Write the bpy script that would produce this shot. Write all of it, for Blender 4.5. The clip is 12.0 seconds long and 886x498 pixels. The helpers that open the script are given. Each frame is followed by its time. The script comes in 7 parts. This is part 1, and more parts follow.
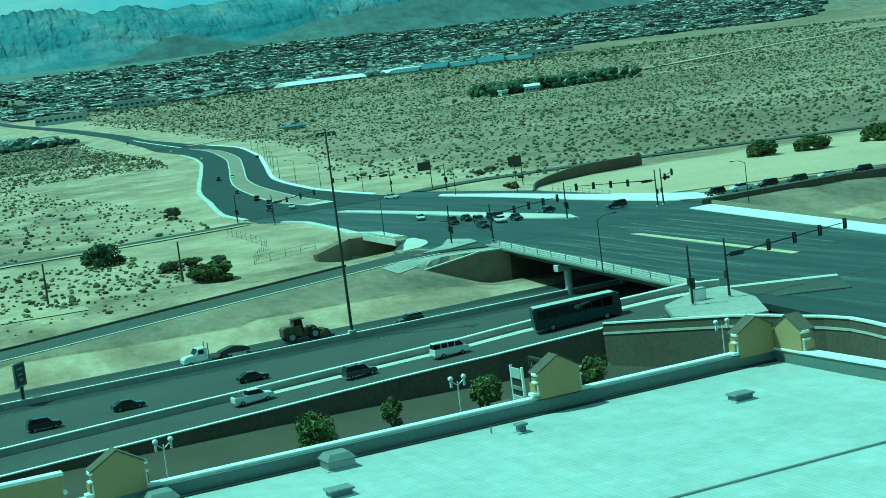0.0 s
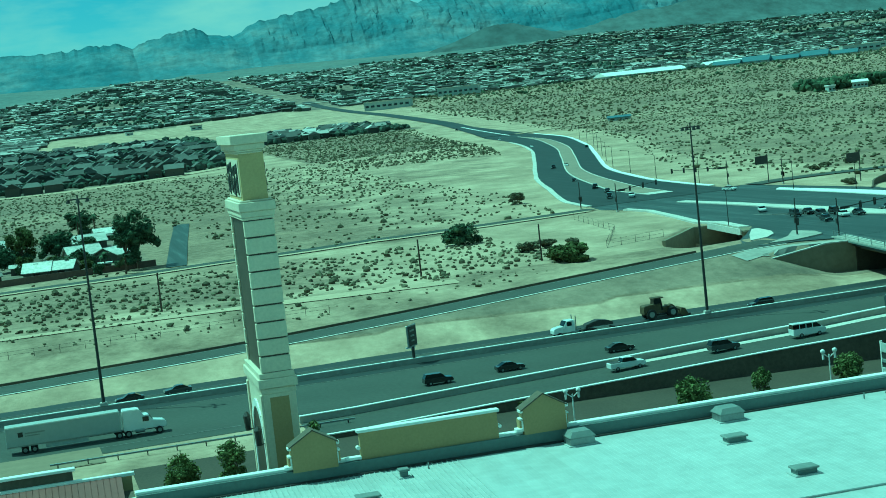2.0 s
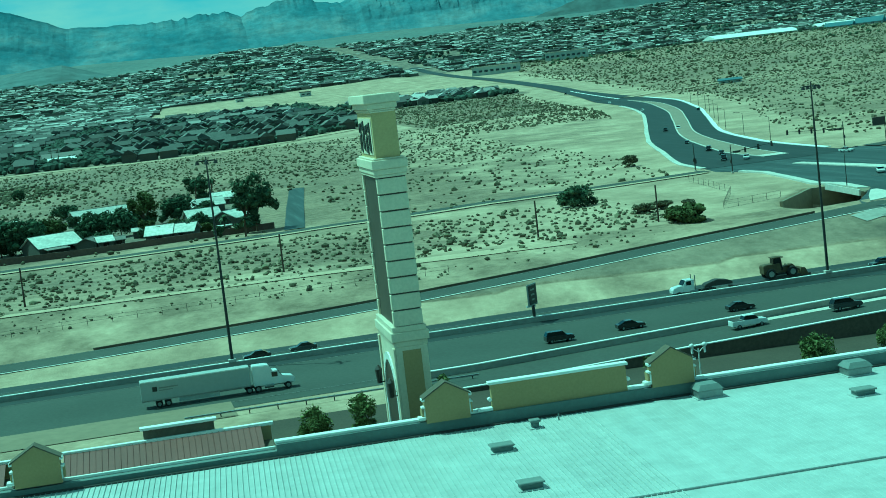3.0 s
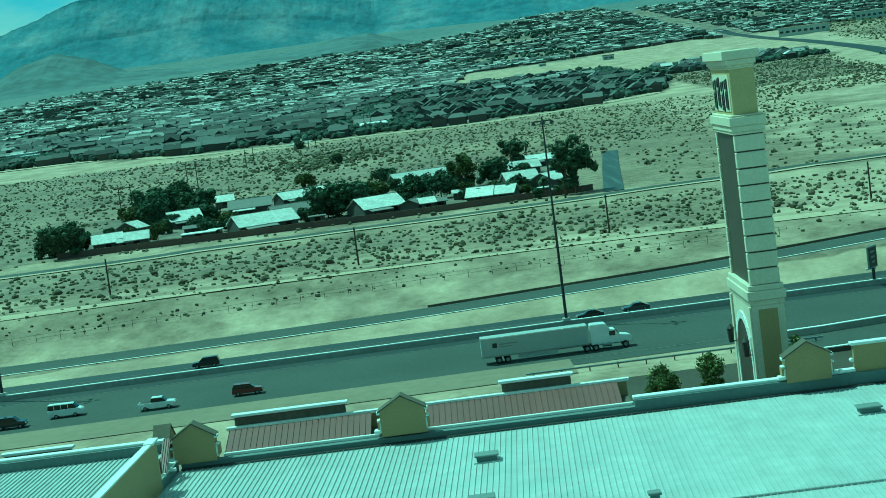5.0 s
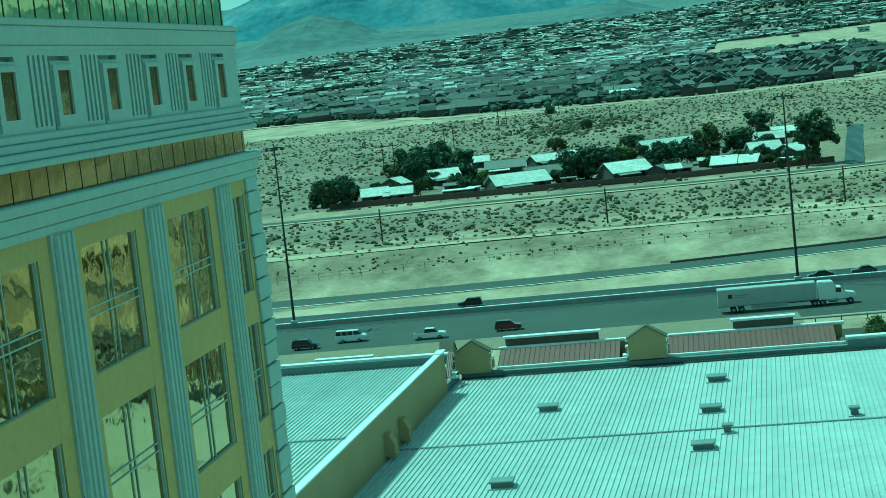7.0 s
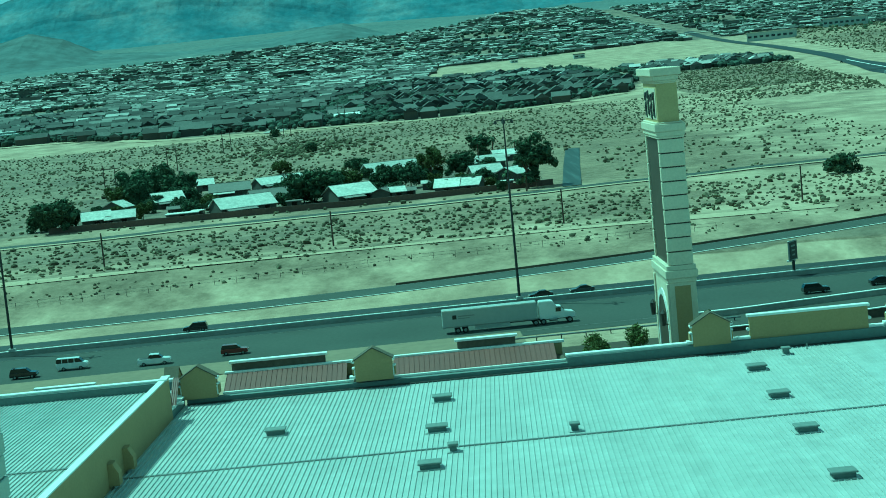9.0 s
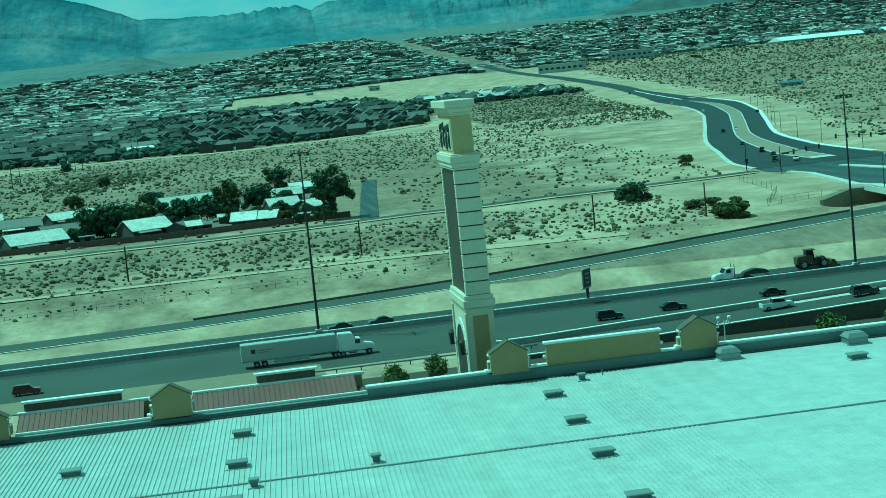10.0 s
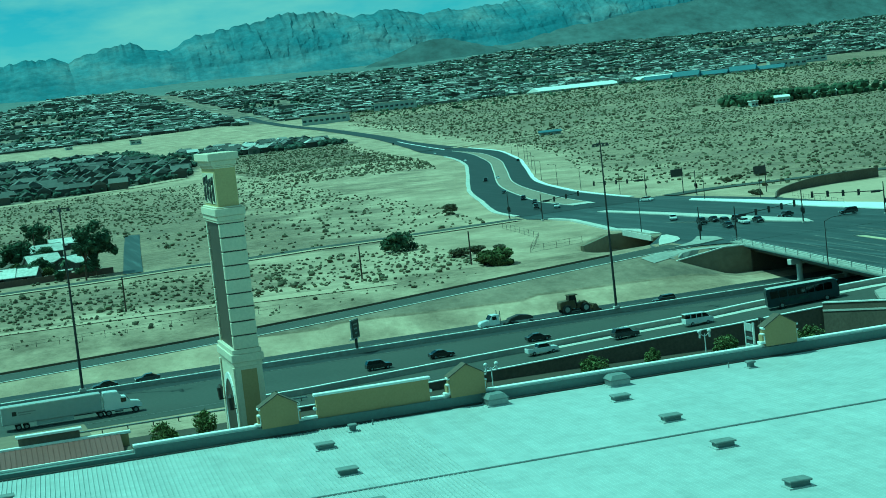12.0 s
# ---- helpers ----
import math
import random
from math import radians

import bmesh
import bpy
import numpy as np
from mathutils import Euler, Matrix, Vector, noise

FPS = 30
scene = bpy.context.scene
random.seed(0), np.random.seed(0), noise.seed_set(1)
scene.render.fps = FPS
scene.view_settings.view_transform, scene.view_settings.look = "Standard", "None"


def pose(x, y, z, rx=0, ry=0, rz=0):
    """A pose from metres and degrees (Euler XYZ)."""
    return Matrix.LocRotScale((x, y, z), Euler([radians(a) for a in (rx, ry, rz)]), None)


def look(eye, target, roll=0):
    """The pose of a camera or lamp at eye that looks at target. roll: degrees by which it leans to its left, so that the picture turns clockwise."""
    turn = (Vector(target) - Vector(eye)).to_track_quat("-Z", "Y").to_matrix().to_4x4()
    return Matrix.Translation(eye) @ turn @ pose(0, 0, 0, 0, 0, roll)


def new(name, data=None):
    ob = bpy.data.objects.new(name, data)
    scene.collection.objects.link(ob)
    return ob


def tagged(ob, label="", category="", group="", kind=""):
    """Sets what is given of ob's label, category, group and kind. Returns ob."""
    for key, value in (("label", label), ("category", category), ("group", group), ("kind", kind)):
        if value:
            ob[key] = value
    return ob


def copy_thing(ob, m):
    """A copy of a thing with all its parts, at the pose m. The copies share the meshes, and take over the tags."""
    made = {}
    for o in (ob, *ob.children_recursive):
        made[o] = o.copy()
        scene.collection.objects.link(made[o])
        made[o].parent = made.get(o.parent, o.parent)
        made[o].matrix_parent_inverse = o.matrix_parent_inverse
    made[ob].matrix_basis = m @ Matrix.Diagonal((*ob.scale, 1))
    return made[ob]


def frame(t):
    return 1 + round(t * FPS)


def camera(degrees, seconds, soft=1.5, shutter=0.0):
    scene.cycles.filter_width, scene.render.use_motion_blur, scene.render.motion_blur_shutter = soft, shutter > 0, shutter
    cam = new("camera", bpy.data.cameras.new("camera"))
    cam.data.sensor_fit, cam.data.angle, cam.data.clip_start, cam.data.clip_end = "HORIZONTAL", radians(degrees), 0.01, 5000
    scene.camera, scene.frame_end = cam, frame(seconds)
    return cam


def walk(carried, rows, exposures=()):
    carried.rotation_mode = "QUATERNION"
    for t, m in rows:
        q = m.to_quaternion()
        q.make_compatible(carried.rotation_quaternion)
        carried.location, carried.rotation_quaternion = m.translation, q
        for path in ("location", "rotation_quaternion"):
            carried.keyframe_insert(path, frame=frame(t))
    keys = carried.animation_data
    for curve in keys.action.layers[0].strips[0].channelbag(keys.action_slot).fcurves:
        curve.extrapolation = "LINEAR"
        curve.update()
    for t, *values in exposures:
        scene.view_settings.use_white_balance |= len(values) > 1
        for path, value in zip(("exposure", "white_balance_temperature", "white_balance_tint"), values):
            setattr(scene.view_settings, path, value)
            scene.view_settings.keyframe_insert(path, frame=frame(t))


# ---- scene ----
# The camera: high at a hotel window, panning over the freeway and back.
cam = camera(30.62, 12.0, soft=0.9)
ROWS = [
    (0.0, 26.52, 53.84, 41.24, -24.242, -6.108, 7.272),
    (0.5, 21.65, 49.43, 41.35, -21.664, -6.202, 6.968),
    (1.0, 14.52, 37.72, 42.69, -19.206, -5.913, 6.225),
    (1.5, 10.45, 32.35, 43.32, -15.979, -5.521, 6.113),
    (2.0, 9.44, 34.64, 43.50, -13.394, -5.200, 6.187),
    (2.5, 8.23, 34.45, 43.42, -11.569, -5.315, 6.549),
    (3.0, 6.24, 31.83, 43.10, -9.513, -5.987, 6.660),
    (3.2, 5.48, 31.12, 43.09, -8.541, -6.112, 6.782),
    (4.8, 0.47, 32.33, 43.05, 0.202, -6.029, 7.577),
    (5.0, -0.05, 31.54, 43.17, 1.089, -5.950, 7.400),
    (5.5, -0.93, 23.10, 43.56, 3.473, -5.863, 7.435),
    (6.0, -0.23, 4.96, 44.49, 6.010, -6.046, 6.542),
    (6.5, 0.34, -0.52, 44.82, 8.434, -6.073, 6.245),
    (6.7, 0.34, -0.52, 44.82, 9.404, -6.122, 6.149),
    (7.0, 0.34, -0.52, 44.82, 9.754, -6.173, 6.085),
    (7.4, 0.34, -0.52, 44.82, 8.310, -6.241, 6.000),
    (7.8, 0.34, -0.52, 44.82, 5.798, -6.310, 5.914),
    (8.3, 0.34, -0.52, 44.82, 3.006, -6.395, 5.807),
    (8.5, 0.34, -0.52, 44.82, 2.252, -6.297, 5.731),
    (9.0, 0.34, -0.52, 44.82, -0.016, -6.348, 5.544),
    (9.5, 0.34, -0.52, 44.82, -3.521, -6.193, 5.421),
    (10.0, 0.34, -0.52, 44.82, -7.270, -5.916, 5.711),
    (10.5, 0.34, -0.52, 44.82, -10.076, -6.285, 5.519),
    (11.0, 0.34, -0.52, 44.82, -11.868, -5.846, 5.220),
    (11.5, 0.34, -0.52, 44.82, -13.266, -5.273, 5.741),
    (12.0, 0.34, -0.52, 44.82, -15.680, -4.965, 6.231),
]


def eye_pose(x, y, z, yaw, pitch, roll):
    return pose(x, y, z, 0, 0, yaw) @ pose(0, 0, 0, 90 + pitch, 0, 0) @ pose(0, 0, 0, 0, 0, -roll)


walk(cam, [(r[0], eye_pose(*r[1:])) for r in ROWS],
     [(0.0, 0.23, 3880, -82), (5.0, 0.16, 3900, -82), (6.5, 0.24, 3900, -82), (8.5, 0.16, 3860, -82), (10.5, 0.07, 3820, -82), (12.0, 0.06, 3780, -82)])

# ---- sky and sun ----
SUN = Vector((-0.42, 0.26, 0.86)).normalized()
world = bpy.data.worlds.new("sky")
scene.world = world
world.use_nodes = True
wn, wl = world.node_tree.nodes, world.node_tree.links
sky = wn.new("ShaderNodeTexSky")
sky.sky_type, sky.sun_disc = "NISHITA", False
sky.sun_elevation = math.asin(SUN.z)
sky.sun_rotation = math.atan2(SUN.x, SUN.y)
sky.dust_density, sky.ozone_density, sky.air_density = 0.15, 3.0, 0.7
coord = wn.new("ShaderNodeTexCoord").outputs["Generated"]
stretch = wn.new("ShaderNodeMapping")
stretch.inputs["Scale"].default_value = (1.0, 1.0, 3.5)
wl.new(coord, stretch.inputs[0])
cloud = wn.new("ShaderNodeTexNoise")
cloud.inputs["Scale"].default_value, cloud.inputs["Detail"].default_value, cloud.inputs["Roughness"].default_value = 6.0, 6.0, 0.6
wl.new(stretch.outputs[0], cloud.inputs["Vector"])
veil = wn.new("ShaderNodeValToRGB")
veil.color_ramp.elements[0].position, veil.color_ramp.elements[1].position = 0.38, 0.64
veil.color_ramp.elements[0].color = (0.06, 0.06, 0.06, 1)
wl.new(cloud.outputs["Fac"], veil.inputs[0])
blend = wn.new("ShaderNodeMix")
blend.data_type = "RGBA"
wl.new(veil.outputs[0], blend.inputs[0])
wl.new(sky.outputs[0], blend.inputs[6])
blend.inputs[7].default_value = (7.2, 7.4, 7.3, 1)
wl.new(blend.outputs[2], wn["Background"].inputs[0])
wn["Background"].inputs[1].default_value = 0.066
lamp = bpy.data.lights.new("sun", "SUN")
lamp.energy, lamp.angle, lamp.color = 3.95, radians(0.55), (1.0, 0.95, 0.86)
new("sun", lamp).matrix_world = look((0, 0, 500), Vector((0, 0, 500)) - SUN)


# ---- materials ----
def node_mat(name):
    m = bpy.data.materials.new(name)
    m.use_nodes = True
    n = m.node_tree.nodes
    return m, n, m.node_tree.links, n["Principled BSDF"]


def noise_of(n, l, scale, detail=4.0, rough=0.6, vec=None):
    t = n.new("ShaderNodeTexNoise")
    t.inputs["Scale"].default_value, t.inputs["Detail"].default_value, t.inputs["Roughness"].default_value = scale, detail, rough
    if vec:
        l.new(vec, t.inputs["Vector"])
    return t.outputs["Fac"]


def ramp_of(n, l, fac, stops):
    r = n.new("ShaderNodeValToRGB")
    while len(r.color_ramp.elements) < len(stops):
        r.color_ramp.elements.new(0.5)
    for e, (p, c) in zip(r.color_ramp.elements, stops):
        e.position, e.color = p, (*c, 1)
    l.new(fac, r.inputs[0])
    return r.outputs[0]


def mix_of(n, l, fac, a, b, kind="MIX"):
    m = n.new("ShaderNodeMix")
    m.data_type, m.blend_type = "RGBA", kind
    for sock, v in ((0, fac), (6, a), (7, b)):
        if isinstance(v, (int, float)):
            m.inputs[sock].default_value = v
        elif isinstance(v, tuple):
            m.inputs[sock].default_value = (*v, 1)
        else:
            l.new(v, m.inputs[sock])
    return m.outputs[2]


def shade(c, k):
    return tuple(min(1, v * k) for v in c)


def paint(name, c, rough=0.7, metal=0.0, grain=3.0, blotch=0.25, depth=0.14, bump=0.05, vary=0.0, coat=0.0):
    """A worn surface: fine grain over broad stains, in object metres, with relief; vary: difference from piece to piece."""
    m, n, l, b = node_mat(name)
    geo = n.new("ShaderNodeNewGeometry").outputs["Position"]
    fine = noise_of(n, l, grain, 5, 0.65, geo)
    broad = noise_of(n, l, blotch, 3, 0.55, geo)
    col = ramp_of(n, l, fine, [(0.3, shade(c, 1 - depth)), (0.7, shade(c, 1 + depth))])
    col = mix_of(n, l, 1.0, col, ramp_of(n, l, broad, [(0.3, shade((1, 1, 1), 1 - depth)), (0.62, (1, 1, 1))]), "MULTIPLY")
    if vary:
        info = n.new("ShaderNodeObjectInfo").outputs["Random"]
        col = mix_of(n, l, 1.0, col, ramp_of(n, l, info, [(0.0, shade((1, 1, 1), 1 - vary)), (1.0, (1, 1, 1))]), "MULTIPLY")
    l.new(col, b.inputs["Base Color"])
    b.inputs["Roughness"].default_value, b.inputs["Metallic"].default_value = rough, metal
    b.inputs["Coat Weight"].default_value = coat
    if bump:
        k = n.new("ShaderNodeBump")
        k.inputs["Strength"].default_value, k.inputs["Distance"].default_value = min(1, bump * 4), bump
        l.new(fine, k.inputs["Height"])
        l.new(k.outputs[0], b.inputs["Normal"])
    return m


def desert_mat():
    """Wild crusted desert; the attribute tells graded sand (above 0), built-up ground (below 0) and haze-tinted far
    ground (below -1).
    """
    m, n, l, b = node_mat("desert sand")
    geo = n.new("ShaderNodeNewGeometry").outputs["Position"]
    big = noise_of(n, l, 0.006, 5, 0.6, geo)
    drift = n.new("ShaderNodeMapping")
    drift.inputs["Scale"].default_value = (1.1, 0.8, 1.0)
    drift.inputs["Rotation"].default_value = (0, 0, radians(-4))
    l.new(geo, drift.inputs[0])
    mid = noise_of(n, l, 0.05, 5, 0.65, drift.outputs[0])
    fine = noise_of(n, l, 0.6, 6, 0.7, geo)
    speck = noise_of(n, l, 0.28, 3, 0.8, geo)
    wild = ramp_of(n, l, big, [(0.34, (0.186, 0.148, 0.106)), (0.5, (0.246, 0.197, 0.141)), (0.66, (0.336, 0.272, 0.196))])
    wild = mix_of(n, l, 1.0, wild, ramp_of(n, l, speck, [(0.40, (0.62, 0.62, 0.58)), (0.56, (1.0, 1.0, 1.0))]), "MULTIPLY")
    graded = ramp_of(n, l, mid, [(0.3, (0.315, 0.252, 0.178)), (0.7, (0.412, 0.34, 0.25))])
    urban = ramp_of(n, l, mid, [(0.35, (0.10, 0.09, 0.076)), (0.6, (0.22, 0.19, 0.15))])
    at = n.new("ShaderNodeAttribute")
    at.attribute_name = "graded"
    wob = n.new("ShaderNodeMath")
    wob.operation = "MULTIPLY_ADD"
    l.new(mid, wob.inputs[0])
    wob.inputs[1].default_value = 0.9
    l.new(at.outputs["Fac"], wob.inputs[2])
    up = ramp_of(n, l, wob.outputs[0], [(0.62, (0, 0, 0)), (1.0, (1, 1, 1))])
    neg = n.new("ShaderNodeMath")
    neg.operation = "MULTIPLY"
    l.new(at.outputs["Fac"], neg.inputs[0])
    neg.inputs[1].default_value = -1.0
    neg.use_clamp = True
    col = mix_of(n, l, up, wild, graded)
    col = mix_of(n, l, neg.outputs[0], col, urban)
    # beyond the city the ground colour carries the blue of distance haze
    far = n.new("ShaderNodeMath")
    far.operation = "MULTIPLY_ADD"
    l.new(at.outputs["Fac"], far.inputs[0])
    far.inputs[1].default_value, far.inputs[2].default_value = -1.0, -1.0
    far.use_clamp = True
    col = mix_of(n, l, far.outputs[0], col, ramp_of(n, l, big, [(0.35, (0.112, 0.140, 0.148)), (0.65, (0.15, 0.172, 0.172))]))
    col = mix_of(n, l, 1.0, col, ramp_of(n, l, mid, [(0.3, (0.70, 0.69, 0.67)), (0.66, (1.16, 1.14, 1.11))]), "MULTIPLY")
    col = mix_of(n, l, 1.0, col, ramp_of(n, l, fine, [(0.25, (0.78, 0.77, 0.75)), (0.7, (1.1, 1.1, 1.1))]), "MULTIPLY")
    l.new(col, b.inputs["Base Color"])
    b.inputs["Roughness"].default_value = 0.95
    k = n.new("ShaderNodeBump")
    k.inputs["Strength"].default_value, k.inputs["Distance"].default_value = 0.6, 0.35
    l.new(fine, k.inputs["Height"])
    l.new(k.outputs[0], b.inputs["Normal"])
    return m


def street_mat(name, k):
    """Dark asphalt with tyre-polished streaks along the lanes."""
    m, n, l, b = node_mat(name)
    geo = n.new("ShaderNodeNewGeometry").outputs["Position"]
    mp = n.new("ShaderNodeMapping")
    mp.inputs["Rotation"].default_value = (0, 0, radians(8.6))
    mp.inputs["Scale"].default_value = (0.5, 0.018, 0.018)
    l.new(geo, mp.inputs[0])
    lane = noise_of(n, l, 1.0, 4, 0.65, mp.outputs[0])
    fine = noise_of(n, l, 1.5, 4, 0.6, geo)
    col = ramp_of(n, l, lane, [(p, shade(c, k)) for p, c in ((0.36, (0.014, 0.017, 0.018)), (0.52, (0.021, 0.025, 0.0265)), (0.66, (0.044, 0.050, 0.052)), (0.78, (0.075, 0.082, 0.083)))])
    col = mix_of(n, l, 1.0, col, ramp_of(n, l, fine, [(0.3, (0.82, 0.82, 0.82)), (0.7, (1.14, 1.14, 1.14))]), "MULTIPLY")
    l.new(col, b.inputs["Base Color"])
    b.inputs["Roughness"].default_value = 0.6
    return m


def glass_mat(name, c, rough=0.04):
    """Coated mirror glazing, slightly wavy."""
    m, n, l, b = node_mat(name)
    geo = n.new("ShaderNodeNewGeometry").outputs["Position"]
    wave = noise_of(n, l, 0.9, 2, 0.5, geo)
    b.inputs["Base Color"].default_value = (*c, 1)
    b.inputs["Metallic"].default_value, b.inputs["Roughness"].default_value = 1.0, rough
    k = n.new("ShaderNodeBump")
    k.inputs["Strength"].default_value, k.inputs["Distance"].default_value = 0.25, 0.05
    l.new(wave, k.inputs["Height"])
    l.new(k.outputs[0], b.inputs["Normal"])
    return m


def rock_mat():
    m, n, l, b = node_mat("haze-blue mountain rock")
    geo = n.new("ShaderNodeNewGeometry").outputs["Position"]
    mp = n.new("ShaderNodeMapping")
    mp.inputs["Scale"].default_value = (1.0, 1.0, 1.5)
    l.new(geo, mp.inputs[0])
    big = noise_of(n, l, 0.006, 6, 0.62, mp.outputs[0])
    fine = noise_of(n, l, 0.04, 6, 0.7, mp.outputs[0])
    # distance haze is painted into the rock as blue-grey
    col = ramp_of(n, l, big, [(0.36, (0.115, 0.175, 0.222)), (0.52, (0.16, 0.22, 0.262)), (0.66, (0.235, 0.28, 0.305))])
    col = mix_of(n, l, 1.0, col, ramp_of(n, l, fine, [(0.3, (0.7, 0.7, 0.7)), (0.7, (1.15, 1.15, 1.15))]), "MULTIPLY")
    l.new(col, b.inputs["Base Color"])
    b.inputs["Roughness"].default_value = 1.0
    b.inputs["Specular IOR Level"].default_value = 0.1
    return m


def leaf_mat(name, c, vary=0.5):
    m, n, l, b = node_mat(name)
    isl = n.new("ShaderNodeNewGeometry").outputs["Random Per Island"]
    col = ramp_of(n, l, isl, [(0.0, shade(c, 1 - vary)), (0.6, c), (1.0, shade(c, 1 + vary))])
    l.new(col, b.inputs["Base Color"])
    b.inputs["Roughness"].default_value = 0.9
    b.inputs["Specular IOR Level"].default_value = 0.15
    return m


def island_mat(name, stops):
    m, n, l, b = node_mat(name)
    l.new(ramp_of(n, l, n.new("ShaderNodeNewGeometry").outputs["Random Per Island"], stops), b.inputs["Base Color"])
    b.inputs["Roughness"].default_value = 0.85
    return m


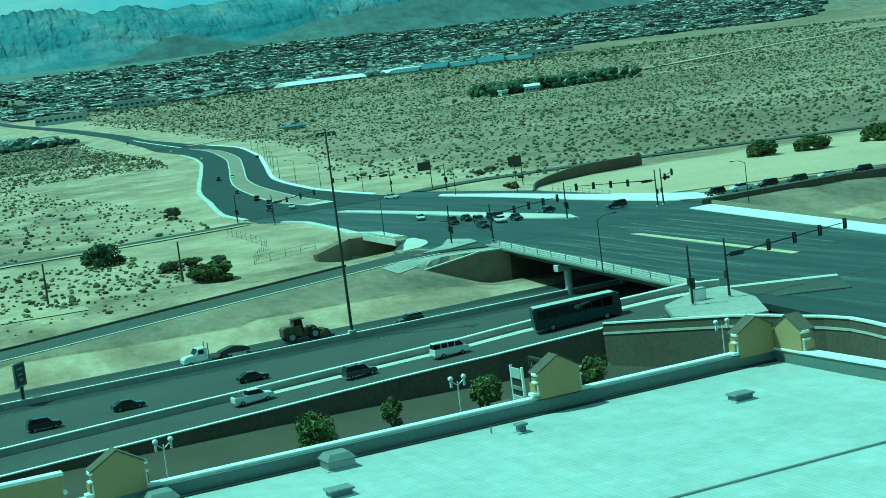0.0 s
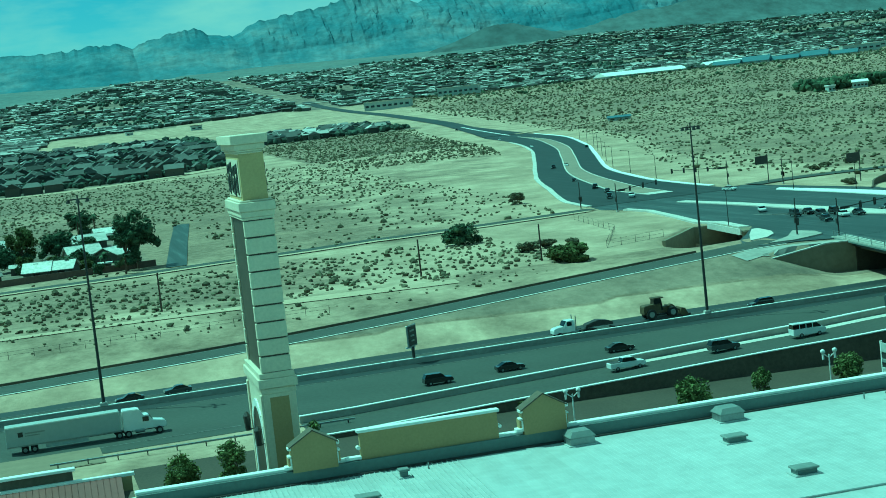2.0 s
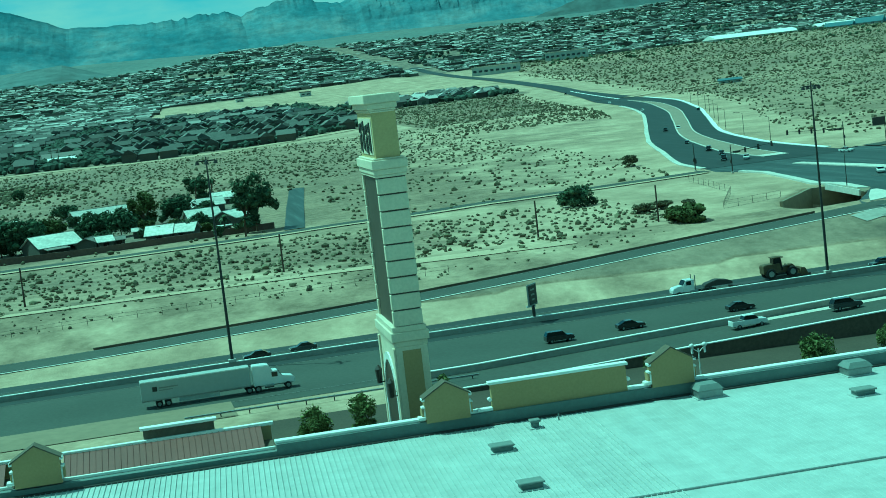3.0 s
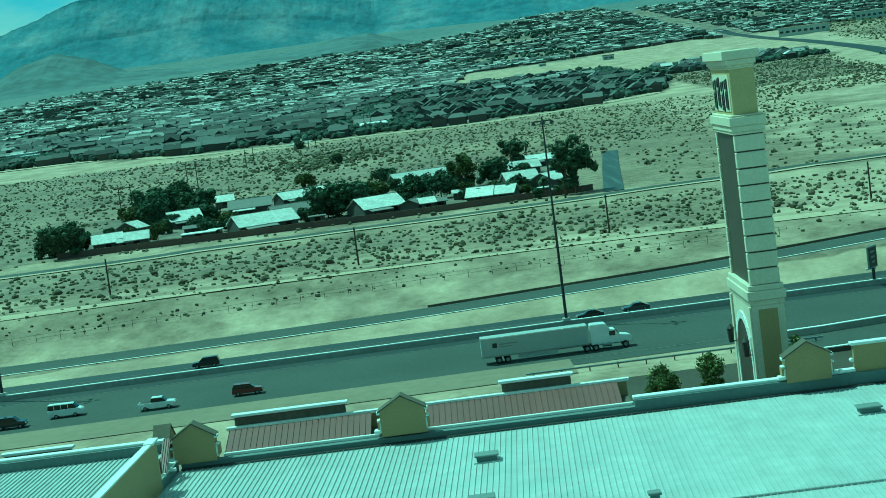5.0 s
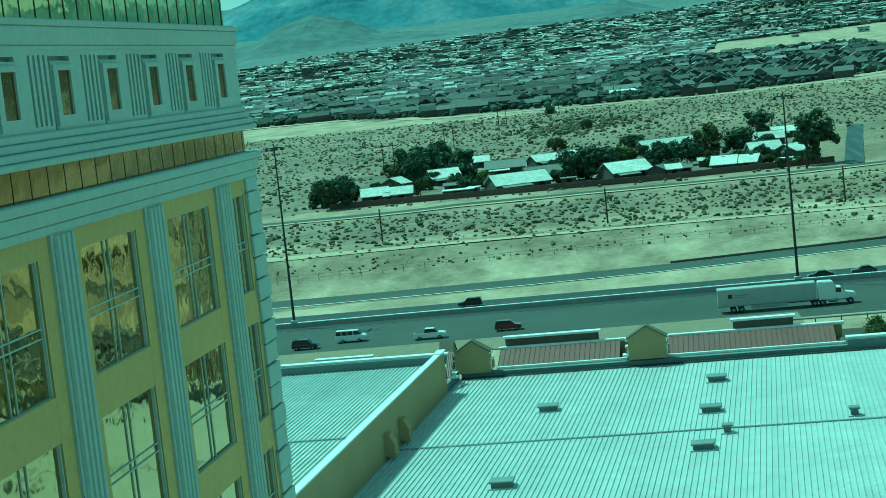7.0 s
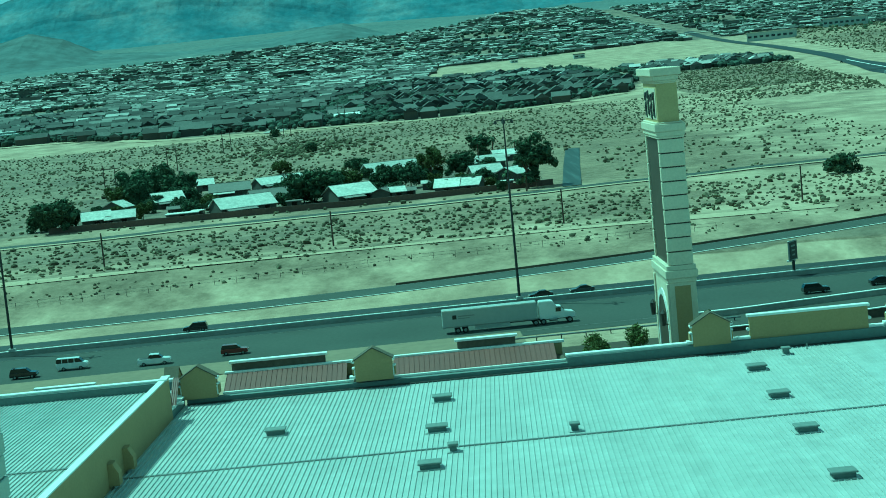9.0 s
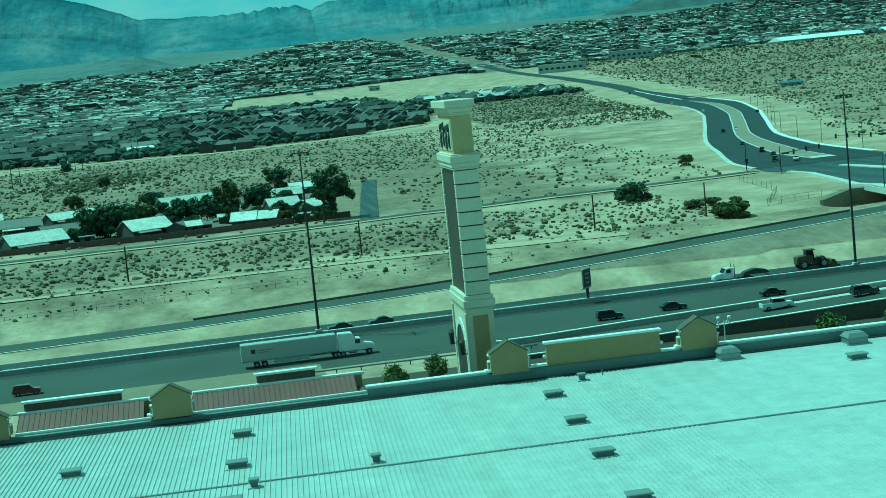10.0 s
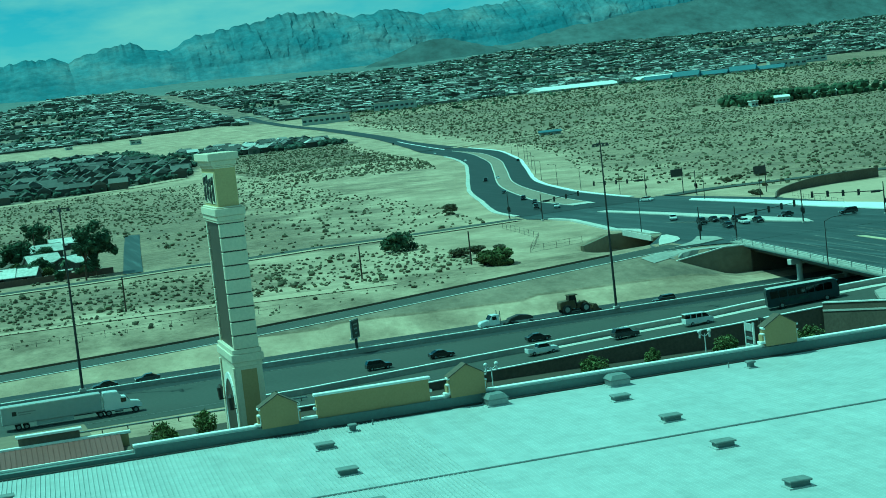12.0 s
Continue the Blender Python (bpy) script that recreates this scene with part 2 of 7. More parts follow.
M = {
    "sand": desert_mat(),
    "asphalt": paint("old asphalt", (0.058, 0.060, 0.052), 0.88, grain=1.5, blotch=0.07, depth=0.2, bump=0.02),
    "fresh": street_mat("street asphalt", 0.72),
    "deckroad": street_mat("worn bridge asphalt", 1.75),
    "shoulder": paint("sealed shoulder asphalt", (0.022, 0.026, 0.0275), 0.62, grain=1.5, blotch=0.05, depth=0.2, bump=0.02),
    "worn": paint("worn road paint", (0.15, 0.148, 0.14), 0.8, grain=0.9, blotch=0.2, depth=0.55, bump=0),
    "concrete": paint("pale concrete", (0.52, 0.50, 0.46), 0.85, grain=1.2, blotch=0.12, depth=0.14),
    "barrier": paint("barrier concrete", (0.36, 0.345, 0.31), 0.85, grain=1.0, blotch=0.1, depth=0.16),
    "medianfill": paint("tan median paving", (0.24, 0.205, 0.16), 0.9, grain=0.8, blotch=0.08, depth=0.18),
    "lines": paint("road paint", (0.17, 0.168, 0.16), 0.7, grain=2.0, blotch=0.3, depth=0.2, bump=0),
    "yellow_line": paint("pale yellow road paint", (0.52, 0.46, 0.30), 0.7, grain=2.0, blotch=0.3, depth=0.2, bump=0),
    "tan": paint("tan concrete", (0.20, 0.175, 0.122), 0.9, grain=0.8, blotch=0.1, depth=0.14),
    "brown": paint("brown block wall", (0.105, 0.09, 0.067), 0.9, grain=2.0, blotch=0.15, depth=0.22),
    "roofmetal": paint("white metal roofing", (0.47, 0.485, 0.48), 0.45, grain=0.55, blotch=0.11, depth=0.11, bump=0.01, vary=0.07),
    "white": paint("white stucco", (0.56, 0.515, 0.42), 0.8, grain=4.0, blotch=0.25, depth=0.07),
    "pylonstone": paint("cream pylon stucco", (0.62, 0.56, 0.44), 0.8, grain=3.0, blotch=0.25, depth=0.09, bump=0.02),
    "cap": paint("white metal coping", (0.80, 0.79, 0.76), 0.5, grain=2.0, blotch=0.2, depth=0.06, bump=0.01),
    "yellow": paint("ochre stucco", (0.33, 0.262, 0.13), 0.85, grain=4.0, blotch=0.2, depth=0.09),
    "paleochre": paint("pale ochre stucco", (0.45, 0.37, 0.19), 0.85, grain=4.0, blotch=0.2, depth=0.09),
    "panel": paint("dark sign panel", (0.055, 0.045, 0.035), 0.5, grain=2.0, blotch=0.4, depth=0.2),
    "stone": paint("grey-green precast", (0.41, 0.44, 0.42), 0.8, grain=4.0, blotch=0.25, depth=0.08),
    "ochre2": paint("olive stucco", (0.43, 0.335, 0.13), 0.85, grain=4.0, blotch=0.2, depth=0.08),
    "parapet": paint("grey parapet sheeting", (0.16, 0.18, 0.176), 0.7, grain=2.0, blotch=0.2, depth=0.12),
    "redroof": paint("maroon metal roofing", (0.142, 0.070, 0.062), 0.5, grain=2.0, blotch=0.2, depth=0.1, bump=0.01, vary=0.1),
    "dark": paint("dark metal", (0.035, 0.033, 0.032), 0.55, grain=3.0, blotch=0.5, depth=0.2, bump=0),
    "steel": paint("galvanised steel", (0.30, 0.31, 0.31), 0.45, metal=0.7, grain=3.0, blotch=0.5, depth=0.12, bump=0),
    "wood": paint("weathered pole wood", (0.06, 0.045, 0.035), 0.9, grain=5.0, blotch=0.5, depth=0.2),
    "gold": glass_mat("gold mirror glass", (0.50, 0.40, 0.17)),
    "gold2": glass_mat("bronze mirror glass", (0.31, 0.225, 0.085), 0.08),
    # gold glass again, with the greenish reflected landscape put into its tint
    "gold3": glass_mat("reflection-tinted mirror glass", (0.62, 0.52, 0.21)),
    "bronze": paint("bronze window bar", (0.075, 0.058, 0.026), 0.5, metal=0.3, grain=3, depth=0.15, bump=0),
    "rock": rock_mat(),
    # hill gravel with distance haze mixed into its colour
    "hill": paint("haze-tinted hill gravel", (0.118, 0.143, 0.15), 1.0, grain=0.03, blotch=0.008, depth=0.32, bump=0),
    "bark": paint("bark", (0.09, 0.065, 0.045), 0.95, grain=6.0, blotch=0.6, depth=0.25),
    "leaf": leaf_mat("foliage", (0.076, 0.094, 0.054)),
    "farleaf": leaf_mat("far foliage", (0.064, 0.076, 0.060), 0.6),
    "leafb": leaf_mat("yellow-green foliage", (0.085, 0.092, 0.034)),
    "leafc": leaf_mat("pale green foliage", (0.15, 0.165, 0.062)),
    "scrub": leaf_mat("desert scrub", (0.125, 0.117, 0.074), 0.45),
    "gravel": paint("raked gravel slope", (0.21, 0.173, 0.12), 0.95, grain=0.5, blotch=0.05, depth=0.12, bump=0.05),
    "palesand": paint("graded pale sand", (0.432, 0.348, 0.244), 0.95, grain=0.6, blotch=0.04, depth=0.12, bump=0.05),
    "mulch": paint("dark brown mulch", (0.06, 0.05, 0.036), 0.95, grain=2.5, blotch=0.1, depth=0.25, bump=0.04),
    "carblack": paint("black car paint", (0.012, 0.012, 0.013), 0.25, grain=1, depth=0.1, bump=0, coat=0.6),
    "cargrey": paint("dark grey car paint", (0.05, 0.052, 0.055), 0.25, grain=1, depth=0.1, bump=0, coat=0.6),
    "coach": paint("dark blue coach paint", (0.018, 0.026, 0.034), 0.4, grain=1, blotch=0.4, depth=0.3, bump=0),
    "coachmark": paint("faded coach graphics", (0.03, 0.05, 0.04), 0.5, grain=1, blotch=0.9, depth=0.5, bump=0),
    "carwhite": paint("white car paint", (0.75, 0.75, 0.74), 0.3, grain=1, depth=0.05, bump=0, coat=0.6),
    "carred": paint("dark red car paint", (0.09, 0.02, 0.018), 0.25, grain=1, depth=0.1, bump=0, coat=0.6),
    "carglass": glass_mat("dark car glass", (0.05, 0.055, 0.06), 0.08),
    "rubber": paint("tyre rubber", (0.014, 0.014, 0.014), 0.85, grain=6, depth=0.15, bump=0),
    "machine": paint("dusty yellow machine paint", (0.075, 0.058, 0.026), 0.6, grain=3, blotch=0.8, depth=0.25, bump=0),
    "houseroof": paint("white painted roof", (0.68, 0.67, 0.62), 0.7, grain=1.0, blotch=0.25, depth=0.2, bump=0.02, vary=0.35),
    "greyroof": paint("grey shingle roof", (0.20, 0.19, 0.175), 0.9, grain=1.5, blotch=0.2, depth=0.15, bump=0.02, vary=0.25),
    "tileroof": paint("grey-brown tile roof", (0.15, 0.15, 0.14), 0.9, grain=1.5, blotch=0.2, depth=0.18, bump=0.02, vary=0.8),
    # stucco colour lowered so the walls read as shaded fronts
    "housewall": paint("shade-darkened tan stucco", (0.085, 0.082, 0.07), 0.9, grain=2.0, blotch=0.2, depth=0.12, vary=0.25),
    "cityroof": island_mat("city roofs", [(0.0, (0.03, 0.032, 0.032)), (0.4, (0.085, 0.085, 0.082)), (0.62, (0.19, 0.185, 0.175)), (0.82, (0.36, 0.35, 0.33)), (0.96, (0.52, 0.51, 0.49))]),
    "suburbroof": island_mat("suburb roofs", [(0.0, (0.03, 0.031, 0.031)), (0.45, (0.07, 0.07, 0.068)), (0.75, (0.13, 0.128, 0.12)), (0.93, (0.26, 0.255, 0.24)), (0.99, (0.5, 0.49, 0.47))]),
    "citywall": leaf_mat("city walls", (0.105, 0.105, 0.095), 0.6),
    "blueroof": paint("blue metal roof", (0.09, 0.135, 0.17), 0.6, grain=0.4, blotch=0.05, depth=0.15, bump=0),
    "fabric": paint("pale sheet metal box", (0.44, 0.45, 0.43), 0.6, grain=2, blotch=0.4, depth=0.12, bump=0.01),
    "vent": paint("grey vent sheet metal", (0.20, 0.215, 0.21), 0.6, grain=2, blotch=0.4, depth=0.14, bump=0.01),
    "trailer": paint("white trailer skin", (0.40, 0.41, 0.40), 0.5, grain=1.5, blotch=0.15, depth=0.06, bump=0),
    "letter": paint("black metal letters", (0.02, 0.022, 0.02), 0.5, grain=2, depth=0.15, bump=0),
    "globe": paint("white lamp globe", (0.8, 0.8, 0.78), 0.35, grain=2, depth=0.05, bump=0),
    "blockwall": paint("brown garden wall", (0.11, 0.082, 0.066), 0.9, grain=1.5, blotch=0.1, depth=0.18),
}


# ---- mesh helpers ----
def link_mesh(name, bm, mat, parent=None, label=""):
    me = bpy.data.meshes.new(name)
    bm.to_mesh(me)
    bm.free()
    for k in (mat if isinstance(mat, (list, tuple)) else [mat]):
        me.materials.append(M[k] if isinstance(k, str) else k)
    ob = new(name, me)
    if parent:
        ob.parent = parent
    if label:
        ob["label"] = label
    return ob


def part(name, bm, mat, parent, label=""):
    return link_mesh(name, bm, mat, parent, label)


def thing(name, at=(0, 0, 0), rz=0, label="", category="", group="", kind=""):
    e = new(name)
    e.matrix_world = pose(*at, 0, 0, rz)
    return tagged(e, label, category, group, kind)


def box(bm, x0, x1, y0, y1, z0, z1, bevel=0.0, mi=0):
    r = bmesh.ops.create_cube(bm, size=1.0, matrix=Matrix.Translation(((x0 + x1) / 2, (y0 + y1) / 2, (z0 + z1) / 2))
                              @ Matrix.Diagonal((abs(x1 - x0), abs(y1 - y0), abs(z1 - z0), 1)))
    fs = {f for v in r["verts"] for f in v.link_faces}
    for f in fs:
        f.material_index = mi
    if bevel:
        bmesh.ops.bevel(bm, geom=list({e for f in fs for e in f.edges}), offset=bevel, segments=1, affect="EDGES")
    return bm


def boxes(*specs, bevel=0.0):
    bm = bmesh.new()
    for s in specs:
        box(bm, *s, bevel=bevel)
    return bm


def tube(bm, a, b, r0, r1=None, seg=8):
    a, b = Vector(a), Vector(b)
    d = b - a
    m = Matrix.Translation((a + b) / 2) @ d.to_track_quat("Z", "Y").to_matrix().to_4x4()
    bmesh.ops.create_cone(bm, cap_ends=True, segments=seg, radius1=r0, radius2=r0 if r1 is None else r1, depth=d.length, matrix=m)
    return bm


def prism(bm, poly, y0, y1):
    """A profile in x, z drawn out from y0 to y1."""
    a = [bm.verts.new((x, y0, z)) for x, z in poly]
    b = [bm.verts.new((x, y1, z)) for x, z in poly]
    n = len(poly)
    bm.faces.new(a)
    bm.faces.new(b[::-1])
    for i in range(n):
        bm.faces.new((a[i], b[i], b[(i + 1) % n], a[(i + 1) % n]))
    bmesh.ops.recalc_face_normals(bm, faces=bm.faces[:])
    return bm


def spline(pts, step=6.0):
    """Smooth points along a few controls."""
    p = [Vector(q) for q in pts]
    p = [2 * p[0] - p[1]] + p + [2 * p[-1] - p[-2]]
    out = []
    for i in range(1, len(p) - 2):
        n = max(2, int((p[i + 1] - p[i]).length / step))
        for k in range(n):
            t = k / n
            a, b, c, d = p[i - 1:i + 3]
            out.append(0.5 * (2 * b + (c - a) * t + (2 * a - 5 * b + 4 * c - d) * t * t + (3 * b - a - 3 * c + d) * t ** 3))
    return out + [p[-2]]


def lerp_at(v, xs, ys):
    return float(np.interp(v, xs, ys))


# ---- the lie of the land ----
_gy = np.arange(0.0, 5200.0, 10.0)
_slope = np.interp(_gy, [480, 700, 1200, 2000, 2450, 2650, 3300, 4300, 5000], [0.004, 0.012, 0.022, 0.03, 0.034, 0.055, 0.068, 0.072, 0.075])
_slope[_gy < 480] = 0
_gz = 6.2 + np.cumsum(_slope) * 10.0


def field_z(y):
    return lerp_at(y, _gy, _gz)


def ramp_y(x):
    """Centre line of the far ramp."""
    return lerp_at(x, [-400, -79, -9, 40, 75, 105, 138, 158], [338, 327, 325, 328, 334, 341, 347, 351])


def ramp_z(x):
    return 6.5 * min(1.0, max(0.0, (x + 100) / 255)) ** 1.5


def skew(x):
    return 0.042 * (x - 14)


STREET = [(184, 335), (187, 430), (196, 520), (207, 590), (226, 680), (262, 800), (291, 900), (313, 1010), (322, 1120), (342, 1300), (368, 1500), (398, 1860), (412, 2190), (446, 2740)]


def street_x(y):
    return lerp_at(y, [p[1] for p in STREET], [p[0] for p in STREET])


def near_ramp_z(x):
    return lerp_at(x, [45, 87, 119, 142, 152], [0, 1.5, 3.0, 5.2, 6.4])


DECK = 6.4


def wing_y(x):
    """Line of the wing wall beside the bridge."""
    return 337 - 0.222 * (x - 150)


def pit(x, y, z):
    """The cutting before the small underpass, cut off by its splayed wall."""
    if 362 < y < 405.5 and 140 < x < 173 and (y < 381 + 1.36 * (x - 144.5) + 3 if x < 161 else y > 379 - 1.2 * (172 - x)):
        k = min(1, (x - 140) / 14) * min(1, (y - 362) / 12)
        return z - 5.0 * k
    return z


def land(x, y):
    u = y - skew(x)
    if u < 262:
        # casino side: flat, with the embankment of the street
        k = min(1, max(0, (x - 150 + (y - 236) * 0.1) / 4)) * (1 - min(1, max(0, (u - 244) / 8)))
        return (DECK - 0.1) * k
    if u < 312:
        return 0.0
    if 149 < x < 170 and u >= 312 and y < 348:
        wy = wing_y(x)
        if y < wy + 2.3:
            top = 4.5 - 4.2 * min(1, max(0, (x - 150) / 11))
            return max(0.0, top * (u - 312) / (wy - skew(x) - 312))
        return min(6.2, 4.6 + 1.6 * min(1, max(0, (x - 150) / 8)) + 0.3 * (y - wy))
    if x < 160:
        yr, zr = ramp_y(x), ramp_z(x)
        if y < yr - 7:
            return zr * max(0, (u - 312)) / max(1, (yr - 7 - skew(x) - 312))
        if y < yr + 7:
            return zr
        return pit(x, y, zr + (field_z(y) - zr) * min(1, (y - yr - 7) / 26))
    if x < 174 and 348 < y < 416:
        return pit(x, y, field_z(y))
    k = min(1, max(0, (x - 222) / 30))
    return field_z(y) * min(1, max(0, (y - 336 + 14 * k) / (2 + 28 * k)))


def relief(x, y):
    off = min(1, max(0, (abs(x - street_x(y)) - 42) / 30))
    h = noise.noise((x * 0.03, y * 0.03, 0)) * 0.3 if y > 500 or (x < 100 and y > 385) else 0
    if y > 1500:
        h += noise.noise((x * 0.002, y * 0.002, 3)) * min(16, (y - 1500) * 0.012)
    return h * off


def city_front(x):
    return lerp_at(x, [-1500, -5, 25, 420, 480, 720, 870, 1045, 1400, 1650, 2000], [1860, 1860, 2330, 2400, 2420, 2474, 2459, 2405, 2681, 2685, 2700])


def city_back(x):
    return lerp_at(x, [-1500, -900, -757, -563, -262, 51, 264, 614, 918, 1243, 1776, 2700], [2700, 2950, 3250, 3480, 3640, 3740, 4150, 3960, 4032, 4225, 4400, 4404])


def suburb_front(x):
    return lerp_at(x, [-1000, -290, -190, -96, 0, 86, 147, 185, 195], [1250, 1225, 1120, 1085, 1052, 1080, 1165, 1400, 2000])


def graded_at(x, y):
    """1 on graded sand, 0 on wild desert, -1 among houses, -2 on haze-tinted far ground."""
    if y < 372:
        return 0.45 if y < 256 else 0.8 - 0.35 * min(1, max(0, (x - 20) / 60)) if y - skew(x) < 321.5 + 0.004 * abs(x) else -0.16 - 0.45 * min(1, max(0, (x - 10) / 60)) if y < ramp_y(min(x, 156)) + 3 else 0.35
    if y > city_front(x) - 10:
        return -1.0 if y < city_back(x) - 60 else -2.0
    if (suburb_front(x) - 6 < y < 1860 and x < 185) or (1420 < y < 1640 and 175 < x < 332):
        return -1.0
    if -122 < x < 36 and 492 < y < 640:
        return -0.9
    if y > 1640 and x < 460:
        return 0.9
    d = abs(x - street_x(y))
    k = max(0.0, 1 - max(0, d - (45 if y < 700 else 32)) / (40 if y < 700 else 22))
    if 372 <= y < 470 and x > 60:
        k = max(k, min(1, (x - 60) / 40) * 0.9)
    if 500 < y < 1050 and 90 < x < street_x(y):
        k = max(k, 0.42 * min(1, (x - 90) / 40))
    if y < 400:
        k = max(k, (400 - y) / 28 * 0.5)
    if 1030 < y < suburb_front(x) and x < 170:
        k = max(k, 0.75)
    if 440 < y < 492 and x < 60:
        k = max(k, 0.3)
    # ground mixed darker towards the west of the houses' driveway
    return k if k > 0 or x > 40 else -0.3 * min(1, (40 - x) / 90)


def terrain():
    xs = np.unique(np.concatenate([np.arange(-2600, -400, 100), np.arange(-400, -120, 20), np.arange(-120, 132, 4), np.arange(132, 176, 2), np.arange(176, 300, 4), np.arange(300, 400, 10), np.arange(400, 700, 25), np.arange(700, 4300, 100)]))
    ys = np.unique(np.concatenate([np.arange(-400, 180, 40), np.arange(180, 240, 10), np.arange(240, 372, 2.0), np.arange(372, 420, 2.0), np.arange(420, 640, 8), np.arange(640, 1200, 16), np.arange(1200, 1600, 40), np.arange(1600, 4900, 75)]))
    verts = [(float(x), float(y), land(x, y) + relief(x, y)) for y in ys for x in xs]
    nx = len(xs)
    faces = [(j * nx + i, j * nx + i + 1, (j + 1) * nx + i + 1, (j + 1) * nx + i) for j in range(len(ys) - 1) for i in range(nx - 1)]
    me = bpy.data.meshes.new("ground")
    me.from_pydata(verts, [], faces)
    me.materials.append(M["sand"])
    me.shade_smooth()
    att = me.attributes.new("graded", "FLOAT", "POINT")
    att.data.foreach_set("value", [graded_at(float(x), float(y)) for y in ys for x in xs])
    return tagged(new("ground", me), "pale tan desert sand and gravel ground with scrub", "ground", kind="structure")


def top_z(x, y):
    return max(land(x, y) + relief(x, y), 0)


def ribbon(name, pts, half, mat, dz=0.06, parent=None, zf=top_z, thick=0.0, step=6.0, cross=4):
    """A strip laid over the land along a smooth line; half: its half width, or two offsets."""
    lo, hi = (-half, half) if not isinstance(half, tuple) else half
    p = spline([(x, y, 0) for x, y in pts], step)
    bm = bmesh.new()
    rows = []
    for i, q in enumerate(p):
        d = (p[min(i + 1, len(p) - 1)] - p[max(i - 1, 0)]).normalized()
        nrm = Vector((-d.y, d.x, 0))
        line = []
        for k in range(cross + 1):
            w = q + nrm * (lo + (hi - lo) * k / cross)
            line.append(bm.verts.new((w.x, w.y, zf(w.x, w.y) + dz)))
        rows.append(line)
    for a, b in zip(rows, rows[1:]):
        for k in range(cross):
            bm.faces.new((a[k], b[k], b[k + 1], a[k + 1]))
    bmesh.ops.recalc_face_normals(bm, faces=bm.faces[:])
    if bm.faces[0].normal.z < 0:
        bmesh.ops.reverse_faces(bm, faces=bm.faces[:])
    if thick:
        bm.faces.ensure_lookup_table()
        r = bmesh.ops.extrude_face_region(bm, geom=bm.faces[:])
        bmesh.ops.translate(bm, vec=(0, 0, thick), verts=[v for v in r["geom"] if isinstance(v, bmesh.types.BMVert)])
        bmesh.ops.recalc_face_normals(bm, faces=bm.faces[:])
    return link_mesh(name, bm, mat, parent)


def along(x0, x1, off):
    """A line beside the freeway at that distance across it."""
    return [(x, off + skew(x)) for x in np.linspace(x0, x1, 9)]


flat_zero = lambda x, y: 0.0
terrain()

# ---- freeway ----
freeway = tagged(ribbon("freeway_road", along(-420, 420, 287), 25, "asphalt", 0.05, zf=flat_zero), "wide grey asphalt freeway with painted lanes", "road", kind="structure")


def wall_strip(name, pts, width, height, mat, zf=top_z, dz=0.0, parent=None, step=6.0):
    return ribbon(name, pts, width / 2, mat, dz, parent, zf, thick=height, cross=1, step=step)


median = tagged(wall_strip("median_barrier", along(-420, 420, 297.5), 0.55, 0.85, "barrier", flat_zero, 0.05), "long concrete median barrier with a pale top", "barrier", kind="structure")
# white strip that paints the barrier's sunlit top
ribbon("barrier_cap", along(-420, 420, 297.5), 0.28, "cap", 0.9, median, flat_zero, thick=0.12, cross=1, step=20)
ribbon("shoulder", along(-420, 420, 295.2), 1.9, "shoulder", 0.075, freeway, flat_zero, step=20)
ribbon("shoulder", along(-420, 420, 308.6), 2.6, "shoulder", 0.075, freeway, flat_zero, step=20)
for off in (266.5, 292.6, 300.2, 306.2):
    ribbon("edge_line", along(-400, 400, off), 0.10, "lines", 0.09, freeway, flat_zero, step=20, cross=1)
# gravel verge below the far ramp, and the graded sand above it
tagged(ribbon("dirt_track", [(x, 362 + 0.01 * x) for x in np.linspace(-300, 90, 12)], 2.2, "palesand", 0.15), "pale graded dirt track beside the fence", "ground", kind="structure")
RX = np.linspace(-400, 157, 40)
far_ramp = tagged(ribbon("ramp_road", [(x, ramp_y(x)) for x in RX], 5.2, "asphalt", 0.10), "grey asphalt ramp climbing beside a gravel slope", "road", kind="structure")
ribbon("edge_line", [(x, ramp_y(x) + 4.2) for x in RX], 0.1, "lines", 0.13, far_ramp, cross=1)
ribbon("edge_line", [(x, ramp_y(x) - 3.8) for x in RX], 0.1, "lines", 0.13, far_ramp, cross=1)
ribbon("shoulder", [(x, ramp_y(x) - 5.5) for x in RX], 0.4, "concrete", 0.11, far_ramp, cross=1)
tagged(wall_strip("ramp_wall", [(x, ramp_y(x) + 6.2) for x in np.linspace(-10, 140, 20)], 0.3, 0.55, "brown", dz=-0.1), "low dark barrier wall along the ramp", "wall", kind="structure")

tagged(ribbon("dirt_verge", along(-420, 12, 263.5), (-8, 3.5), "gravel", 0.11, zf=flat_zero, step=20), "tan gravel verge beside the freeway lanes", "ground", kind="structure")
# near ramp on its retaining wall
NEAR = [(40, 255), (87, 255), (119, 252.5), (138, 247), (152, 240), (166, 232)]


def near_z(x, y):
    return near_ramp_z(x)


near_ramp = tagged(ribbon("ramp_road", NEAR, 7.0, "asphalt", 0.10, zf=near_z), "grey asphalt ramp climbing beside the freeway", "road", kind="structure")
for o in (-5.6,):
    ribbon("edge_line", NEAR, (o - 0.1, o + 0.1), "lines", 0.125, near_ramp, near_z, cross=1)
ribbon("gutter", NEAR[1:], (4.4, 6.4), "concrete", 0.13, near_ramp, near_z, cross=1)
ribbon("ramp_body", NEAR, 6.98, "tan", -6.6, near_ramp, near_z, thick=6.4, cross=1)


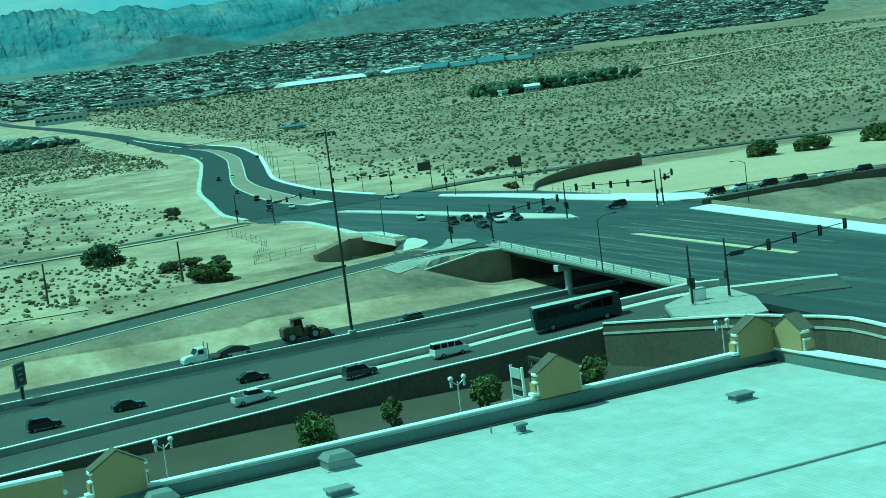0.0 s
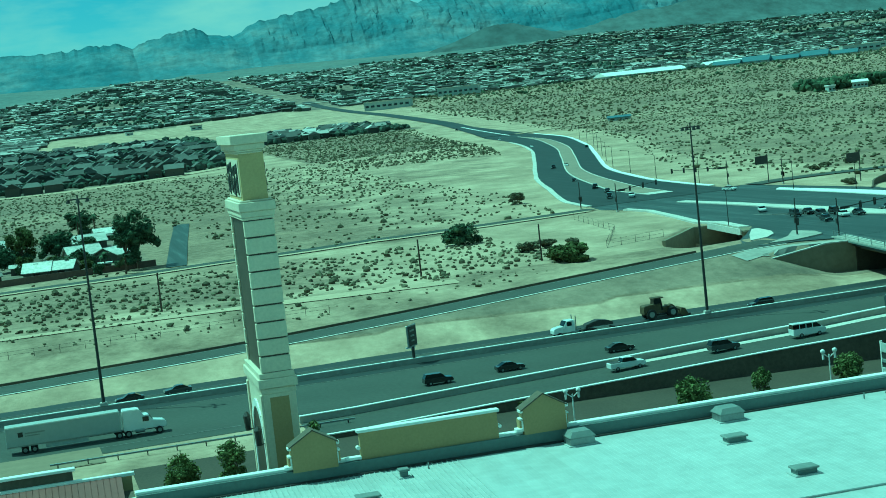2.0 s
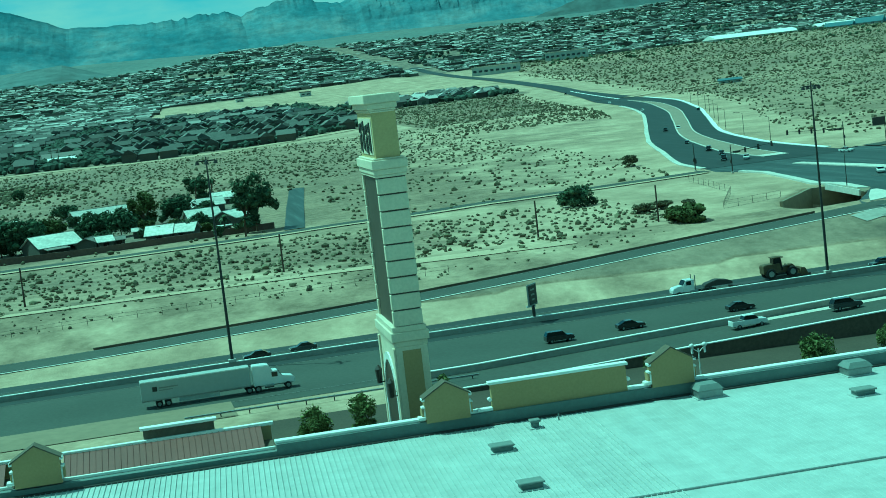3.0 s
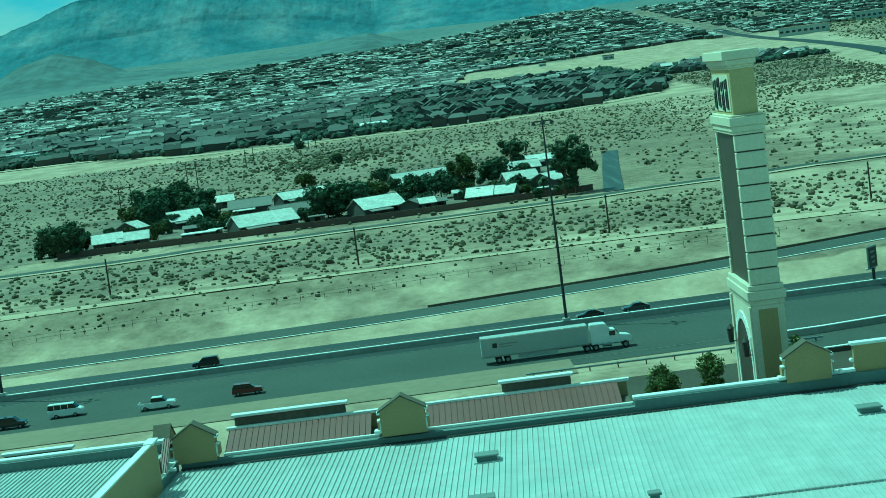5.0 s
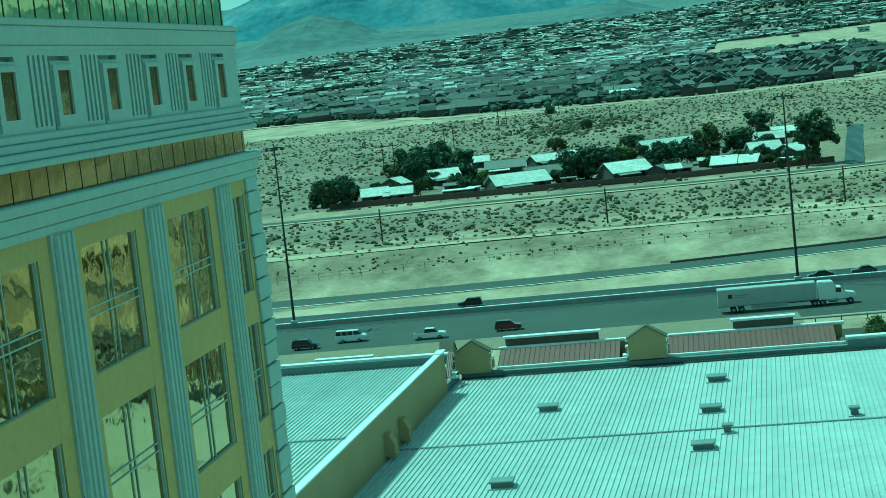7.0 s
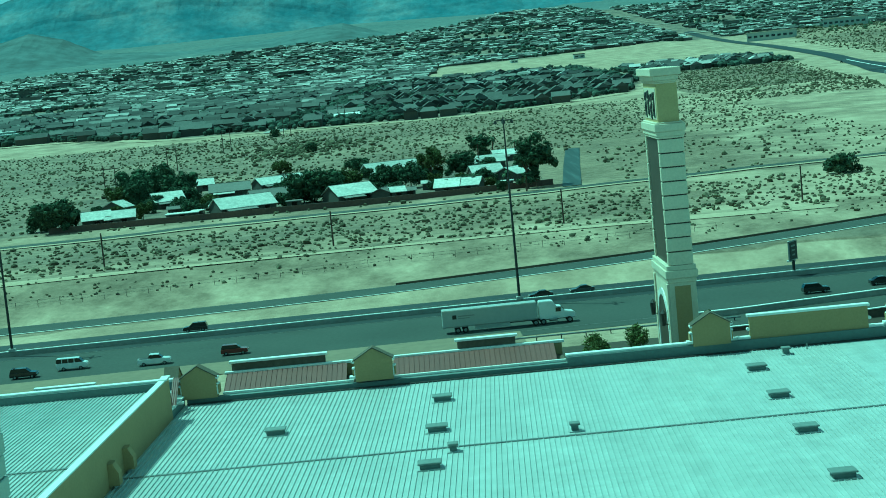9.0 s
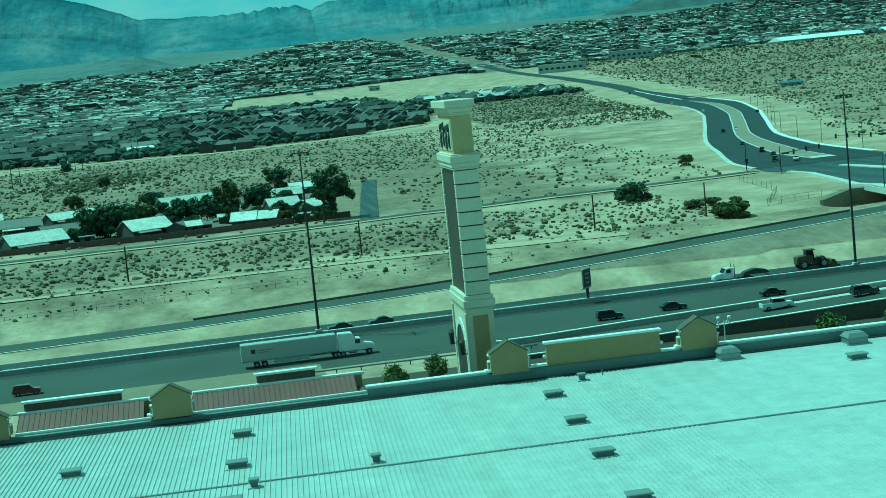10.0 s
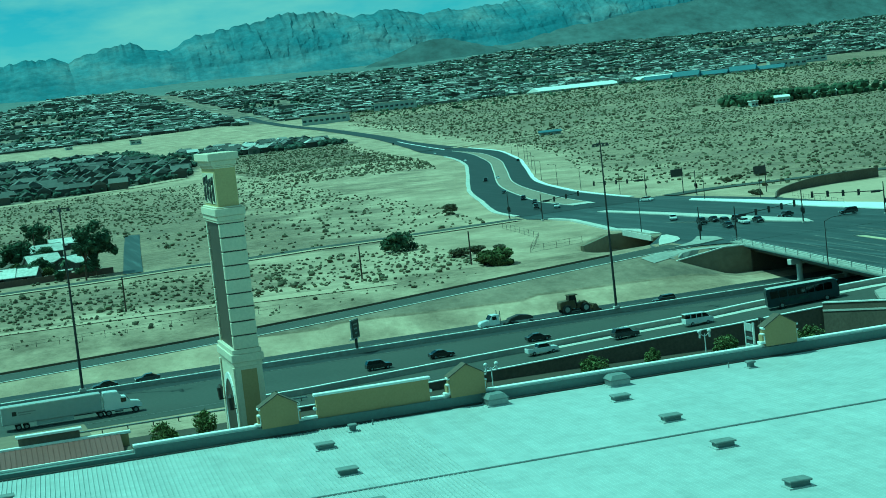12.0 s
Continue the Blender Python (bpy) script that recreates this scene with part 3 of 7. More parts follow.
def off_line(pts, d):
    q = spline([(x, y, 0) for x, y in pts], 12)
    out = []
    for i, p in enumerate(q):
        t = (q[min(i + 1, len(q) - 1)] - q[max(i - 1, 0)]).normalized()
        out.append((p.x - t.y * d, p.y + t.x * d))
    return out


barrier2 = tagged(wall_strip("ramp_barrier", off_line(NEAR[:5], 7.1), 0.6, 1.0, "barrier", near_z), "pale concrete barrier between freeway and ramp", "barrier", kind="structure")
# the ramp barrier's sunlit top, painted as a white strip too
ribbon("barrier_cap", off_line(NEAR[:5], 7.1), 0.36, "cap", 1.0, barrier2, near_z, thick=0.12, cross=1)
retain = tagged(wall_strip("retaining_wall", off_line(NEAR[:4], -7.2), 0.5, 8.0, "brown", near_z, -7.4), "dark brown block retaining wall below the ramp", "wall", kind="structure")
ribbon("wall_cap", off_line(NEAR[:4], -7.2), 0.34, "cap", 0.6, retain, near_z, thick=0.14, cross=1)
tagged(ribbon("mulch_bed", [(16, 219), (60, 220), (100, 220), (138, 216)], (-27, 29), "mulch", 0.05, zf=flat_zero), "dark brown mulch bed between building and ramp", "ground", kind="structure")
CORNER = [(132.6, 240.6), (136.5, 231), (140.2, 221), (143.2, 212), (145.2, 204.8), (142.6, 190), (139, 165), (133.4, 122)]
corner_z = lambda x, y: 5.2 + 1.5 * min(1, max(0, (241 - y) / 22))
cwall = tagged(wall_strip("corner_wall", CORNER, 0.5, 8.0, "brown", corner_z, -7.6, step=4), "dark brown block wall with pale coping below the street", "wall", kind="structure")
ribbon("wall_cap", CORNER, 0.36, "cap", 0.4, cwall, corner_z, thick=0.2, cross=1, step=4)
ribbon("wall_band", CORNER, (-0.34, -0.22), "concrete", -1.0, cwall, corner_z, thick=0.3, cross=1, step=4)
guard = thing("guard_rail", label="galvanised steel guard rail on short posts", category="guard rail", kind="structure")
for k in range(11):
    x = 6 + k * 4.0
    part("post", boxes((x - 0.08, x + 0.08, 256.0 + 0.05 * k, 256.2 + 0.05 * k, 0, 0.85)), "dark", guard)
bm = bmesh.new()
prism(bm, [(0.0, 0.55), (0.1, 0.62), (0.03, 0.7), (0.1, 0.78), (0.0, 0.86), (-0.03, 0.7)], 0, 42)
bmesh.ops.rotate(bm, verts=bm.verts[:], cent=(0, 0, 0), matrix=Matrix.Rotation(radians(-89.3), 3, "Z"))
bmesh.ops.translate(bm, vec=(5, 255.9, 0), verts=bm.verts[:])
part("beam", bm, "steel", guard)

# ---- the street over the bridge ----
def street_z(x, y):
    return DECK if y < 470 else max(field_z(y), DECK)


def left_edge(y):
    return 153.6 + 0.151 * (y - 253)


def right_edge(y):
    return 203 + 0.2 * (y - 280)


def slab(name, corners, z0, z1, mat, parent=None):
    bm = bmesh.new()
    lo = [bm.verts.new((x, y, z0)) for x, y in corners]
    hi = [bm.verts.new((x, y, z1)) for x, y in corners]
    bm.faces.new(lo[::-1])
    bm.faces.new(hi)
    for i in range(len(lo)):
        j = (i + 1) % len(lo)
        bm.faces.new((lo[i], lo[j], hi[j], hi[i]))
    bmesh.ops.recalc_face_normals(bm, faces=bm.faces[:])
    return link_mesh(name, bm, mat, parent)


bridge = thing("bridge", label="wide concrete street bridge over the freeway", category="bridge", kind="structure")
slab("deck", [(left_edge(120), 120), (right_edge(120) + 30, 120), (right_edge(352), 352), (left_edge(352), 352)], DECK - 0.9, DECK, "deckroad", bridge)
slab("overhang", [(left_edge(250) - 0.9, 250), (left_edge(250), 250), (left_edge(344), 344), (left_edge(344) - 0.9, 344)], DECK - 0.22, DECK + 0.05, "parapet", bridge)
# girder coloured dark brown, with the overhang's shade painted in
slab("edge_girder", [(left_edge(250) + 1.6, 250), (left_edge(250) + 2.4, 250), (left_edge(344) + 2.4, 344), (left_edge(344) + 1.6, 344)], DECK - 1.7, DECK - 0.9, "brown", bridge)
slab("parapet", [(left_edge(250) - 0.8, 250), (left_edge(250) - 0.5, 250), (left_edge(344) - 0.5, 344), (left_edge(344) - 0.8, 344)], DECK + 0.05, DECK + 0.28, "barrier", bridge)
slab("sidewalk", [(left_edge(250), 250), (left_edge(250) + 1.9, 250), (left_edge(344) + 1.9, 344), (left_edge(344), 344)], DECK, DECK + 0.16, "barrier", bridge)
slab("inner_kerb", [(left_edge(250) + 1.9, 250), (left_edge(250) + 2.25, 250), (left_edge(344) + 2.25, 344), (left_edge(344) + 1.9, 344)], DECK, DECK + 0.4, "concrete", bridge)
slab("walkway", [(right_edge(262), 262), (right_edge(262) + 6, 262), (right_edge(345) + 6, 345), (right_edge(345), 345)], DECK - 1.2, DECK + 0.18, "cap", bridge)
slab("parapet", [(right_edge(262) + 5.7, 262), (right_edge(262) + 6.1, 262), (right_edge(345) + 6.1, 345), (right_edge(345) + 5.7, 345)], DECK, DECK + 1.0, "tan", bridge)
for k in range(13):
    y = 256 + k * 7.2
    part("rail_post", boxes((left_edge(y) - 0.7, left_edge(y) - 0.58, y, y + 0.12, DECK + 0.38, DECK + 1.5)), "steel", bridge)
for zz in (0.8, 1.15, 1.5):
    part("rail", tube(bmesh.new(), (left_edge(252) - 0.64, 252, DECK + zz), (left_edge(343) - 0.64, 343, DECK + zz), 0.04, seg=6), "steel", bridge)
for y, wid in ((301.5, 0.7),):
    for k in range(5):
        x = left_edge(y) + 1.5 + k * 11
        part("pier", tube(bmesh.new(), (x, y + skew(x) - 4, 0), (x, y + skew(x) - 4, DECK - 0.9), 0.65, seg=14), "concrete", bridge)
part("pier_cap", boxes((left_edge(300) - 0.4, left_edge(300) + 50, 303.2, 304.8, DECK - 2.0, DECK - 0.9), bevel=0.05), "concrete", bridge)
# abutments and the sloping wing walls
bm = bmesh.new()
prism(bm, [(left_edge(344) - 1, -0.5), (right_edge(344) + 7, -0.5), (right_edge(344) + 7, DECK - 0.9), (left_edge(344) - 1, DECK - 0.9)], 333, 336)
# concrete given the dark mulch colour to paint in the deck's shade
part("abutment", bm, "mulch", bridge)
bm = bmesh.new()
prism(bm, [(left_edge(250) - 1, -0.5), (right_edge(250) + 7, -0.5), (right_edge(250) + 7, DECK - 0.9), (left_edge(250) - 1, DECK - 0.9)], 250, 258)
part("abutment", bm, "tan", bridge)
bm = bmesh.new()
prism(bm, [(149.6, -0.5), (168, -0.5), (168, 6.35), (160.5, 6.35), (158, 5.9), (149.6, 4.45)], 0, 0.5)
bmesh.ops.transform(bm, matrix=Matrix(((1, 0, 0, 0), (-0.222, 1, 0, 337 + 0.222 * 150), (0, 0, 1, 0), (0, 0, 0, 1))), verts=bm.verts[:])
part("wing_wall", bm, "tan", bridge, "tan concrete wing wall")
bm = bmesh.new()
prism(bm, [(149.4, 4.45), (158, 5.9), (160.5, 6.35), (168.2, 6.35), (168.2, 6.6), (160.4, 6.6), (157.9, 6.12), (149.4, 4.62)], -0.12, 0.62)
bmesh.ops.transform(bm, matrix=Matrix(((1, 0, 0, 0), (-0.222, 1, 0, 337 + 0.222 * 150), (0, 0, 1, 0), (0, 0, 0, 1))), verts=bm.verts[:])
part("wing_coping", bm, "concrete", bridge)
tagged(ribbon("slope_apron", [(143, 338.3), (150, 340.6), (157, 339.8), (166, 337.6)], 2.2, "barrier", 0.12, step=2, cross=6), "pale concrete apron above the wing wall", "paving", kind="structure")

LINE = [(p.x, p.y) for p in spline([(x, y, 0) for x, y in STREET], 6.0)]


def lane_x(y):
    return lerp_at(y, [p[1] for p in LINE], [p[0] for p in LINE])


def street_band(name, lo, hi, mat, dz, y0, y1, height=0.0, parent=None, step=8.0, zf=street_z):
    """A strip of the street between two edges that vary along it."""
    ys = np.linspace(y0, y1, max(3, int((y1 - y0) / step)))
    n = 6 if hi(y0) - lo(y0) > 12 else 1
    V, F = [], []
    for y in ys:
        for k in range(n + 1):
            x = lane_x(y) + lo(y) + (hi(y) - lo(y)) * k / n
            V.append((x, y, zf(x, y) + dz + height))
    for i in range(len(ys) - 1):
        F.extend((i * (n + 1) + k, i * (n + 1) + k + 1, (i + 1) * (n + 1) + k + 1, (i + 1) * (n + 1) + k) for k in range(n))
    bm = bmesh.new()
    vs = [bm.verts.new(v) for v in V]
    for f in F:
        bm.faces.new([vs[i] for i in f])
    if height:
        r = bmesh.ops.extrude_face_region(bm, geom=bm.faces[:])
        bmesh.ops.translate(bm, vec=(0, 0, -height - 0.1), verts=[v for v in r["geom"] if isinstance(v, bmesh.types.BMVert)])
        bmesh.ops.recalc_face_normals(bm, faces=bm.faces[:])
    return link_mesh(name, bm, mat, parent)


LO = lambda y: lerp_at(y, [335, 500, 535, 600, 700, 950, 1010, 1110, 1200, 1320, 2740], [-24, -24, -26, -21.5, -18.5, -18.5, -19.5, -18, -12, -8, -8])
HI = lambda y: lerp_at(y, [335, 505, 530, 590, 680, 930, 1010, 1110, 1200, 1320, 2740], [24, 24, 21, 14, 11, 12, 15, 15, 12, 8, 8])
street = tagged(street_band("street_road", LO, HI, "fresh", 0.10, 504, 1125), "fresh black asphalt street curving through the desert", "road", kind="structure")
street_band("carriageway", LO, HI, "fresh", 0.35, 1125, 2740, parent=street, step=20, zf=top_z)
junction = tagged(slab("junction_road", [(152, 345.4), (160, 345.8), (166, 342), (219, 342), (238, 372), (236, 440), (226, 520), (170, 512), (167, 490), (172.5, 472), (173, 463), (169.5, 435), (167, 414), (169.4, 404), (168.4, 387), (160, 372), (154, 362), (151, 354)], DECK - 0.3, DECK + 0.02, "deckroad"), "broad dark asphalt junction with traffic signals", "road", kind="structure")


wob = lambda y, k: 0.5 * noise.noise((y * 0.05, k, 0))
street_band("sidewalk", lambda y: LO(y) - 1.9 - wob(y, 1), LO, "concrete", 0.14, 506, 1015, 0.14, street)
street_band("sidewalk", HI, lambda y: HI(y) + 2.0 + wob(y, 2), "cap", 0.14, 528, 1100, 0.14, street)
street_band("median_island", lambda y: lerp_at(y, [520, 560, 950, 1080], [-1, -6.2, -5.4, -1]), lambda y: lerp_at(y, [520, 560, 700, 1000, 1080], [7, 4.6, 1.6, 2.6, -0.4]), "concrete", 0.14, 522, 1080, 0.14, street)
street_band("median_fill", lambda y: lerp_at(y, [520, 560, 950, 1080], [-0.4, -5.6, -4.8, -0.8]), lambda y: lerp_at(y, [520, 560, 700, 1000, 1080], [6.4, 4.0, 1.0, 2.0, -0.6]), "medianfill", 0.29, 530, 1070, 0.02, street)
street_band("median_line", lambda y: -0.6, lambda y: 0.6, "cap", 0.36, 1110, 1340, 0.1, street, 12, top_z)
# islands and paint of the junction
MARKS = [
    ("island", "concrete", 0.22, [(188, 482), (192, 440), (195, 380), (199, 363), (202, 372), (199, 410), (195, 450), (191, 482)]),
    ("corner_walk", "cap", 0.20, [(220, 482), (222, 440), (222, 400), (224, 366), (232, 352), (236, 372), (230, 410), (227, 450), (223, 486)]),
    ("turn_island", "concrete", 0.22, [(154, 356.5), (159, 358.8), (163, 364), (165.2, 370), (166.2, 379), (164.6, 379), (159, 368)]),
    ("turn_island", "barrier", 0.22, [(154, 347.3), (160, 347), (168.5, 351.5), (170, 358), (168, 365), (162, 355)]),
    ("corner_walk", "concrete", 0.2, [(170, 479), (171.6, 464), (167.8, 435), (164.8, 414), (166.6, 404), (165.4, 388), (167.4, 386), (169.4, 405), (167, 414), (169.9, 435), (173.5, 464), (172, 480)]),
    ("yellow_median", "yellow_line", 0.03, [(180.2, 262), (181.6, 262), (187.6, 319), (186.4, 321)]),
    ("corner_walk", "barrier", 0.1, [(141, 222), (146, 222), (152, 233), (155.4, 246), (151, 246), (142, 240), (137.6, 231)]),
]
for nm, mt, h, poly in MARKS:
    slab(nm, poly, DECK - 0.4, DECK + 0.07 + h, mt, junction)
for x0, ya, yb, w in ((161.5, 262, 338, 0.22), (165.6, 270, 326, 0.35), (170.0, 258, 330, 0.3), (174.3, 282, 334, 0.45), (183.4, 276, 335, 0.6), (185.2, 262, 300, 0.3), (187.6, 290, 338, 0.5), (190.8, 266, 322, 0.45), (194.6, 284, 336, 0.7), (198.4, 268, 318, 0.35)):
    xa, xb = x0 + 0.12 * (ya - 262), x0 + 0.12 * (yb - 262)
    slab("lane_line", [(xa, ya), (xa + w, ya), (xb + w, yb), (xb, yb)], DECK - 0.1, DECK + 0.012, "worn", bridge)
slab("stop_line", [(153, 238), (169, 234.2), (169, 234.8), (153, 238.6)], DECK - 0.1, DECK + 0.02, "worn", bridge)
slab("stop_line", [(186, 322), (205, 330), (205, 330.6), (186, 322.6)], DECK - 0.1, DECK + 0.02, "worn", bridge)
for k in range(8):
    slab("crosswalk_bar", [(181 + k * 0.9, 414 - k * 2.4), (181.9 + k * 0.9, 414.3 - k * 2.4), (187.9 + k * 0.9, 404.3 - k * 2.4), (187 + k * 0.9, 404 - k * 2.4)], DECK - 0.1, DECK + 0.08, "lines", junction)

# the ramp beyond the street, its brown curved wall, and the loop road
loop = tagged(ribbon("loop_road", [(226, 512), (250, 518), (285, 512), (330, 500), (420, 470), (560, 430)], 4.5, "asphalt", 0.3, step=6), "asphalt loop road at the edge of the desert", "road", kind="structure")
bm = bmesh.new()
CW = spline([(233, 447, 0), (243, 462, 0), (262, 473, 0), (288, 479, 0)], 3)
for i, p in enumerate(CW):
    h = 0.5 + 2.8 * min(1, i / (len(CW) * 0.6))
    for q, zz in ((p, -0.5), (p, h), (p + Vector((-0.2, 0.6, 0)), h), (p + Vector((-0.2, 0.6, 0)), -0.5)):
        bm.verts.new((q.x, q.y, 6.2 + zz))
bm.verts.ensure_lookup_table()
for i in range(len(CW) - 1):
    for k in range(4):
        a, b = i * 4 + k, i * 4 + (k + 1) % 4
        bm.faces.new((bm.verts[a], bm.verts[b], bm.verts[b + 4], bm.verts[a + 4]))
bmesh.ops.recalc_face_normals(bm, faces=bm.faces[:])
tagged(link_mesh("curved_wall", bm, "brown"), "curved dark brown retaining wall in pale sand", "wall", kind="structure")
tagged(slab("graded_pad", [(232, 385), (300, 360), (420, 330), (420, 440), (300, 470), (262, 468), (244, 458), (234, 445)], 5.4, 6.45, "palesand"), "flat pad of graded pale sand", "ground", kind="structure")
exit_ramp = tagged(slab("exit_ramp_road", [(224, 352), (226, 366), (262, 366), (330, 348), (420, 320), (420, 308), (330, 334), (262, 352)], 5.2, 6.6, "asphalt"), "asphalt exit ramp with waiting cars", "road", kind="structure")
slab("side_wall", [(222, 349), (224, 352), (262, 351.8), (330, 333.6), (330, 332.8), (262, 350.8)], 1.0, 7.4, "brown", exit_ramp)

# frontage road and driveway
front = tagged(ribbon("frontage_road", [(-420, 440), (-122, 456), (-67, 464), (0, 467), (46, 474), (96, 484), (130, 488), (166, 495)], 3.4, "asphalt", 0.28), "narrow asphalt frontage road", "road", kind="structure")
ribbon("verge", [(-420, 435), (-122, 451), (-67, 459), (0, 462), (46, 469), (96, 479), (130, 483), (164, 490)], 1.8, "palesand", 0.26, front)
tagged(ribbon("driveway", [(40.6, 481), (45, 530), (50, 585), (56.4, 652)], 2.9, "deckroad", 0.2), "short grey asphalt driveway", "road", kind="structure")
tagged(ribbon("dirt_road", [(330, 1120), (380, 1153), (492, 1205), (608, 1211), (760, 1260), (1200, 1420)], 4.0, "palesand", 0.4, step=20), "pale dirt road across the desert", "ground", kind="structure")
tagged(ribbon("field_road", [(700, 1330), (917, 1436), (1198, 1624), (1700, 1900)], 6, "palesand", 1.2, step=25), "pale dirt road across the far desert", "ground", kind="structure")
tagged(ribbon("suburb_road", [(-700, 1235), (-290, 1210), (-190, 1103), (-97, 1066), (-60, 1054), (0, 1036), (60, 1052), (140, 1140)], 7, "palesand", 0.3, step=12), "pale sand verge before the suburb", "ground", kind="structure")
tagged(ribbon("collector_road", [(-104, 1050), (-82, 1309), (-55, 1670), (-25, 2032), (-10, 2300)], 6, "barrier", 0.5, step=20), "pale concrete road through the suburb", "road", kind="structure")

# ---- casino podium ----
ROOF = 7.9
podium = thing("casino_podium", label="large low building with a white ribbed metal roof", category="building", kind="structure")
part("body", boxes((-31.8, 123.4, 20, 190, 0, ROOF - 0.15)), "white", podium)
part("parapet", boxes((-31.8, 13.9, 190, 191.0, 0, 8.55)), "parapet", podium)
part("parapet", boxes((13.9, 123.4, 190, 191.2, 0, 9.2)), "parapet", podium)
part("coping", boxes((13.8, 123.5, 190.35, 191.35, 9.2, 9.5), bevel=0.04), "cap", podium, "white metal coping")


def party_x(y):
    """The party wall runs a little askew to the freeway, as the roof ribs do."""
    return -32.6 - LEAN * (182.6 - y)


LEAN = 0.038
for nm, y0, y1, h, mt in (("party_wall", 20, 182.5, 12.7, "yellow"), ("low_wall", 182.5, 190, 8.9, "parapet")):
    slab(nm, [(party_x(y0) - 0.35, y0), (party_x(y0) + 0.25, y0), (party_x(y1) + 0.25, y1), (party_x(y1) - 0.35, y1)], 0, h, mt, podium)
    slab("wall_coping", [(party_x(y0) - 0.42, y0), (party_x(y0) + 0.3, y0), (party_x(y1) + 0.3, y1 + 0.06), (party_x(y1) - 0.42, y1 + 0.06)], h, h + 0.16, "cap", podium)
part("end_coping", boxes((party_x(180) - 0.45, party_x(180) + 0.55, 180.2, 182.7, 12.75, 13.0), bevel=0.04), "cap", podium)
part("side_parapet", boxes((123.4, 124.6, 20, 190, 0, 9.1)), "parapet", podium)
part("side_coping", boxes((123.25, 124.75, 20, 189.8, 9.1, 9.35), bevel=0.04), "cap", podium)
part("roof_edge_flashing", boxes((-31.8, 123.4, 189.4, 189.98, ROOF, ROOF + 0.16)), "dark", podium)
part("roof_seam", boxes((-33.2, 123.4, 155.0, 155.3, ROOF - 0.05, ROOF + 0.13)), "steel", podium)
for yb in (158.2, 151.8):
    x0 = party_x(yb) + 0.2
    bm = bmesh.new()
    prism(bm, [(x0, 8.3), (x0 + 1.05, 8.3), (x0 + 1.05, 9.5), (x0 + 0.55, 10.4), (x0, 10.4)], yb - 0.75, yb + 0.75)
    part("buttress", bm, "yellow", podium)
    part("buttress_cap", boxes((x0, x0 + 0.62, yb - 0.8, yb + 0.8, 10.4, 10.5), bevel=0.03), "yellow", podium)

# small maroon roof behind the wall's end
corner = thing("corner_roof", (party_x(186), 186, 0), label="small maroon metal roof between wall end and gable block", category="roof", kind="structure")
bm = bmesh.new()
prism(bm, [(-2.4, 9.2), (2.0, 11.7), (2.0, 11.55), (-2.4, 9.05)], -0.34, 0.4)
bmesh.ops.transform(bm, matrix=Matrix(((0, 1, 0, 0), (1, 0, 0, 0), (0, 0, 1, 0), (0, 0, 0, 1))), verts=bm.verts[:])
bmesh.ops.recalc_face_normals(bm, faces=bm.faces[:])
part("roof_sheet", bm, "redroof", corner)
for k in range(3):
    x0 = -0.2 + 0.24 * k
    part("seam", tube(bmesh.new(), (x0, -2.4, 9.23), (x0, 2.0, 11.73), 0.035, seg=6), "redroof", corner)
part("gutter", boxes((-0.34, 0.4, -2.6, -2.4, 8.95, 9.25), bevel=0.03), "cap", corner)
part("corbel", boxes((0.42, 1.1, -1.0, -0.6, 9.0, 9.3), bevel=0.04), "cap", corner)

# standing-seam panels
def panel_mesh(name, w, length, mat, rib=0.11):
    """A roofing sheet with two folded ribs."""
    bm = bmesh.new()
    h, g = w / 2, rib * 0.35
    prism(bm, [(0, -0.12), (w, -0.12), (w, 0), (h + 0.05 + g, 0), (h + 0.05, rib), (h + 0.02, rib), (h, 0), (0.05 + g, 0), (0.05, rib), (0.02, rib), (0, 0)], 0, length)
    me = bpy.data.meshes.new(name)
    bm.to_mesh(me)
    bm.free()
    me.materials.append(M[mat])
    return me


PW = (123.4 + 31.7) / 148
SKEW = -math.degrees(math.atan(LEAN))
far_pan, near_pan = panel_mesh("roof_panel", PW, 34.5, "roofmetal"), panel_mesh("roof_panel", PW, 70, "roofmetal")
low_far, low_near = panel_mesh("roof_panel", PW, 34.5, "roofmetal", 0.01), panel_mesh("roof_panel", PW, 70, "roofmetal", 0.01)
for k in range(-2, 148):
    for me, y in ((far_pan if k < 74 else low_far, 155.3), (near_pan if k < 74 else low_near, 85.1)):
        ob = new("roof_panel", me)
        ob.parent = podium
        ob.matrix_basis = pose(-31.7 + k * PW - LEAN * (190 - y), y, ROOF, 0, 0, SKEW)

annex = thing("annex_building", label="neighbouring building with a white ribbed metal roof", category="building", kind="structure")
slab("body", [(-100, 20), (party_x(20) - 0.36, 20), (party_x(187.6) - 0.36, 187.6), (-100, 187.6)], 0, 10.2, "white", annex)
part("parapet", boxes((-100, -32.8, 187.6, 188.8, 0, 11.3)), "parapet", annex)
part("coping", boxes((-100, -32.8, 188.0, 188.95, 11.3, 11.58), bevel=0.04), "cap", annex)
annex_pan = panel_mesh("roof_panel", 1.0, 102, "roofmetal")
for k in range(62):
    ob = new("roof_panel", annex_pan)
    ob.parent = annex
    ob.matrix_basis = pose(party_x(85.6) - 0.4 - 1.0 * (k + 1), 85.6, 10.35, 0, 0, SKEW)
part("roof_seam", boxes((-100, party_x(151) - 0.3, 151, 151.3, 10.3, 10.48)), "steel", annex)


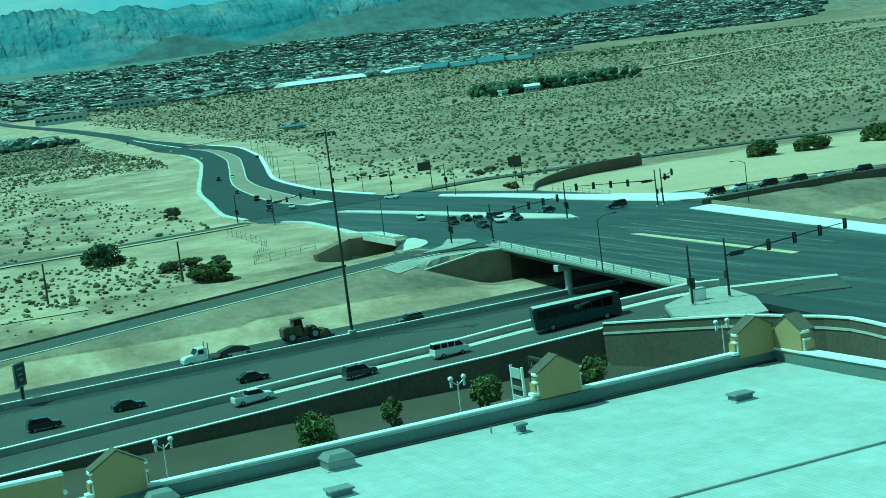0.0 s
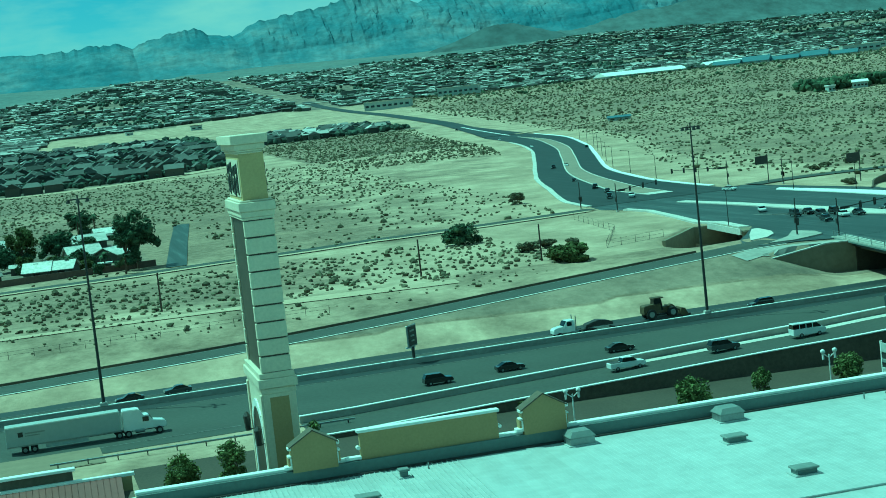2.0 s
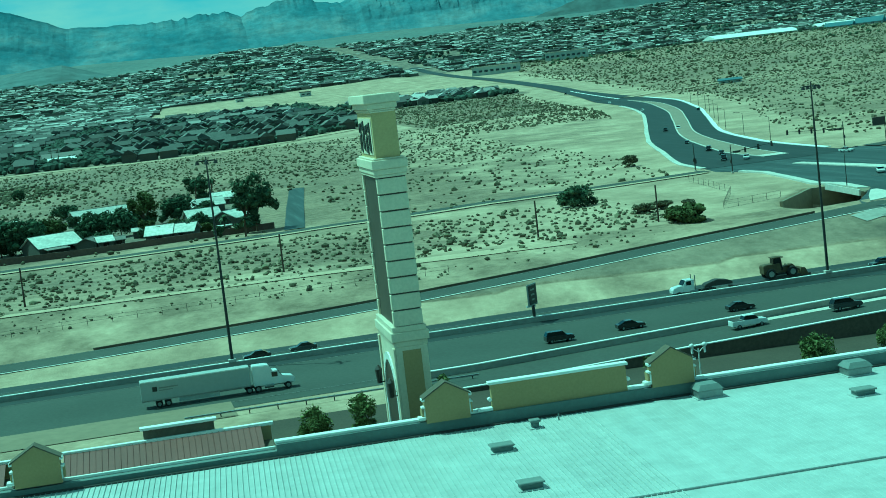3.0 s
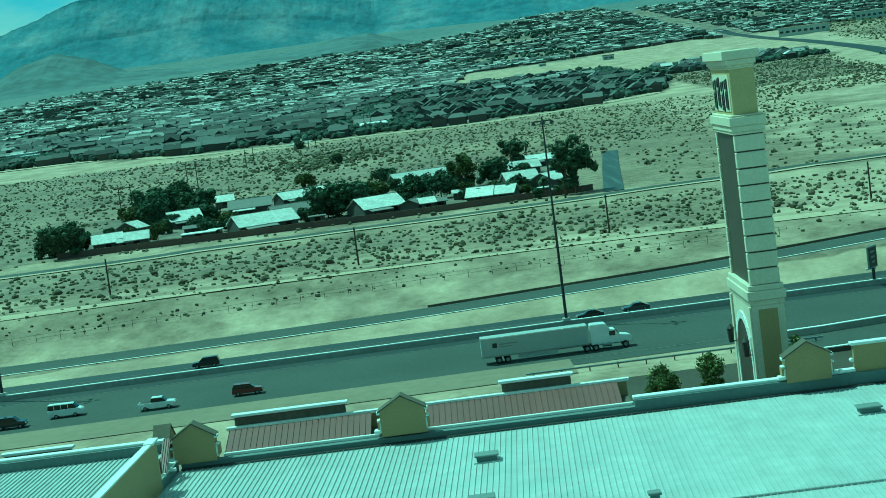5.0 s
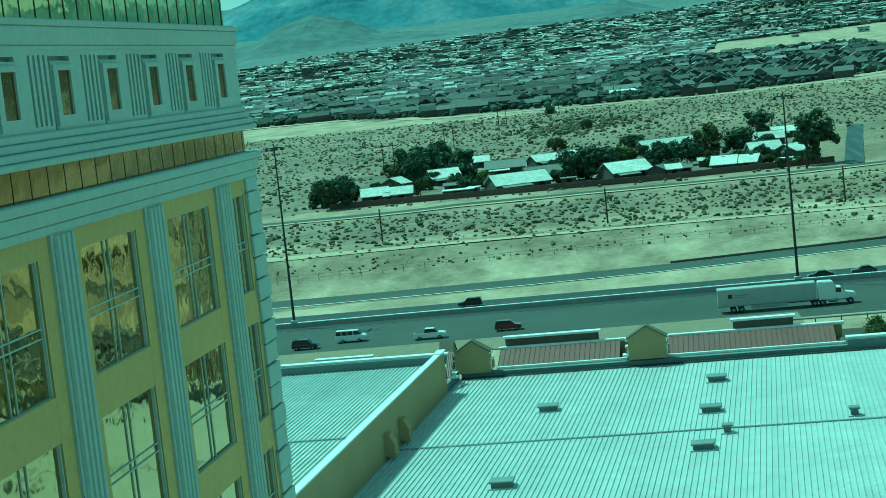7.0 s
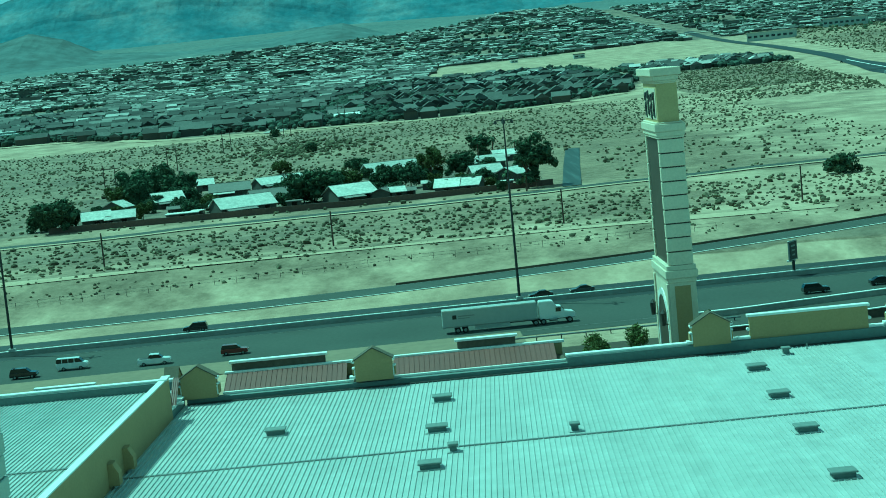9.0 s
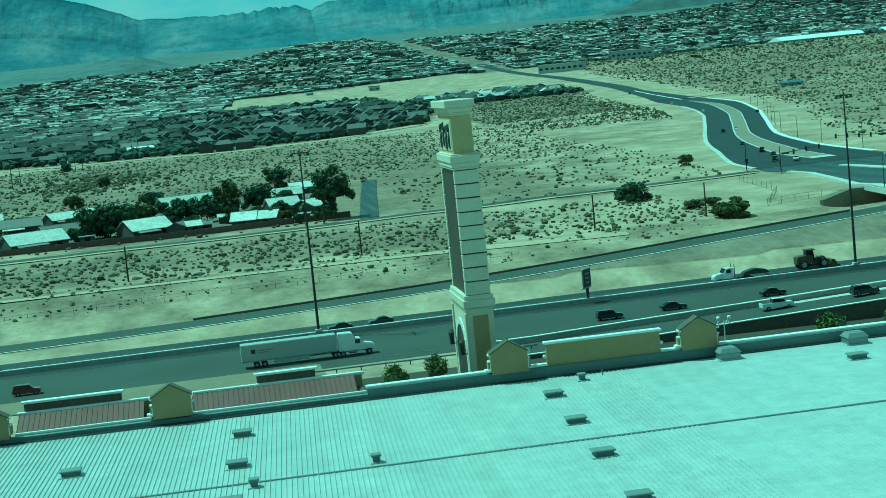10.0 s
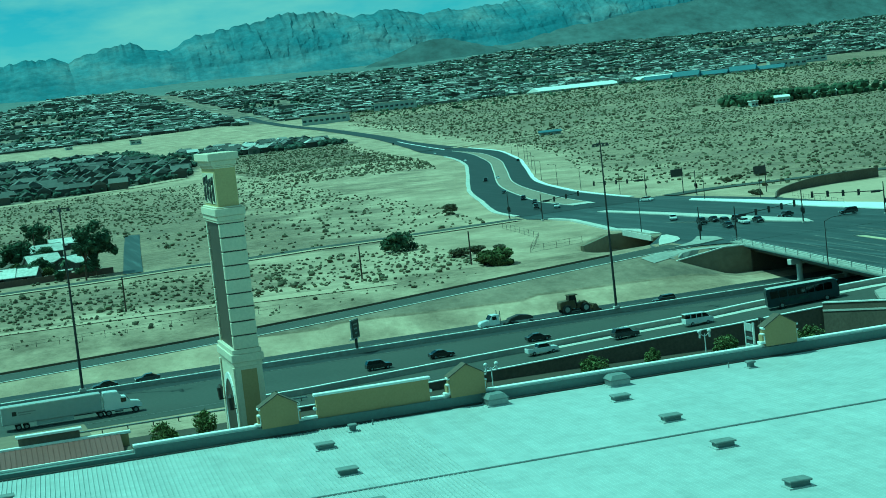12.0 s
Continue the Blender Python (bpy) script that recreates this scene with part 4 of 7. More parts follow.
def gable(x, w=4.5, z=0.0, y=190.0):
    """One stucco dormer block of the false front, seen from behind."""
    g = thing("gable_block", (x, y, z), label="ochre stucco gable block with dark coping and white corbels", category="parapet gable", group="gables along the parapet", kind="structure")
    h = w / 2
    bm = bmesh.new()
    prism(bm, [(-h, 8.95), (h, 8.95), (h, 11.5), (0, 12.85), (-h, 11.5)], -0.25, 1.3)
    part("body", bm, "yellow", g)
    for s in (-1, 1):
        bm = bmesh.new()
        prism(bm, [(s * (h + 0.22), 11.38), (0, 12.84), (0, 12.98), (s * (h + 0.22), 11.52)], -0.36, 1.42)
        part("coping", bm, "brown", g, "dark tile coping")
        part("corbel", boxes((s * h, s * (h + 0.32), -0.3, 0.7, 11.2, 11.5), bevel=0.05), "cap", g, "white corbel")
        part("side_trim", boxes((s * h, s * (h + 0.35), 0.1, 1.2, 9.4, 10.5), bevel=0.05), "yellow", g)
        part("step_corbel", boxes((s * h, s * (h + 0.36), -0.12, 0.8, 10.45, 10.66), bevel=0.05), "cap", g)
        part("edge_trim", boxes((s * h, s * (h + 0.14), -0.1, 0.25, 9.3, 10.4)), "cap", g)
    part("foot_corbel", boxes((-h - 0.75, -h, -0.15, 0.9, 9.3, 9.62), bevel=0.05), "cap", g)
    return g


for x, z in ((98.2, 0.4), (55.0, 0.25), (31.3, 0.1), (-9.2, -0.2)):
    gable(x, z=z)
gable(-30.2, 4.2, -0.4)
gable(121.4, 4.6)
# a smaller gable turned towards the annex
g = gable(0, 3.2)
g.matrix_world = pose(-32.9, 191.6, -0.5, 0, 0, 90)
# the corner block's second gable, turned to the side
g = gable(0, 4.4)
g.matrix_world = pose(123.6, 187.4, 0, 0, 0, -90)


def false_wall(x0, x1):
    w = thing("false_wall", (x0, 190.3, 0), label="long plain ochre stucco screen wall with white coping", category="wall", kind="structure")
    n = x1 - x0
    part("panel", boxes((0, n, 0, 0.7, 7.6, 11.9)), "yellow", w)
    part("coping", boxes((-0.25, n + 0.25, -0.15, 0.85, 11.9, 12.2), bevel=0.04), "cap", w)
    for s, xx in ((-1, 0), (1, n)):
        part("scroll", tube(bmesh.new(), (xx + s * 0.2, 0.05, 10.4), (xx + s * 0.2, 0.6, 10.4), 0.2, seg=12), "cap", w)
    part("foot_corbel", boxes((-1.6, 0, -0.12, 0.7, 9.3, 9.6), bevel=0.04), "cap", w)


false_wall(36.0, 50.2)


def mansard(x0, x1, box0, box1):
    n = x1 - x0
    m = thing("mansard_roof", (x0, 191.3, 0), label="maroon standing-seam mansard roof behind the parapet", category="roof", kind="structure")
    part("deck", boxes((0, n, 0.1, 5.2, 6.0, 8.5)), "brown", m)
    tilt = math.degrees(math.atan2(1.45, 5.1))
    for k in range(int(n / 1.24)):
        ob = new("roof_panel", red_pan)
        ob.parent = m
        ob.matrix_basis = pose(k * 1.24, 0.1, 8.62, tilt, 0, 0)
    part("eave_coping", boxes((0, n, -0.25, 0.12, 8.55, 8.85), bevel=0.03), "cap", m)
    part("ridge_coping", boxes((-0.3, n + 0.3, 5.1, 5.7, 9.95, 10.3), bevel=0.04), "cap", m)
    part("back_wall", boxes((0, n, 5.2, 5.6, 0, 9.95)), "yellow", m)
    if box1 > box0:
        part("raised_front", boxes((box0 - x0, box1 - x0, 5.6, 6.2, 0, 11.2)), "brown", m, "dark raised front panel")
        part("raised_coping", boxes((box0 - x0 - 0.3, box1 - x0 + 0.3, 5.45, 6.4, 11.2, 11.5), bevel=0.04), "cap", m)


red_pan = panel_mesh("roof_panel", 1.24, 5.3, "redroof", 0.07)
mansard(-27.6, -11.8, -27.0, -15.4)
mansard(-7.0, 13.85, 1.0, 8.2)
for x0, x1 in ((-51, -44),):
    c = thing("raised_front", (x0, 195.5, 0), label="dark raised facade panel with white coping", category="parapet", kind="structure")
    part("panel", boxes((0, x1 - x0, 0, 0.6, 0, 10.4)), "brown", c)
    part("coping", boxes((-0.3, x1 - x0 + 0.3, -0.15, 0.8, 10.4, 10.7), bevel=0.04), "cap", c)

# roof vents
def hood(name, w, d, h, label, grp):
    v = thing(name, label=label, category="roof vent", group=grp)
    part("curb", boxes((-w / 2, w / 2, -d / 2, d / 2, 0, h * 0.72), bevel=0.02), "parapet", v)
    part("hood", boxes((-w / 2 - 0.18, w / 2 + 0.18, -d / 2 - 0.18, d / 2 + 0.18, h * 0.72, h), bevel=0.06), "vent", v, "grey sheet metal hood")
    part("flange", boxes((-w / 2 - 0.3, w / 2 + 0.3, -d / 2 - 0.3, d / 2 + 0.3, -0.02, 0.1)), "roofmetal", v)
    return v


vent = hood("roof_vent", 1.9, 1.3, 0.72, "grey metal roof vent with a flat hood on white roofing", "roof vents")
VENTS = [(-19.2, 168.7), (-1.3, 178), (-2, 162.9), (-2.8, 147.6), (-20.5, 138.5), (34.1, 178.1), (33.4, 163.3), (32.6, 147.8), (31.7, 130.9), (70.3, 178), (70, 162.7), (68.7, 147), (66.8, 128.2), (110.6, 178)]
for k, (x, y) in enumerate(VENTS):
    m = pose(x, y, ROOF + 0.02)
    if k == 0:
        vent.matrix_world = m
    else:
        copy_thing(vent, m)
big = thing("roof_fan", (57.8, 187.8, ROOF + 0.02), label="large pale metal roof fan housing by the parapet", category="roof vent", group="roof fans")
part("curb", boxes((-1.3, 1.3, -1.1, 1.1, 0, 0.8), bevel=0.02), "steel", big)
bm = bmesh.new()
r = bmesh.ops.create_cone(bm, cap_ends=True, segments=4, radius1=1.95, radius2=1.3, depth=0.55, matrix=pose(0, 0, 1.15, 0, 0, 45))
part("housing", bm, "vent", big, "bevelled pale housing")
part("flange", boxes((-1.5, 1.5, -1.3, 1.3, -0.02, 0.1)), "roofmetal", big)
copy_thing(big, pose(73.9, 187.6, ROOF + 0.02))
copy_thing(big, pose(54.2, 120.4, ROOF + 0.02))
small = hood("roof_pipe_vent", 0.7, 0.7, 0.9, "small square roof pipe vent", "pipe vents")
small.matrix_world = pose(91, 184.8, ROOF + 0.02)
for x, y in ((39.1, 185.5), (-0.5, 153.4), (11.7, 157.1)):
    copy_thing(small, pose(x, y, ROOF + 0.02))
pipe = thing("roof_pipe", (89, 187, ROOF), label="thin grey roof pipe", category="pipe", group="roof pipes")
part("flue", tube(bmesh.new(), (0, 0, 0), (0, 0, 0.7), 0.08, seg=8), "steel", pipe)
copy_thing(pipe, pose(42, 187.4, ROOF))

# sign seen edge-on beside one gable
s = thing("edge_screen", (95.6, 190.4, 0), label="white louvre screen with a dark beam behind a gable block", category="screen", kind="structure")
part("back_panel", boxes((-0.28, -0.12, 1.7, 3.8, 7.6, 12.1), bevel=0.03), "dark", s)
for z0, z1, mt in ((11.15, 12.2, "fabric"), (10.0, 10.4, "vent"), (8.9, 9.45, "fabric"), (8.05, 8.35, "vent")):
    part("louvre", boxes((-0.4, -0.285, 1.75, 3.75, z0, z1), bevel=0.03), mt, s)
for yy in (1.5, 3.82):
    part("post", boxes((-0.34, -0.1, yy, yy + 0.18, 7.6, 12.35)), "cap", s)
for zz in (11.3, 10.4):
    part("beam", boxes((4.7, 5.0, 0.9, 9.8, zz, zz + 0.35), bevel=0.03), "dark", s, "dark beam")
for k in range(4):
    part("strut", boxes((4.75, 4.95, 1.6 + 2.5 * k, 1.8 + 2.5 * k, 6.0, 11.3)), "brown", s)
part("post", boxes((4.7, 5.0, 9.5, 9.8, 0.0, 11.3)), "dark", s)
part("kick_panel", boxes((-0.5, 1.6, 5.4, 9.0, 7.4, 7.9), bevel=0.03), "brown", s)
part("shelf_post", boxes((0.4, 0.7, 7.0, 7.3, 0.0, 7.4)), "dark", s)

# ---- sign pylon ----
pylon = thing("sign_pylon", (29.95, 201, -0.45), label="tall white and ochre sign pylon with blocky courses", category="sign pylon")
part("base", boxes((-1.75, 1.75, 0, 12.5, 0, 16), bevel=0.05), "pylonstone", pylon)
part("base_panel", boxes((-1.0, 1.0, -0.06, 0.2, 1.0, 15.3)), "yellow", pylon, "ochre stucco panel")
for y0, y1 in ((0.0, 0.9), (11.6, 12.5)):
    part("corner_strip", boxes((-1.95, -1.75, y0, y1, 0, 15.6), bevel=0.03), "pylonstone", pylon)
bm = bmesh.new()
A = [(2.2, 0.2), (10.3, 0.2), (10.3, 9.5)] + [(6.25 + 4.05 * math.cos(math.radians(a)), 9.5 + 4.05 * math.sin(math.radians(a))) for a in range(15, 180, 15)] + [(2.2, 9.5)]
a_ = [bm.verts.new((-1.80, y, z)) for y, z in A]
b_ = [bm.verts.new((-1.72, y, z)) for y, z in A]
bm.faces.new(a_)
bm.faces.new(b_[::-1])
for i in range(len(A)):
    bm.faces.new((a_[i], b_[i], b_[(i + 1) % len(A)], a_[(i + 1) % len(A)]))
bmesh.ops.recalc_face_normals(bm, faces=bm.faces[:])
part("arch_panel", bm, "panel", pylon, "dark arched recess panel")
for a in range(0, 180, 15):
    c0, c1 = math.radians(a), math.radians(a + 14)
    q = [(6.25 + r * math.cos(t), 9.5 + r * math.sin(t)) for r, t in ((4.05, c0), (4.05, c1), (4.9, c1), (4.9, c0))]
    bm = bmesh.new()
    lo, hi = [bm.verts.new((-1.92, *p)) for p in q], [bm.verts.new((-1.74, *p)) for p in q]
    bm.faces.new(lo)
    bm.faces.new(hi[::-1])
    for i in range(4):
        bm.faces.new((lo[i], hi[i], hi[(i + 1) % 4], lo[(i + 1) % 4]))
    bmesh.ops.recalc_face_normals(bm, faces=bm.faces[:])
    part("arch_stone", bm, "cap", pylon)
for y in (1.4, 10.35):
    part("arch_jamb", boxes((-1.92, -1.74, y, y + 0.75, 0, 9.5), bevel=0.03), "cap", pylon)
for y in (1.5, 11.0):
    ln = part("lantern", tube(tube(bmesh.new(), (-2.5, y, 10.2), (-2.5, y, 11.8), 0.28, 0.42, 8), (-2.5, y, 11.8), (-2.5, y, 12.3), 0.45, 0.08, 8), "dark", pylon, "dark wall lantern")
    part("bracket", tube(bmesh.new(), (-1.9, y, 10.3), (-2.5, y, 10.3), 0.06, seg=6), "dark", ln)
for k, (e, z0, z1) in enumerate([(0.08, 15.7, 16.3), (0.3, 16.3, 17.3), (0.1, 17.3, 17.9)]):
    part("ledge", boxes((-1.75 - e, 1.75 + e, -e, 12.5 + e, z0, z1), bevel=0.06), "pylonstone", pylon)
part("shaft_core", boxes((-1.35, 1.5, 0.25, 12.25, 17.9, 33.9)), "panel", pylon, "dark display panel")
H9 = 16.0 / 9
for k in range(9):
    z0 = 17.9 + k * H9
    part("block", boxes((-1.55, 1.62, 0.05, 0.95, z0 + 0.05, z0 + H9 - 0.12), bevel=0.05), "pylonstone", pylon)
    part("block", boxes((-1.55, 1.62, 11.6, 12.45, z0 + 0.05, z0 + H9 - 0.12), bevel=0.05), "pylonstone", pylon)
for k, (e, z0, z1) in enumerate([(0.04, 33.9, 34.2), (0.14, 34.2, 34.8), (0.3, 34.8, 35.75), (0.06, 35.75, 35.95)]):
    part("ledge", boxes((-1.6 - e, 1.65 + e, 0.1 - e, 12.4 + e, z0, z1), bevel=0.06), "pylonstone", pylon)
part("neck", boxes((-1.3, 1.33, 0.45, 12.05, 35.9, 40.9), bevel=0.04), "paleochre", pylon, "ochre stucco neck")
part("neck_face", boxes((-1.37, -1.3, 1.2, 11.3, 36.3, 40.2)), "pylonstone", pylon)
# the name on the neck, as plain shapes
for k, (dz, sw) in enumerate(((0.0, 0.5), (-0.25, 0.35), (0.15, 0.55), (-0.1, 0.4))):
    y = 2.0 + k * 2.4
    for y0, y1, z0, z1 in ((0.0, sw, 36.5, 39.8), (sw, 1.5, 36.7, 37.2), (0.9, 1.5, 37.2, 38.3), (sw, 1.2, 38.1, 38.5), (1.1, 1.7, 38.7, 39.6), (sw, 1.3, 39.3, 39.7)):
        part("sign_shape", boxes((-1.47, -1.375, y + y0, y + y1, z0 + dz, z1 + dz), bevel=0.08), "letter", pylon)
    for z0, z1 in ((36.6, 38.2), (38.4, 39.7)):
        part("sign_shape", boxes((1.4, 1.58, y, y + 1.5, z0, z1), bevel=0.04), "letter", pylon)
for k, (e, z0, z1) in enumerate([(-0.2, 40.75, 40.95), (-0.08, 40.95, 41.15), (0.08, 41.15, 41.75), (0.4, 41.75, 42.7)]):
    part("cap", boxes((-1.6 - e, 1.45 + e, 0.1 - e, 12.4 + e, z0, z1), bevel=0.06), "pylonstone", pylon)

# ---- hotel wing ----
FX = -18.6
wing = thing("hotel_wing", (0.2, 3.2, 0), label="hotel tower wing in ochre and grey-green with gold mirror windows", category="building", kind="structure")
part("core", boxes((-70, FX - 0.55, 0, 60.9, 0, 58)), "ochre2", wing)
PITCH, ROW = 7.95, 5.2
COLS = [41.95 - PITCH * k for k in range(5, -3, -1)]
win_w, win_h = 4.6, 3.85


def window_meshes(w, h):
    """Frame and mullions of one mirror window, and its glass."""
    bm = bmesh.new()
    t = 0.05
    for b in ((-t, 0, -t, h + t), (w, w + t, -t, h + t)):
        box(bm, -0.12, 0.02, b[0], b[1], b[2], b[3])
    for b in ((0, w, -t, 0), (0, w, h, h + t)):
        box(bm, -0.12, 0.02, b[0], b[1], b[2], b[3])
    for y in (0.44, 0.53):
        box(bm, -0.1, -0.05, w * y - 0.02, w * y + 0.02, 0, h)
    for z in (0.44, 0.51):
        box(bm, -0.1, -0.05, 0, w, h * z - 0.02, h * z + 0.02)
    fr = bpy.data.meshes.new("window")
    bm.to_mesh(fr)
    bm.free()
    fr.materials.append(M["stone"])
    bm = bmesh.new()
    box(bm, -0.16, -0.09, 0, w, 0, h)
    gl = bpy.data.meshes.new("pane")
    bm.to_mesh(gl)
    bm.free()
    gl.materials.append(M["gold"])
    return fr, gl


full, half = window_meshes(win_w, win_h), window_meshes(1.25, win_h)
for c in COLS:
    w, meshes = (win_w, full) if c < 56 else (1.25, half)
    c0 = c if c < 56 else 57.9
    for r in range(6):
        zt = 40.8 - ROW * r
        ob = new("window", meshes[0])
        ob.parent = wing
        ob.matrix_basis = pose(FX - 0.06, c0, zt - win_h)
        gl = new("pane", meshes[1])
        gl.parent = ob
        part("spandrel", boxes((FX - 0.55, FX, c0 - 0.12, c0 + w + 0.12, zt + 0.02, zt + ROW - win_h - 0.02) if r else (FX - 0.55, FX, c0 - 0.12, c0 + w + 0.12, zt + 0.02, 41.45)), "ochre2", wing)
    for y0, y1 in ((c0 - 0.74, c0 - 0.1), (c0 + w + 0.1, c0 + w + 0.98)) if c < 56 else ((c0 - 0.74, c0 - 0.1), (c0 + w + 0.1, c0 + w + 0.5)):
        part("jamb", boxes((FX - 0.55, FX + 0.004, y0, y1, 4, 41.45)), "ochre2", wing)
# fluted pilasters
for c in COLS:
    y0 = c - 2.4
    part("pilaster", boxes((FX - 0.5, FX + 0.1, y0, y0 + 1.7, 4, 41.45)), "stone", wing)
    for k in range(4):
        part("flute", tube(bmesh.new(), (FX + 0.12, y0 + 0.3 + 0.37 * k, 4), (FX + 0.12, y0 + 0.3 + 0.37 * k, 41.4), 0.14, seg=8), "stone", wing)
# corner blocks
for k in range(42):
    z0 = 4 + k * 0.9
    d = 0.0 if k % 2 else 0.12
    if z0 < 40.5:
        part("quoin", boxes((FX - 1.5, FX + 0.12 + d * 0.4, 59.6 - d, 61.2 + d * 0.4, z0 + 0.02, z0 + 0.86), bevel=0.03), "stone", wing)
part("corner_head", boxes((FX - 1.5, FX + 0.11, 59.6, 61.15, 40.88, 41.45), bevel=0.03), "stone", wing)
part("mid_band", boxes((FX - 0.55, FX + 0.02, 0, 61, 0, 4)), "stone", wing)
for e, z0, z1 in ((0.15, 41.45, 41.75), (0.26, 41.75, 42.2), (0.38, 42.2, 42.5)):
    part("cornice", boxes((FX - 1, FX + e, 0, 61.0 + e, z0, z1), bevel=0.05), "stone", wing)
part("glass_band", boxes((FX - 0.6, FX - 0.1, 0, 60.7, 42.5, 43.4)), "gold2", wing, "bronze mirror glass band")
for k in range(44):
    y = 60.4 - k * 1.25
    part("band_mullion", boxes((FX - 0.12, FX - 0.088, y - 0.014, y + 0.014, 42.5, 43.4)), "bronze", wing)
for e, z0, z1 in ((0.36, 43.4, 43.6), (0.26, 43.6, 43.85), (0.14, 43.85, 44.1), (0.05, 44.1, 44.35)):
    part("moulding", boxes((FX - 1, FX + e, 0, 60.9 + e, z0, z1), bevel=0.04), "stone", wing)
part("frieze", boxes((FX - 1, FX - 0.3, 0, 60.7, 44.35, 46.7)), "stone", wing)
part("frieze_end", boxes((FX - 0.3, FX - 0.052, 59.72, 60.75, 44.35, 46.7)), "stone", wing)
for k in range(12):
    y0 = 57.85 - 4.0 * k
    part("small_pane", boxes((FX - 0.2, FX - 0.12, y0 - 0.03, y0 + 1.18, 44.74, 46.13)), "gold2", wing, "narrow bronze window")
    for b in ((y0 - 2.13, y0 - 0.5, 44.35, 44.5), (y0 - 2.13, y0 - 0.5, 46.55, 46.7), (y0 - 0.36, y0, 44.35, 46.38), (y0 + 1.15, y0 + 1.87, 44.35, 46.7), (y0, y0 + 1.15, 46.1, 46.38), (y0, y0 + 1.15, 44.35, 44.77)):
        part("surround", boxes((FX - 0.3, FX - 0.05, *b)), "stone", wing)
    part("recess_head", boxes((FX - 0.3, FX - 0.05, y0 - 0.5, y0 + 1.15, 46.52, 46.7)), "stone", wing)
    part("architrave", boxes((FX - 0.05, FX + 0.03, y0 - 0.34, y0, 44.45, 46.26), (FX - 0.05, FX + 0.03, y0 + 0.002, y0 + 1.35, 46.1, 46.26)), "stone", wing)
    for j in range(5):
        y = y0 - 2.13 + 0.36 * j
        part("flute", boxes((FX - 0.3, FX - 0.05, y, y + 0.19, 44.5, 46.55)), "stone", wing)
for e, z0, z1 in ((0.0, 46.7, 46.85), (0.06, 46.85, 47.4), (0.13, 47.4, 47.6)):
    part("upper_band", boxes((FX - 1, FX + e, 0, 60.75 + e, z0, z1), bevel=0.04), "stone", wing)
part("upper_glass", boxes((FX - 1.2, FX - 0.34, 0, 60.5, 47.6, 53)), "gold3", wing, "mirror glass upper storey")
for k in range(52):
    y = 60.3 - k * 1.1
    part("upper_mullion", boxes((FX - 0.35, FX - 0.32, y - 0.015, y + 0.015, 47.6, 53)), "bronze", wing)

# ---- small underpass ----
under = thing("underpass", label="small tan concrete underpass beside the ramp", category="underpass", kind="structure")
slab("wing_wall", [(144.5, 382), (161, 404.4), (160.4, 405.0), (143.9, 382.6)], 0.8, 6.3, "tan", under)
slab("back_wall", [(161, 404.4), (173, 403.4), (173, 404.6), (160.4, 405.4)], 0.8, 6.2, "tan", under)
slab("deck", [(164.6, 403.2), (172, 403.2), (172, 381), (162.6, 380)], 5.5, 6.4, "tan", under)
slab("side_wall", [(171.6, 380), (172.4, 380), (172.4, 403.4), (171.6, 403.4)], 0.8, 5.5, "brown", under)
slab("side_wall", [(162.4, 379), (172, 380), (172, 380.6), (162.4, 379.6)], 0.8, 6.3, "tan", under)
slab("parapet", [(161.9, 379.4), (162.3, 379.4), (164.6, 404), (164.2, 404)], 5.5, 6.9, "concrete", under)

# ---- masts, poles, signals ----
mast = thing("mast_lamp", label="tall dark steel high-mast light on the median", category="light mast", group="high masts")
part("pole", tube(bmesh.new(), (0, 0, 0), (0, 0, 34), 0.27, 0.12, 12), "dark", mast)
part("footing", boxes((-0.6, 0.6, -0.5, 0.5, -0.05, 0.5), bevel=0.05), "concrete", mast)
part("ring", boxes((-1.5, 1.5, -0.1, 0.1, 33.2, 33.4), (-0.1, 0.1, -1.5, 1.5, 33.2, 33.4)), "dark", mast)
for dx, dy in ((1.5, 0), (-1.5, 0), (0, 1.5), (0, -1.5)):
    part("luminaire", tube(bmesh.new(), (dx, dy, 32.75), (dx, dy, 33.3), 0.38, 0.22, 10), "dark", mast)
for k, x in enumerate((13.7, -80.1, -174, 120.0)):
    m = pose(x, 297.5 + skew(x), 0.98)
    if k == 0:
        mast.matrix_world = m
    else:
        copy_thing(mast, m)

upole = thing("utility_pole", label="weathered dark wooden pole standing in desert scrub", category="pole", group="row of wooden poles")
part("shaft", tube(bmesh.new(), (0, 0, -0.5), (0, 0, 8.2), 0.22, 0.16, 8), "wood", upole)
part("collar", tube(bmesh.new(), (0, 0, 7.5), (0, 0, 7.7), 0.2, 0.2, 8), "dark", upole)
for k, x in enumerate((29.1, -24.9, -78.6, 85.1, 112.6, -132.5)):
    m = pose(x, 375.3, top_z(x, 375.3))
    if k == 0:
        upole.matrix_world = m
    else:
        copy_thing(upole, m)
hframe = thing("line_tower", label="wooden H-frame power line tower in the desert", category="power pole", group="H-frame towers")
for xx in (-2.2, 2.2):
    part("post", tube(bmesh.new(), (xx, 0, -0.5), (xx, 0, 12), 0.22, 0.16, 8), "wood", hframe)
part("crossarm", boxes((-4, 4, -0.12, 0.12, 10.4, 10.7)), "wood", hframe)
for k, (x, y) in enumerate(((-128, 640), (-122, 760), (-112, 890), (-88, 1000), (-330, 1060), (-60, 1120))):
    m = pose(x, y, top_z(x, y))
    if k == 0:
        hframe.matrix_world = m
    else:
        copy_thing(hframe, m)


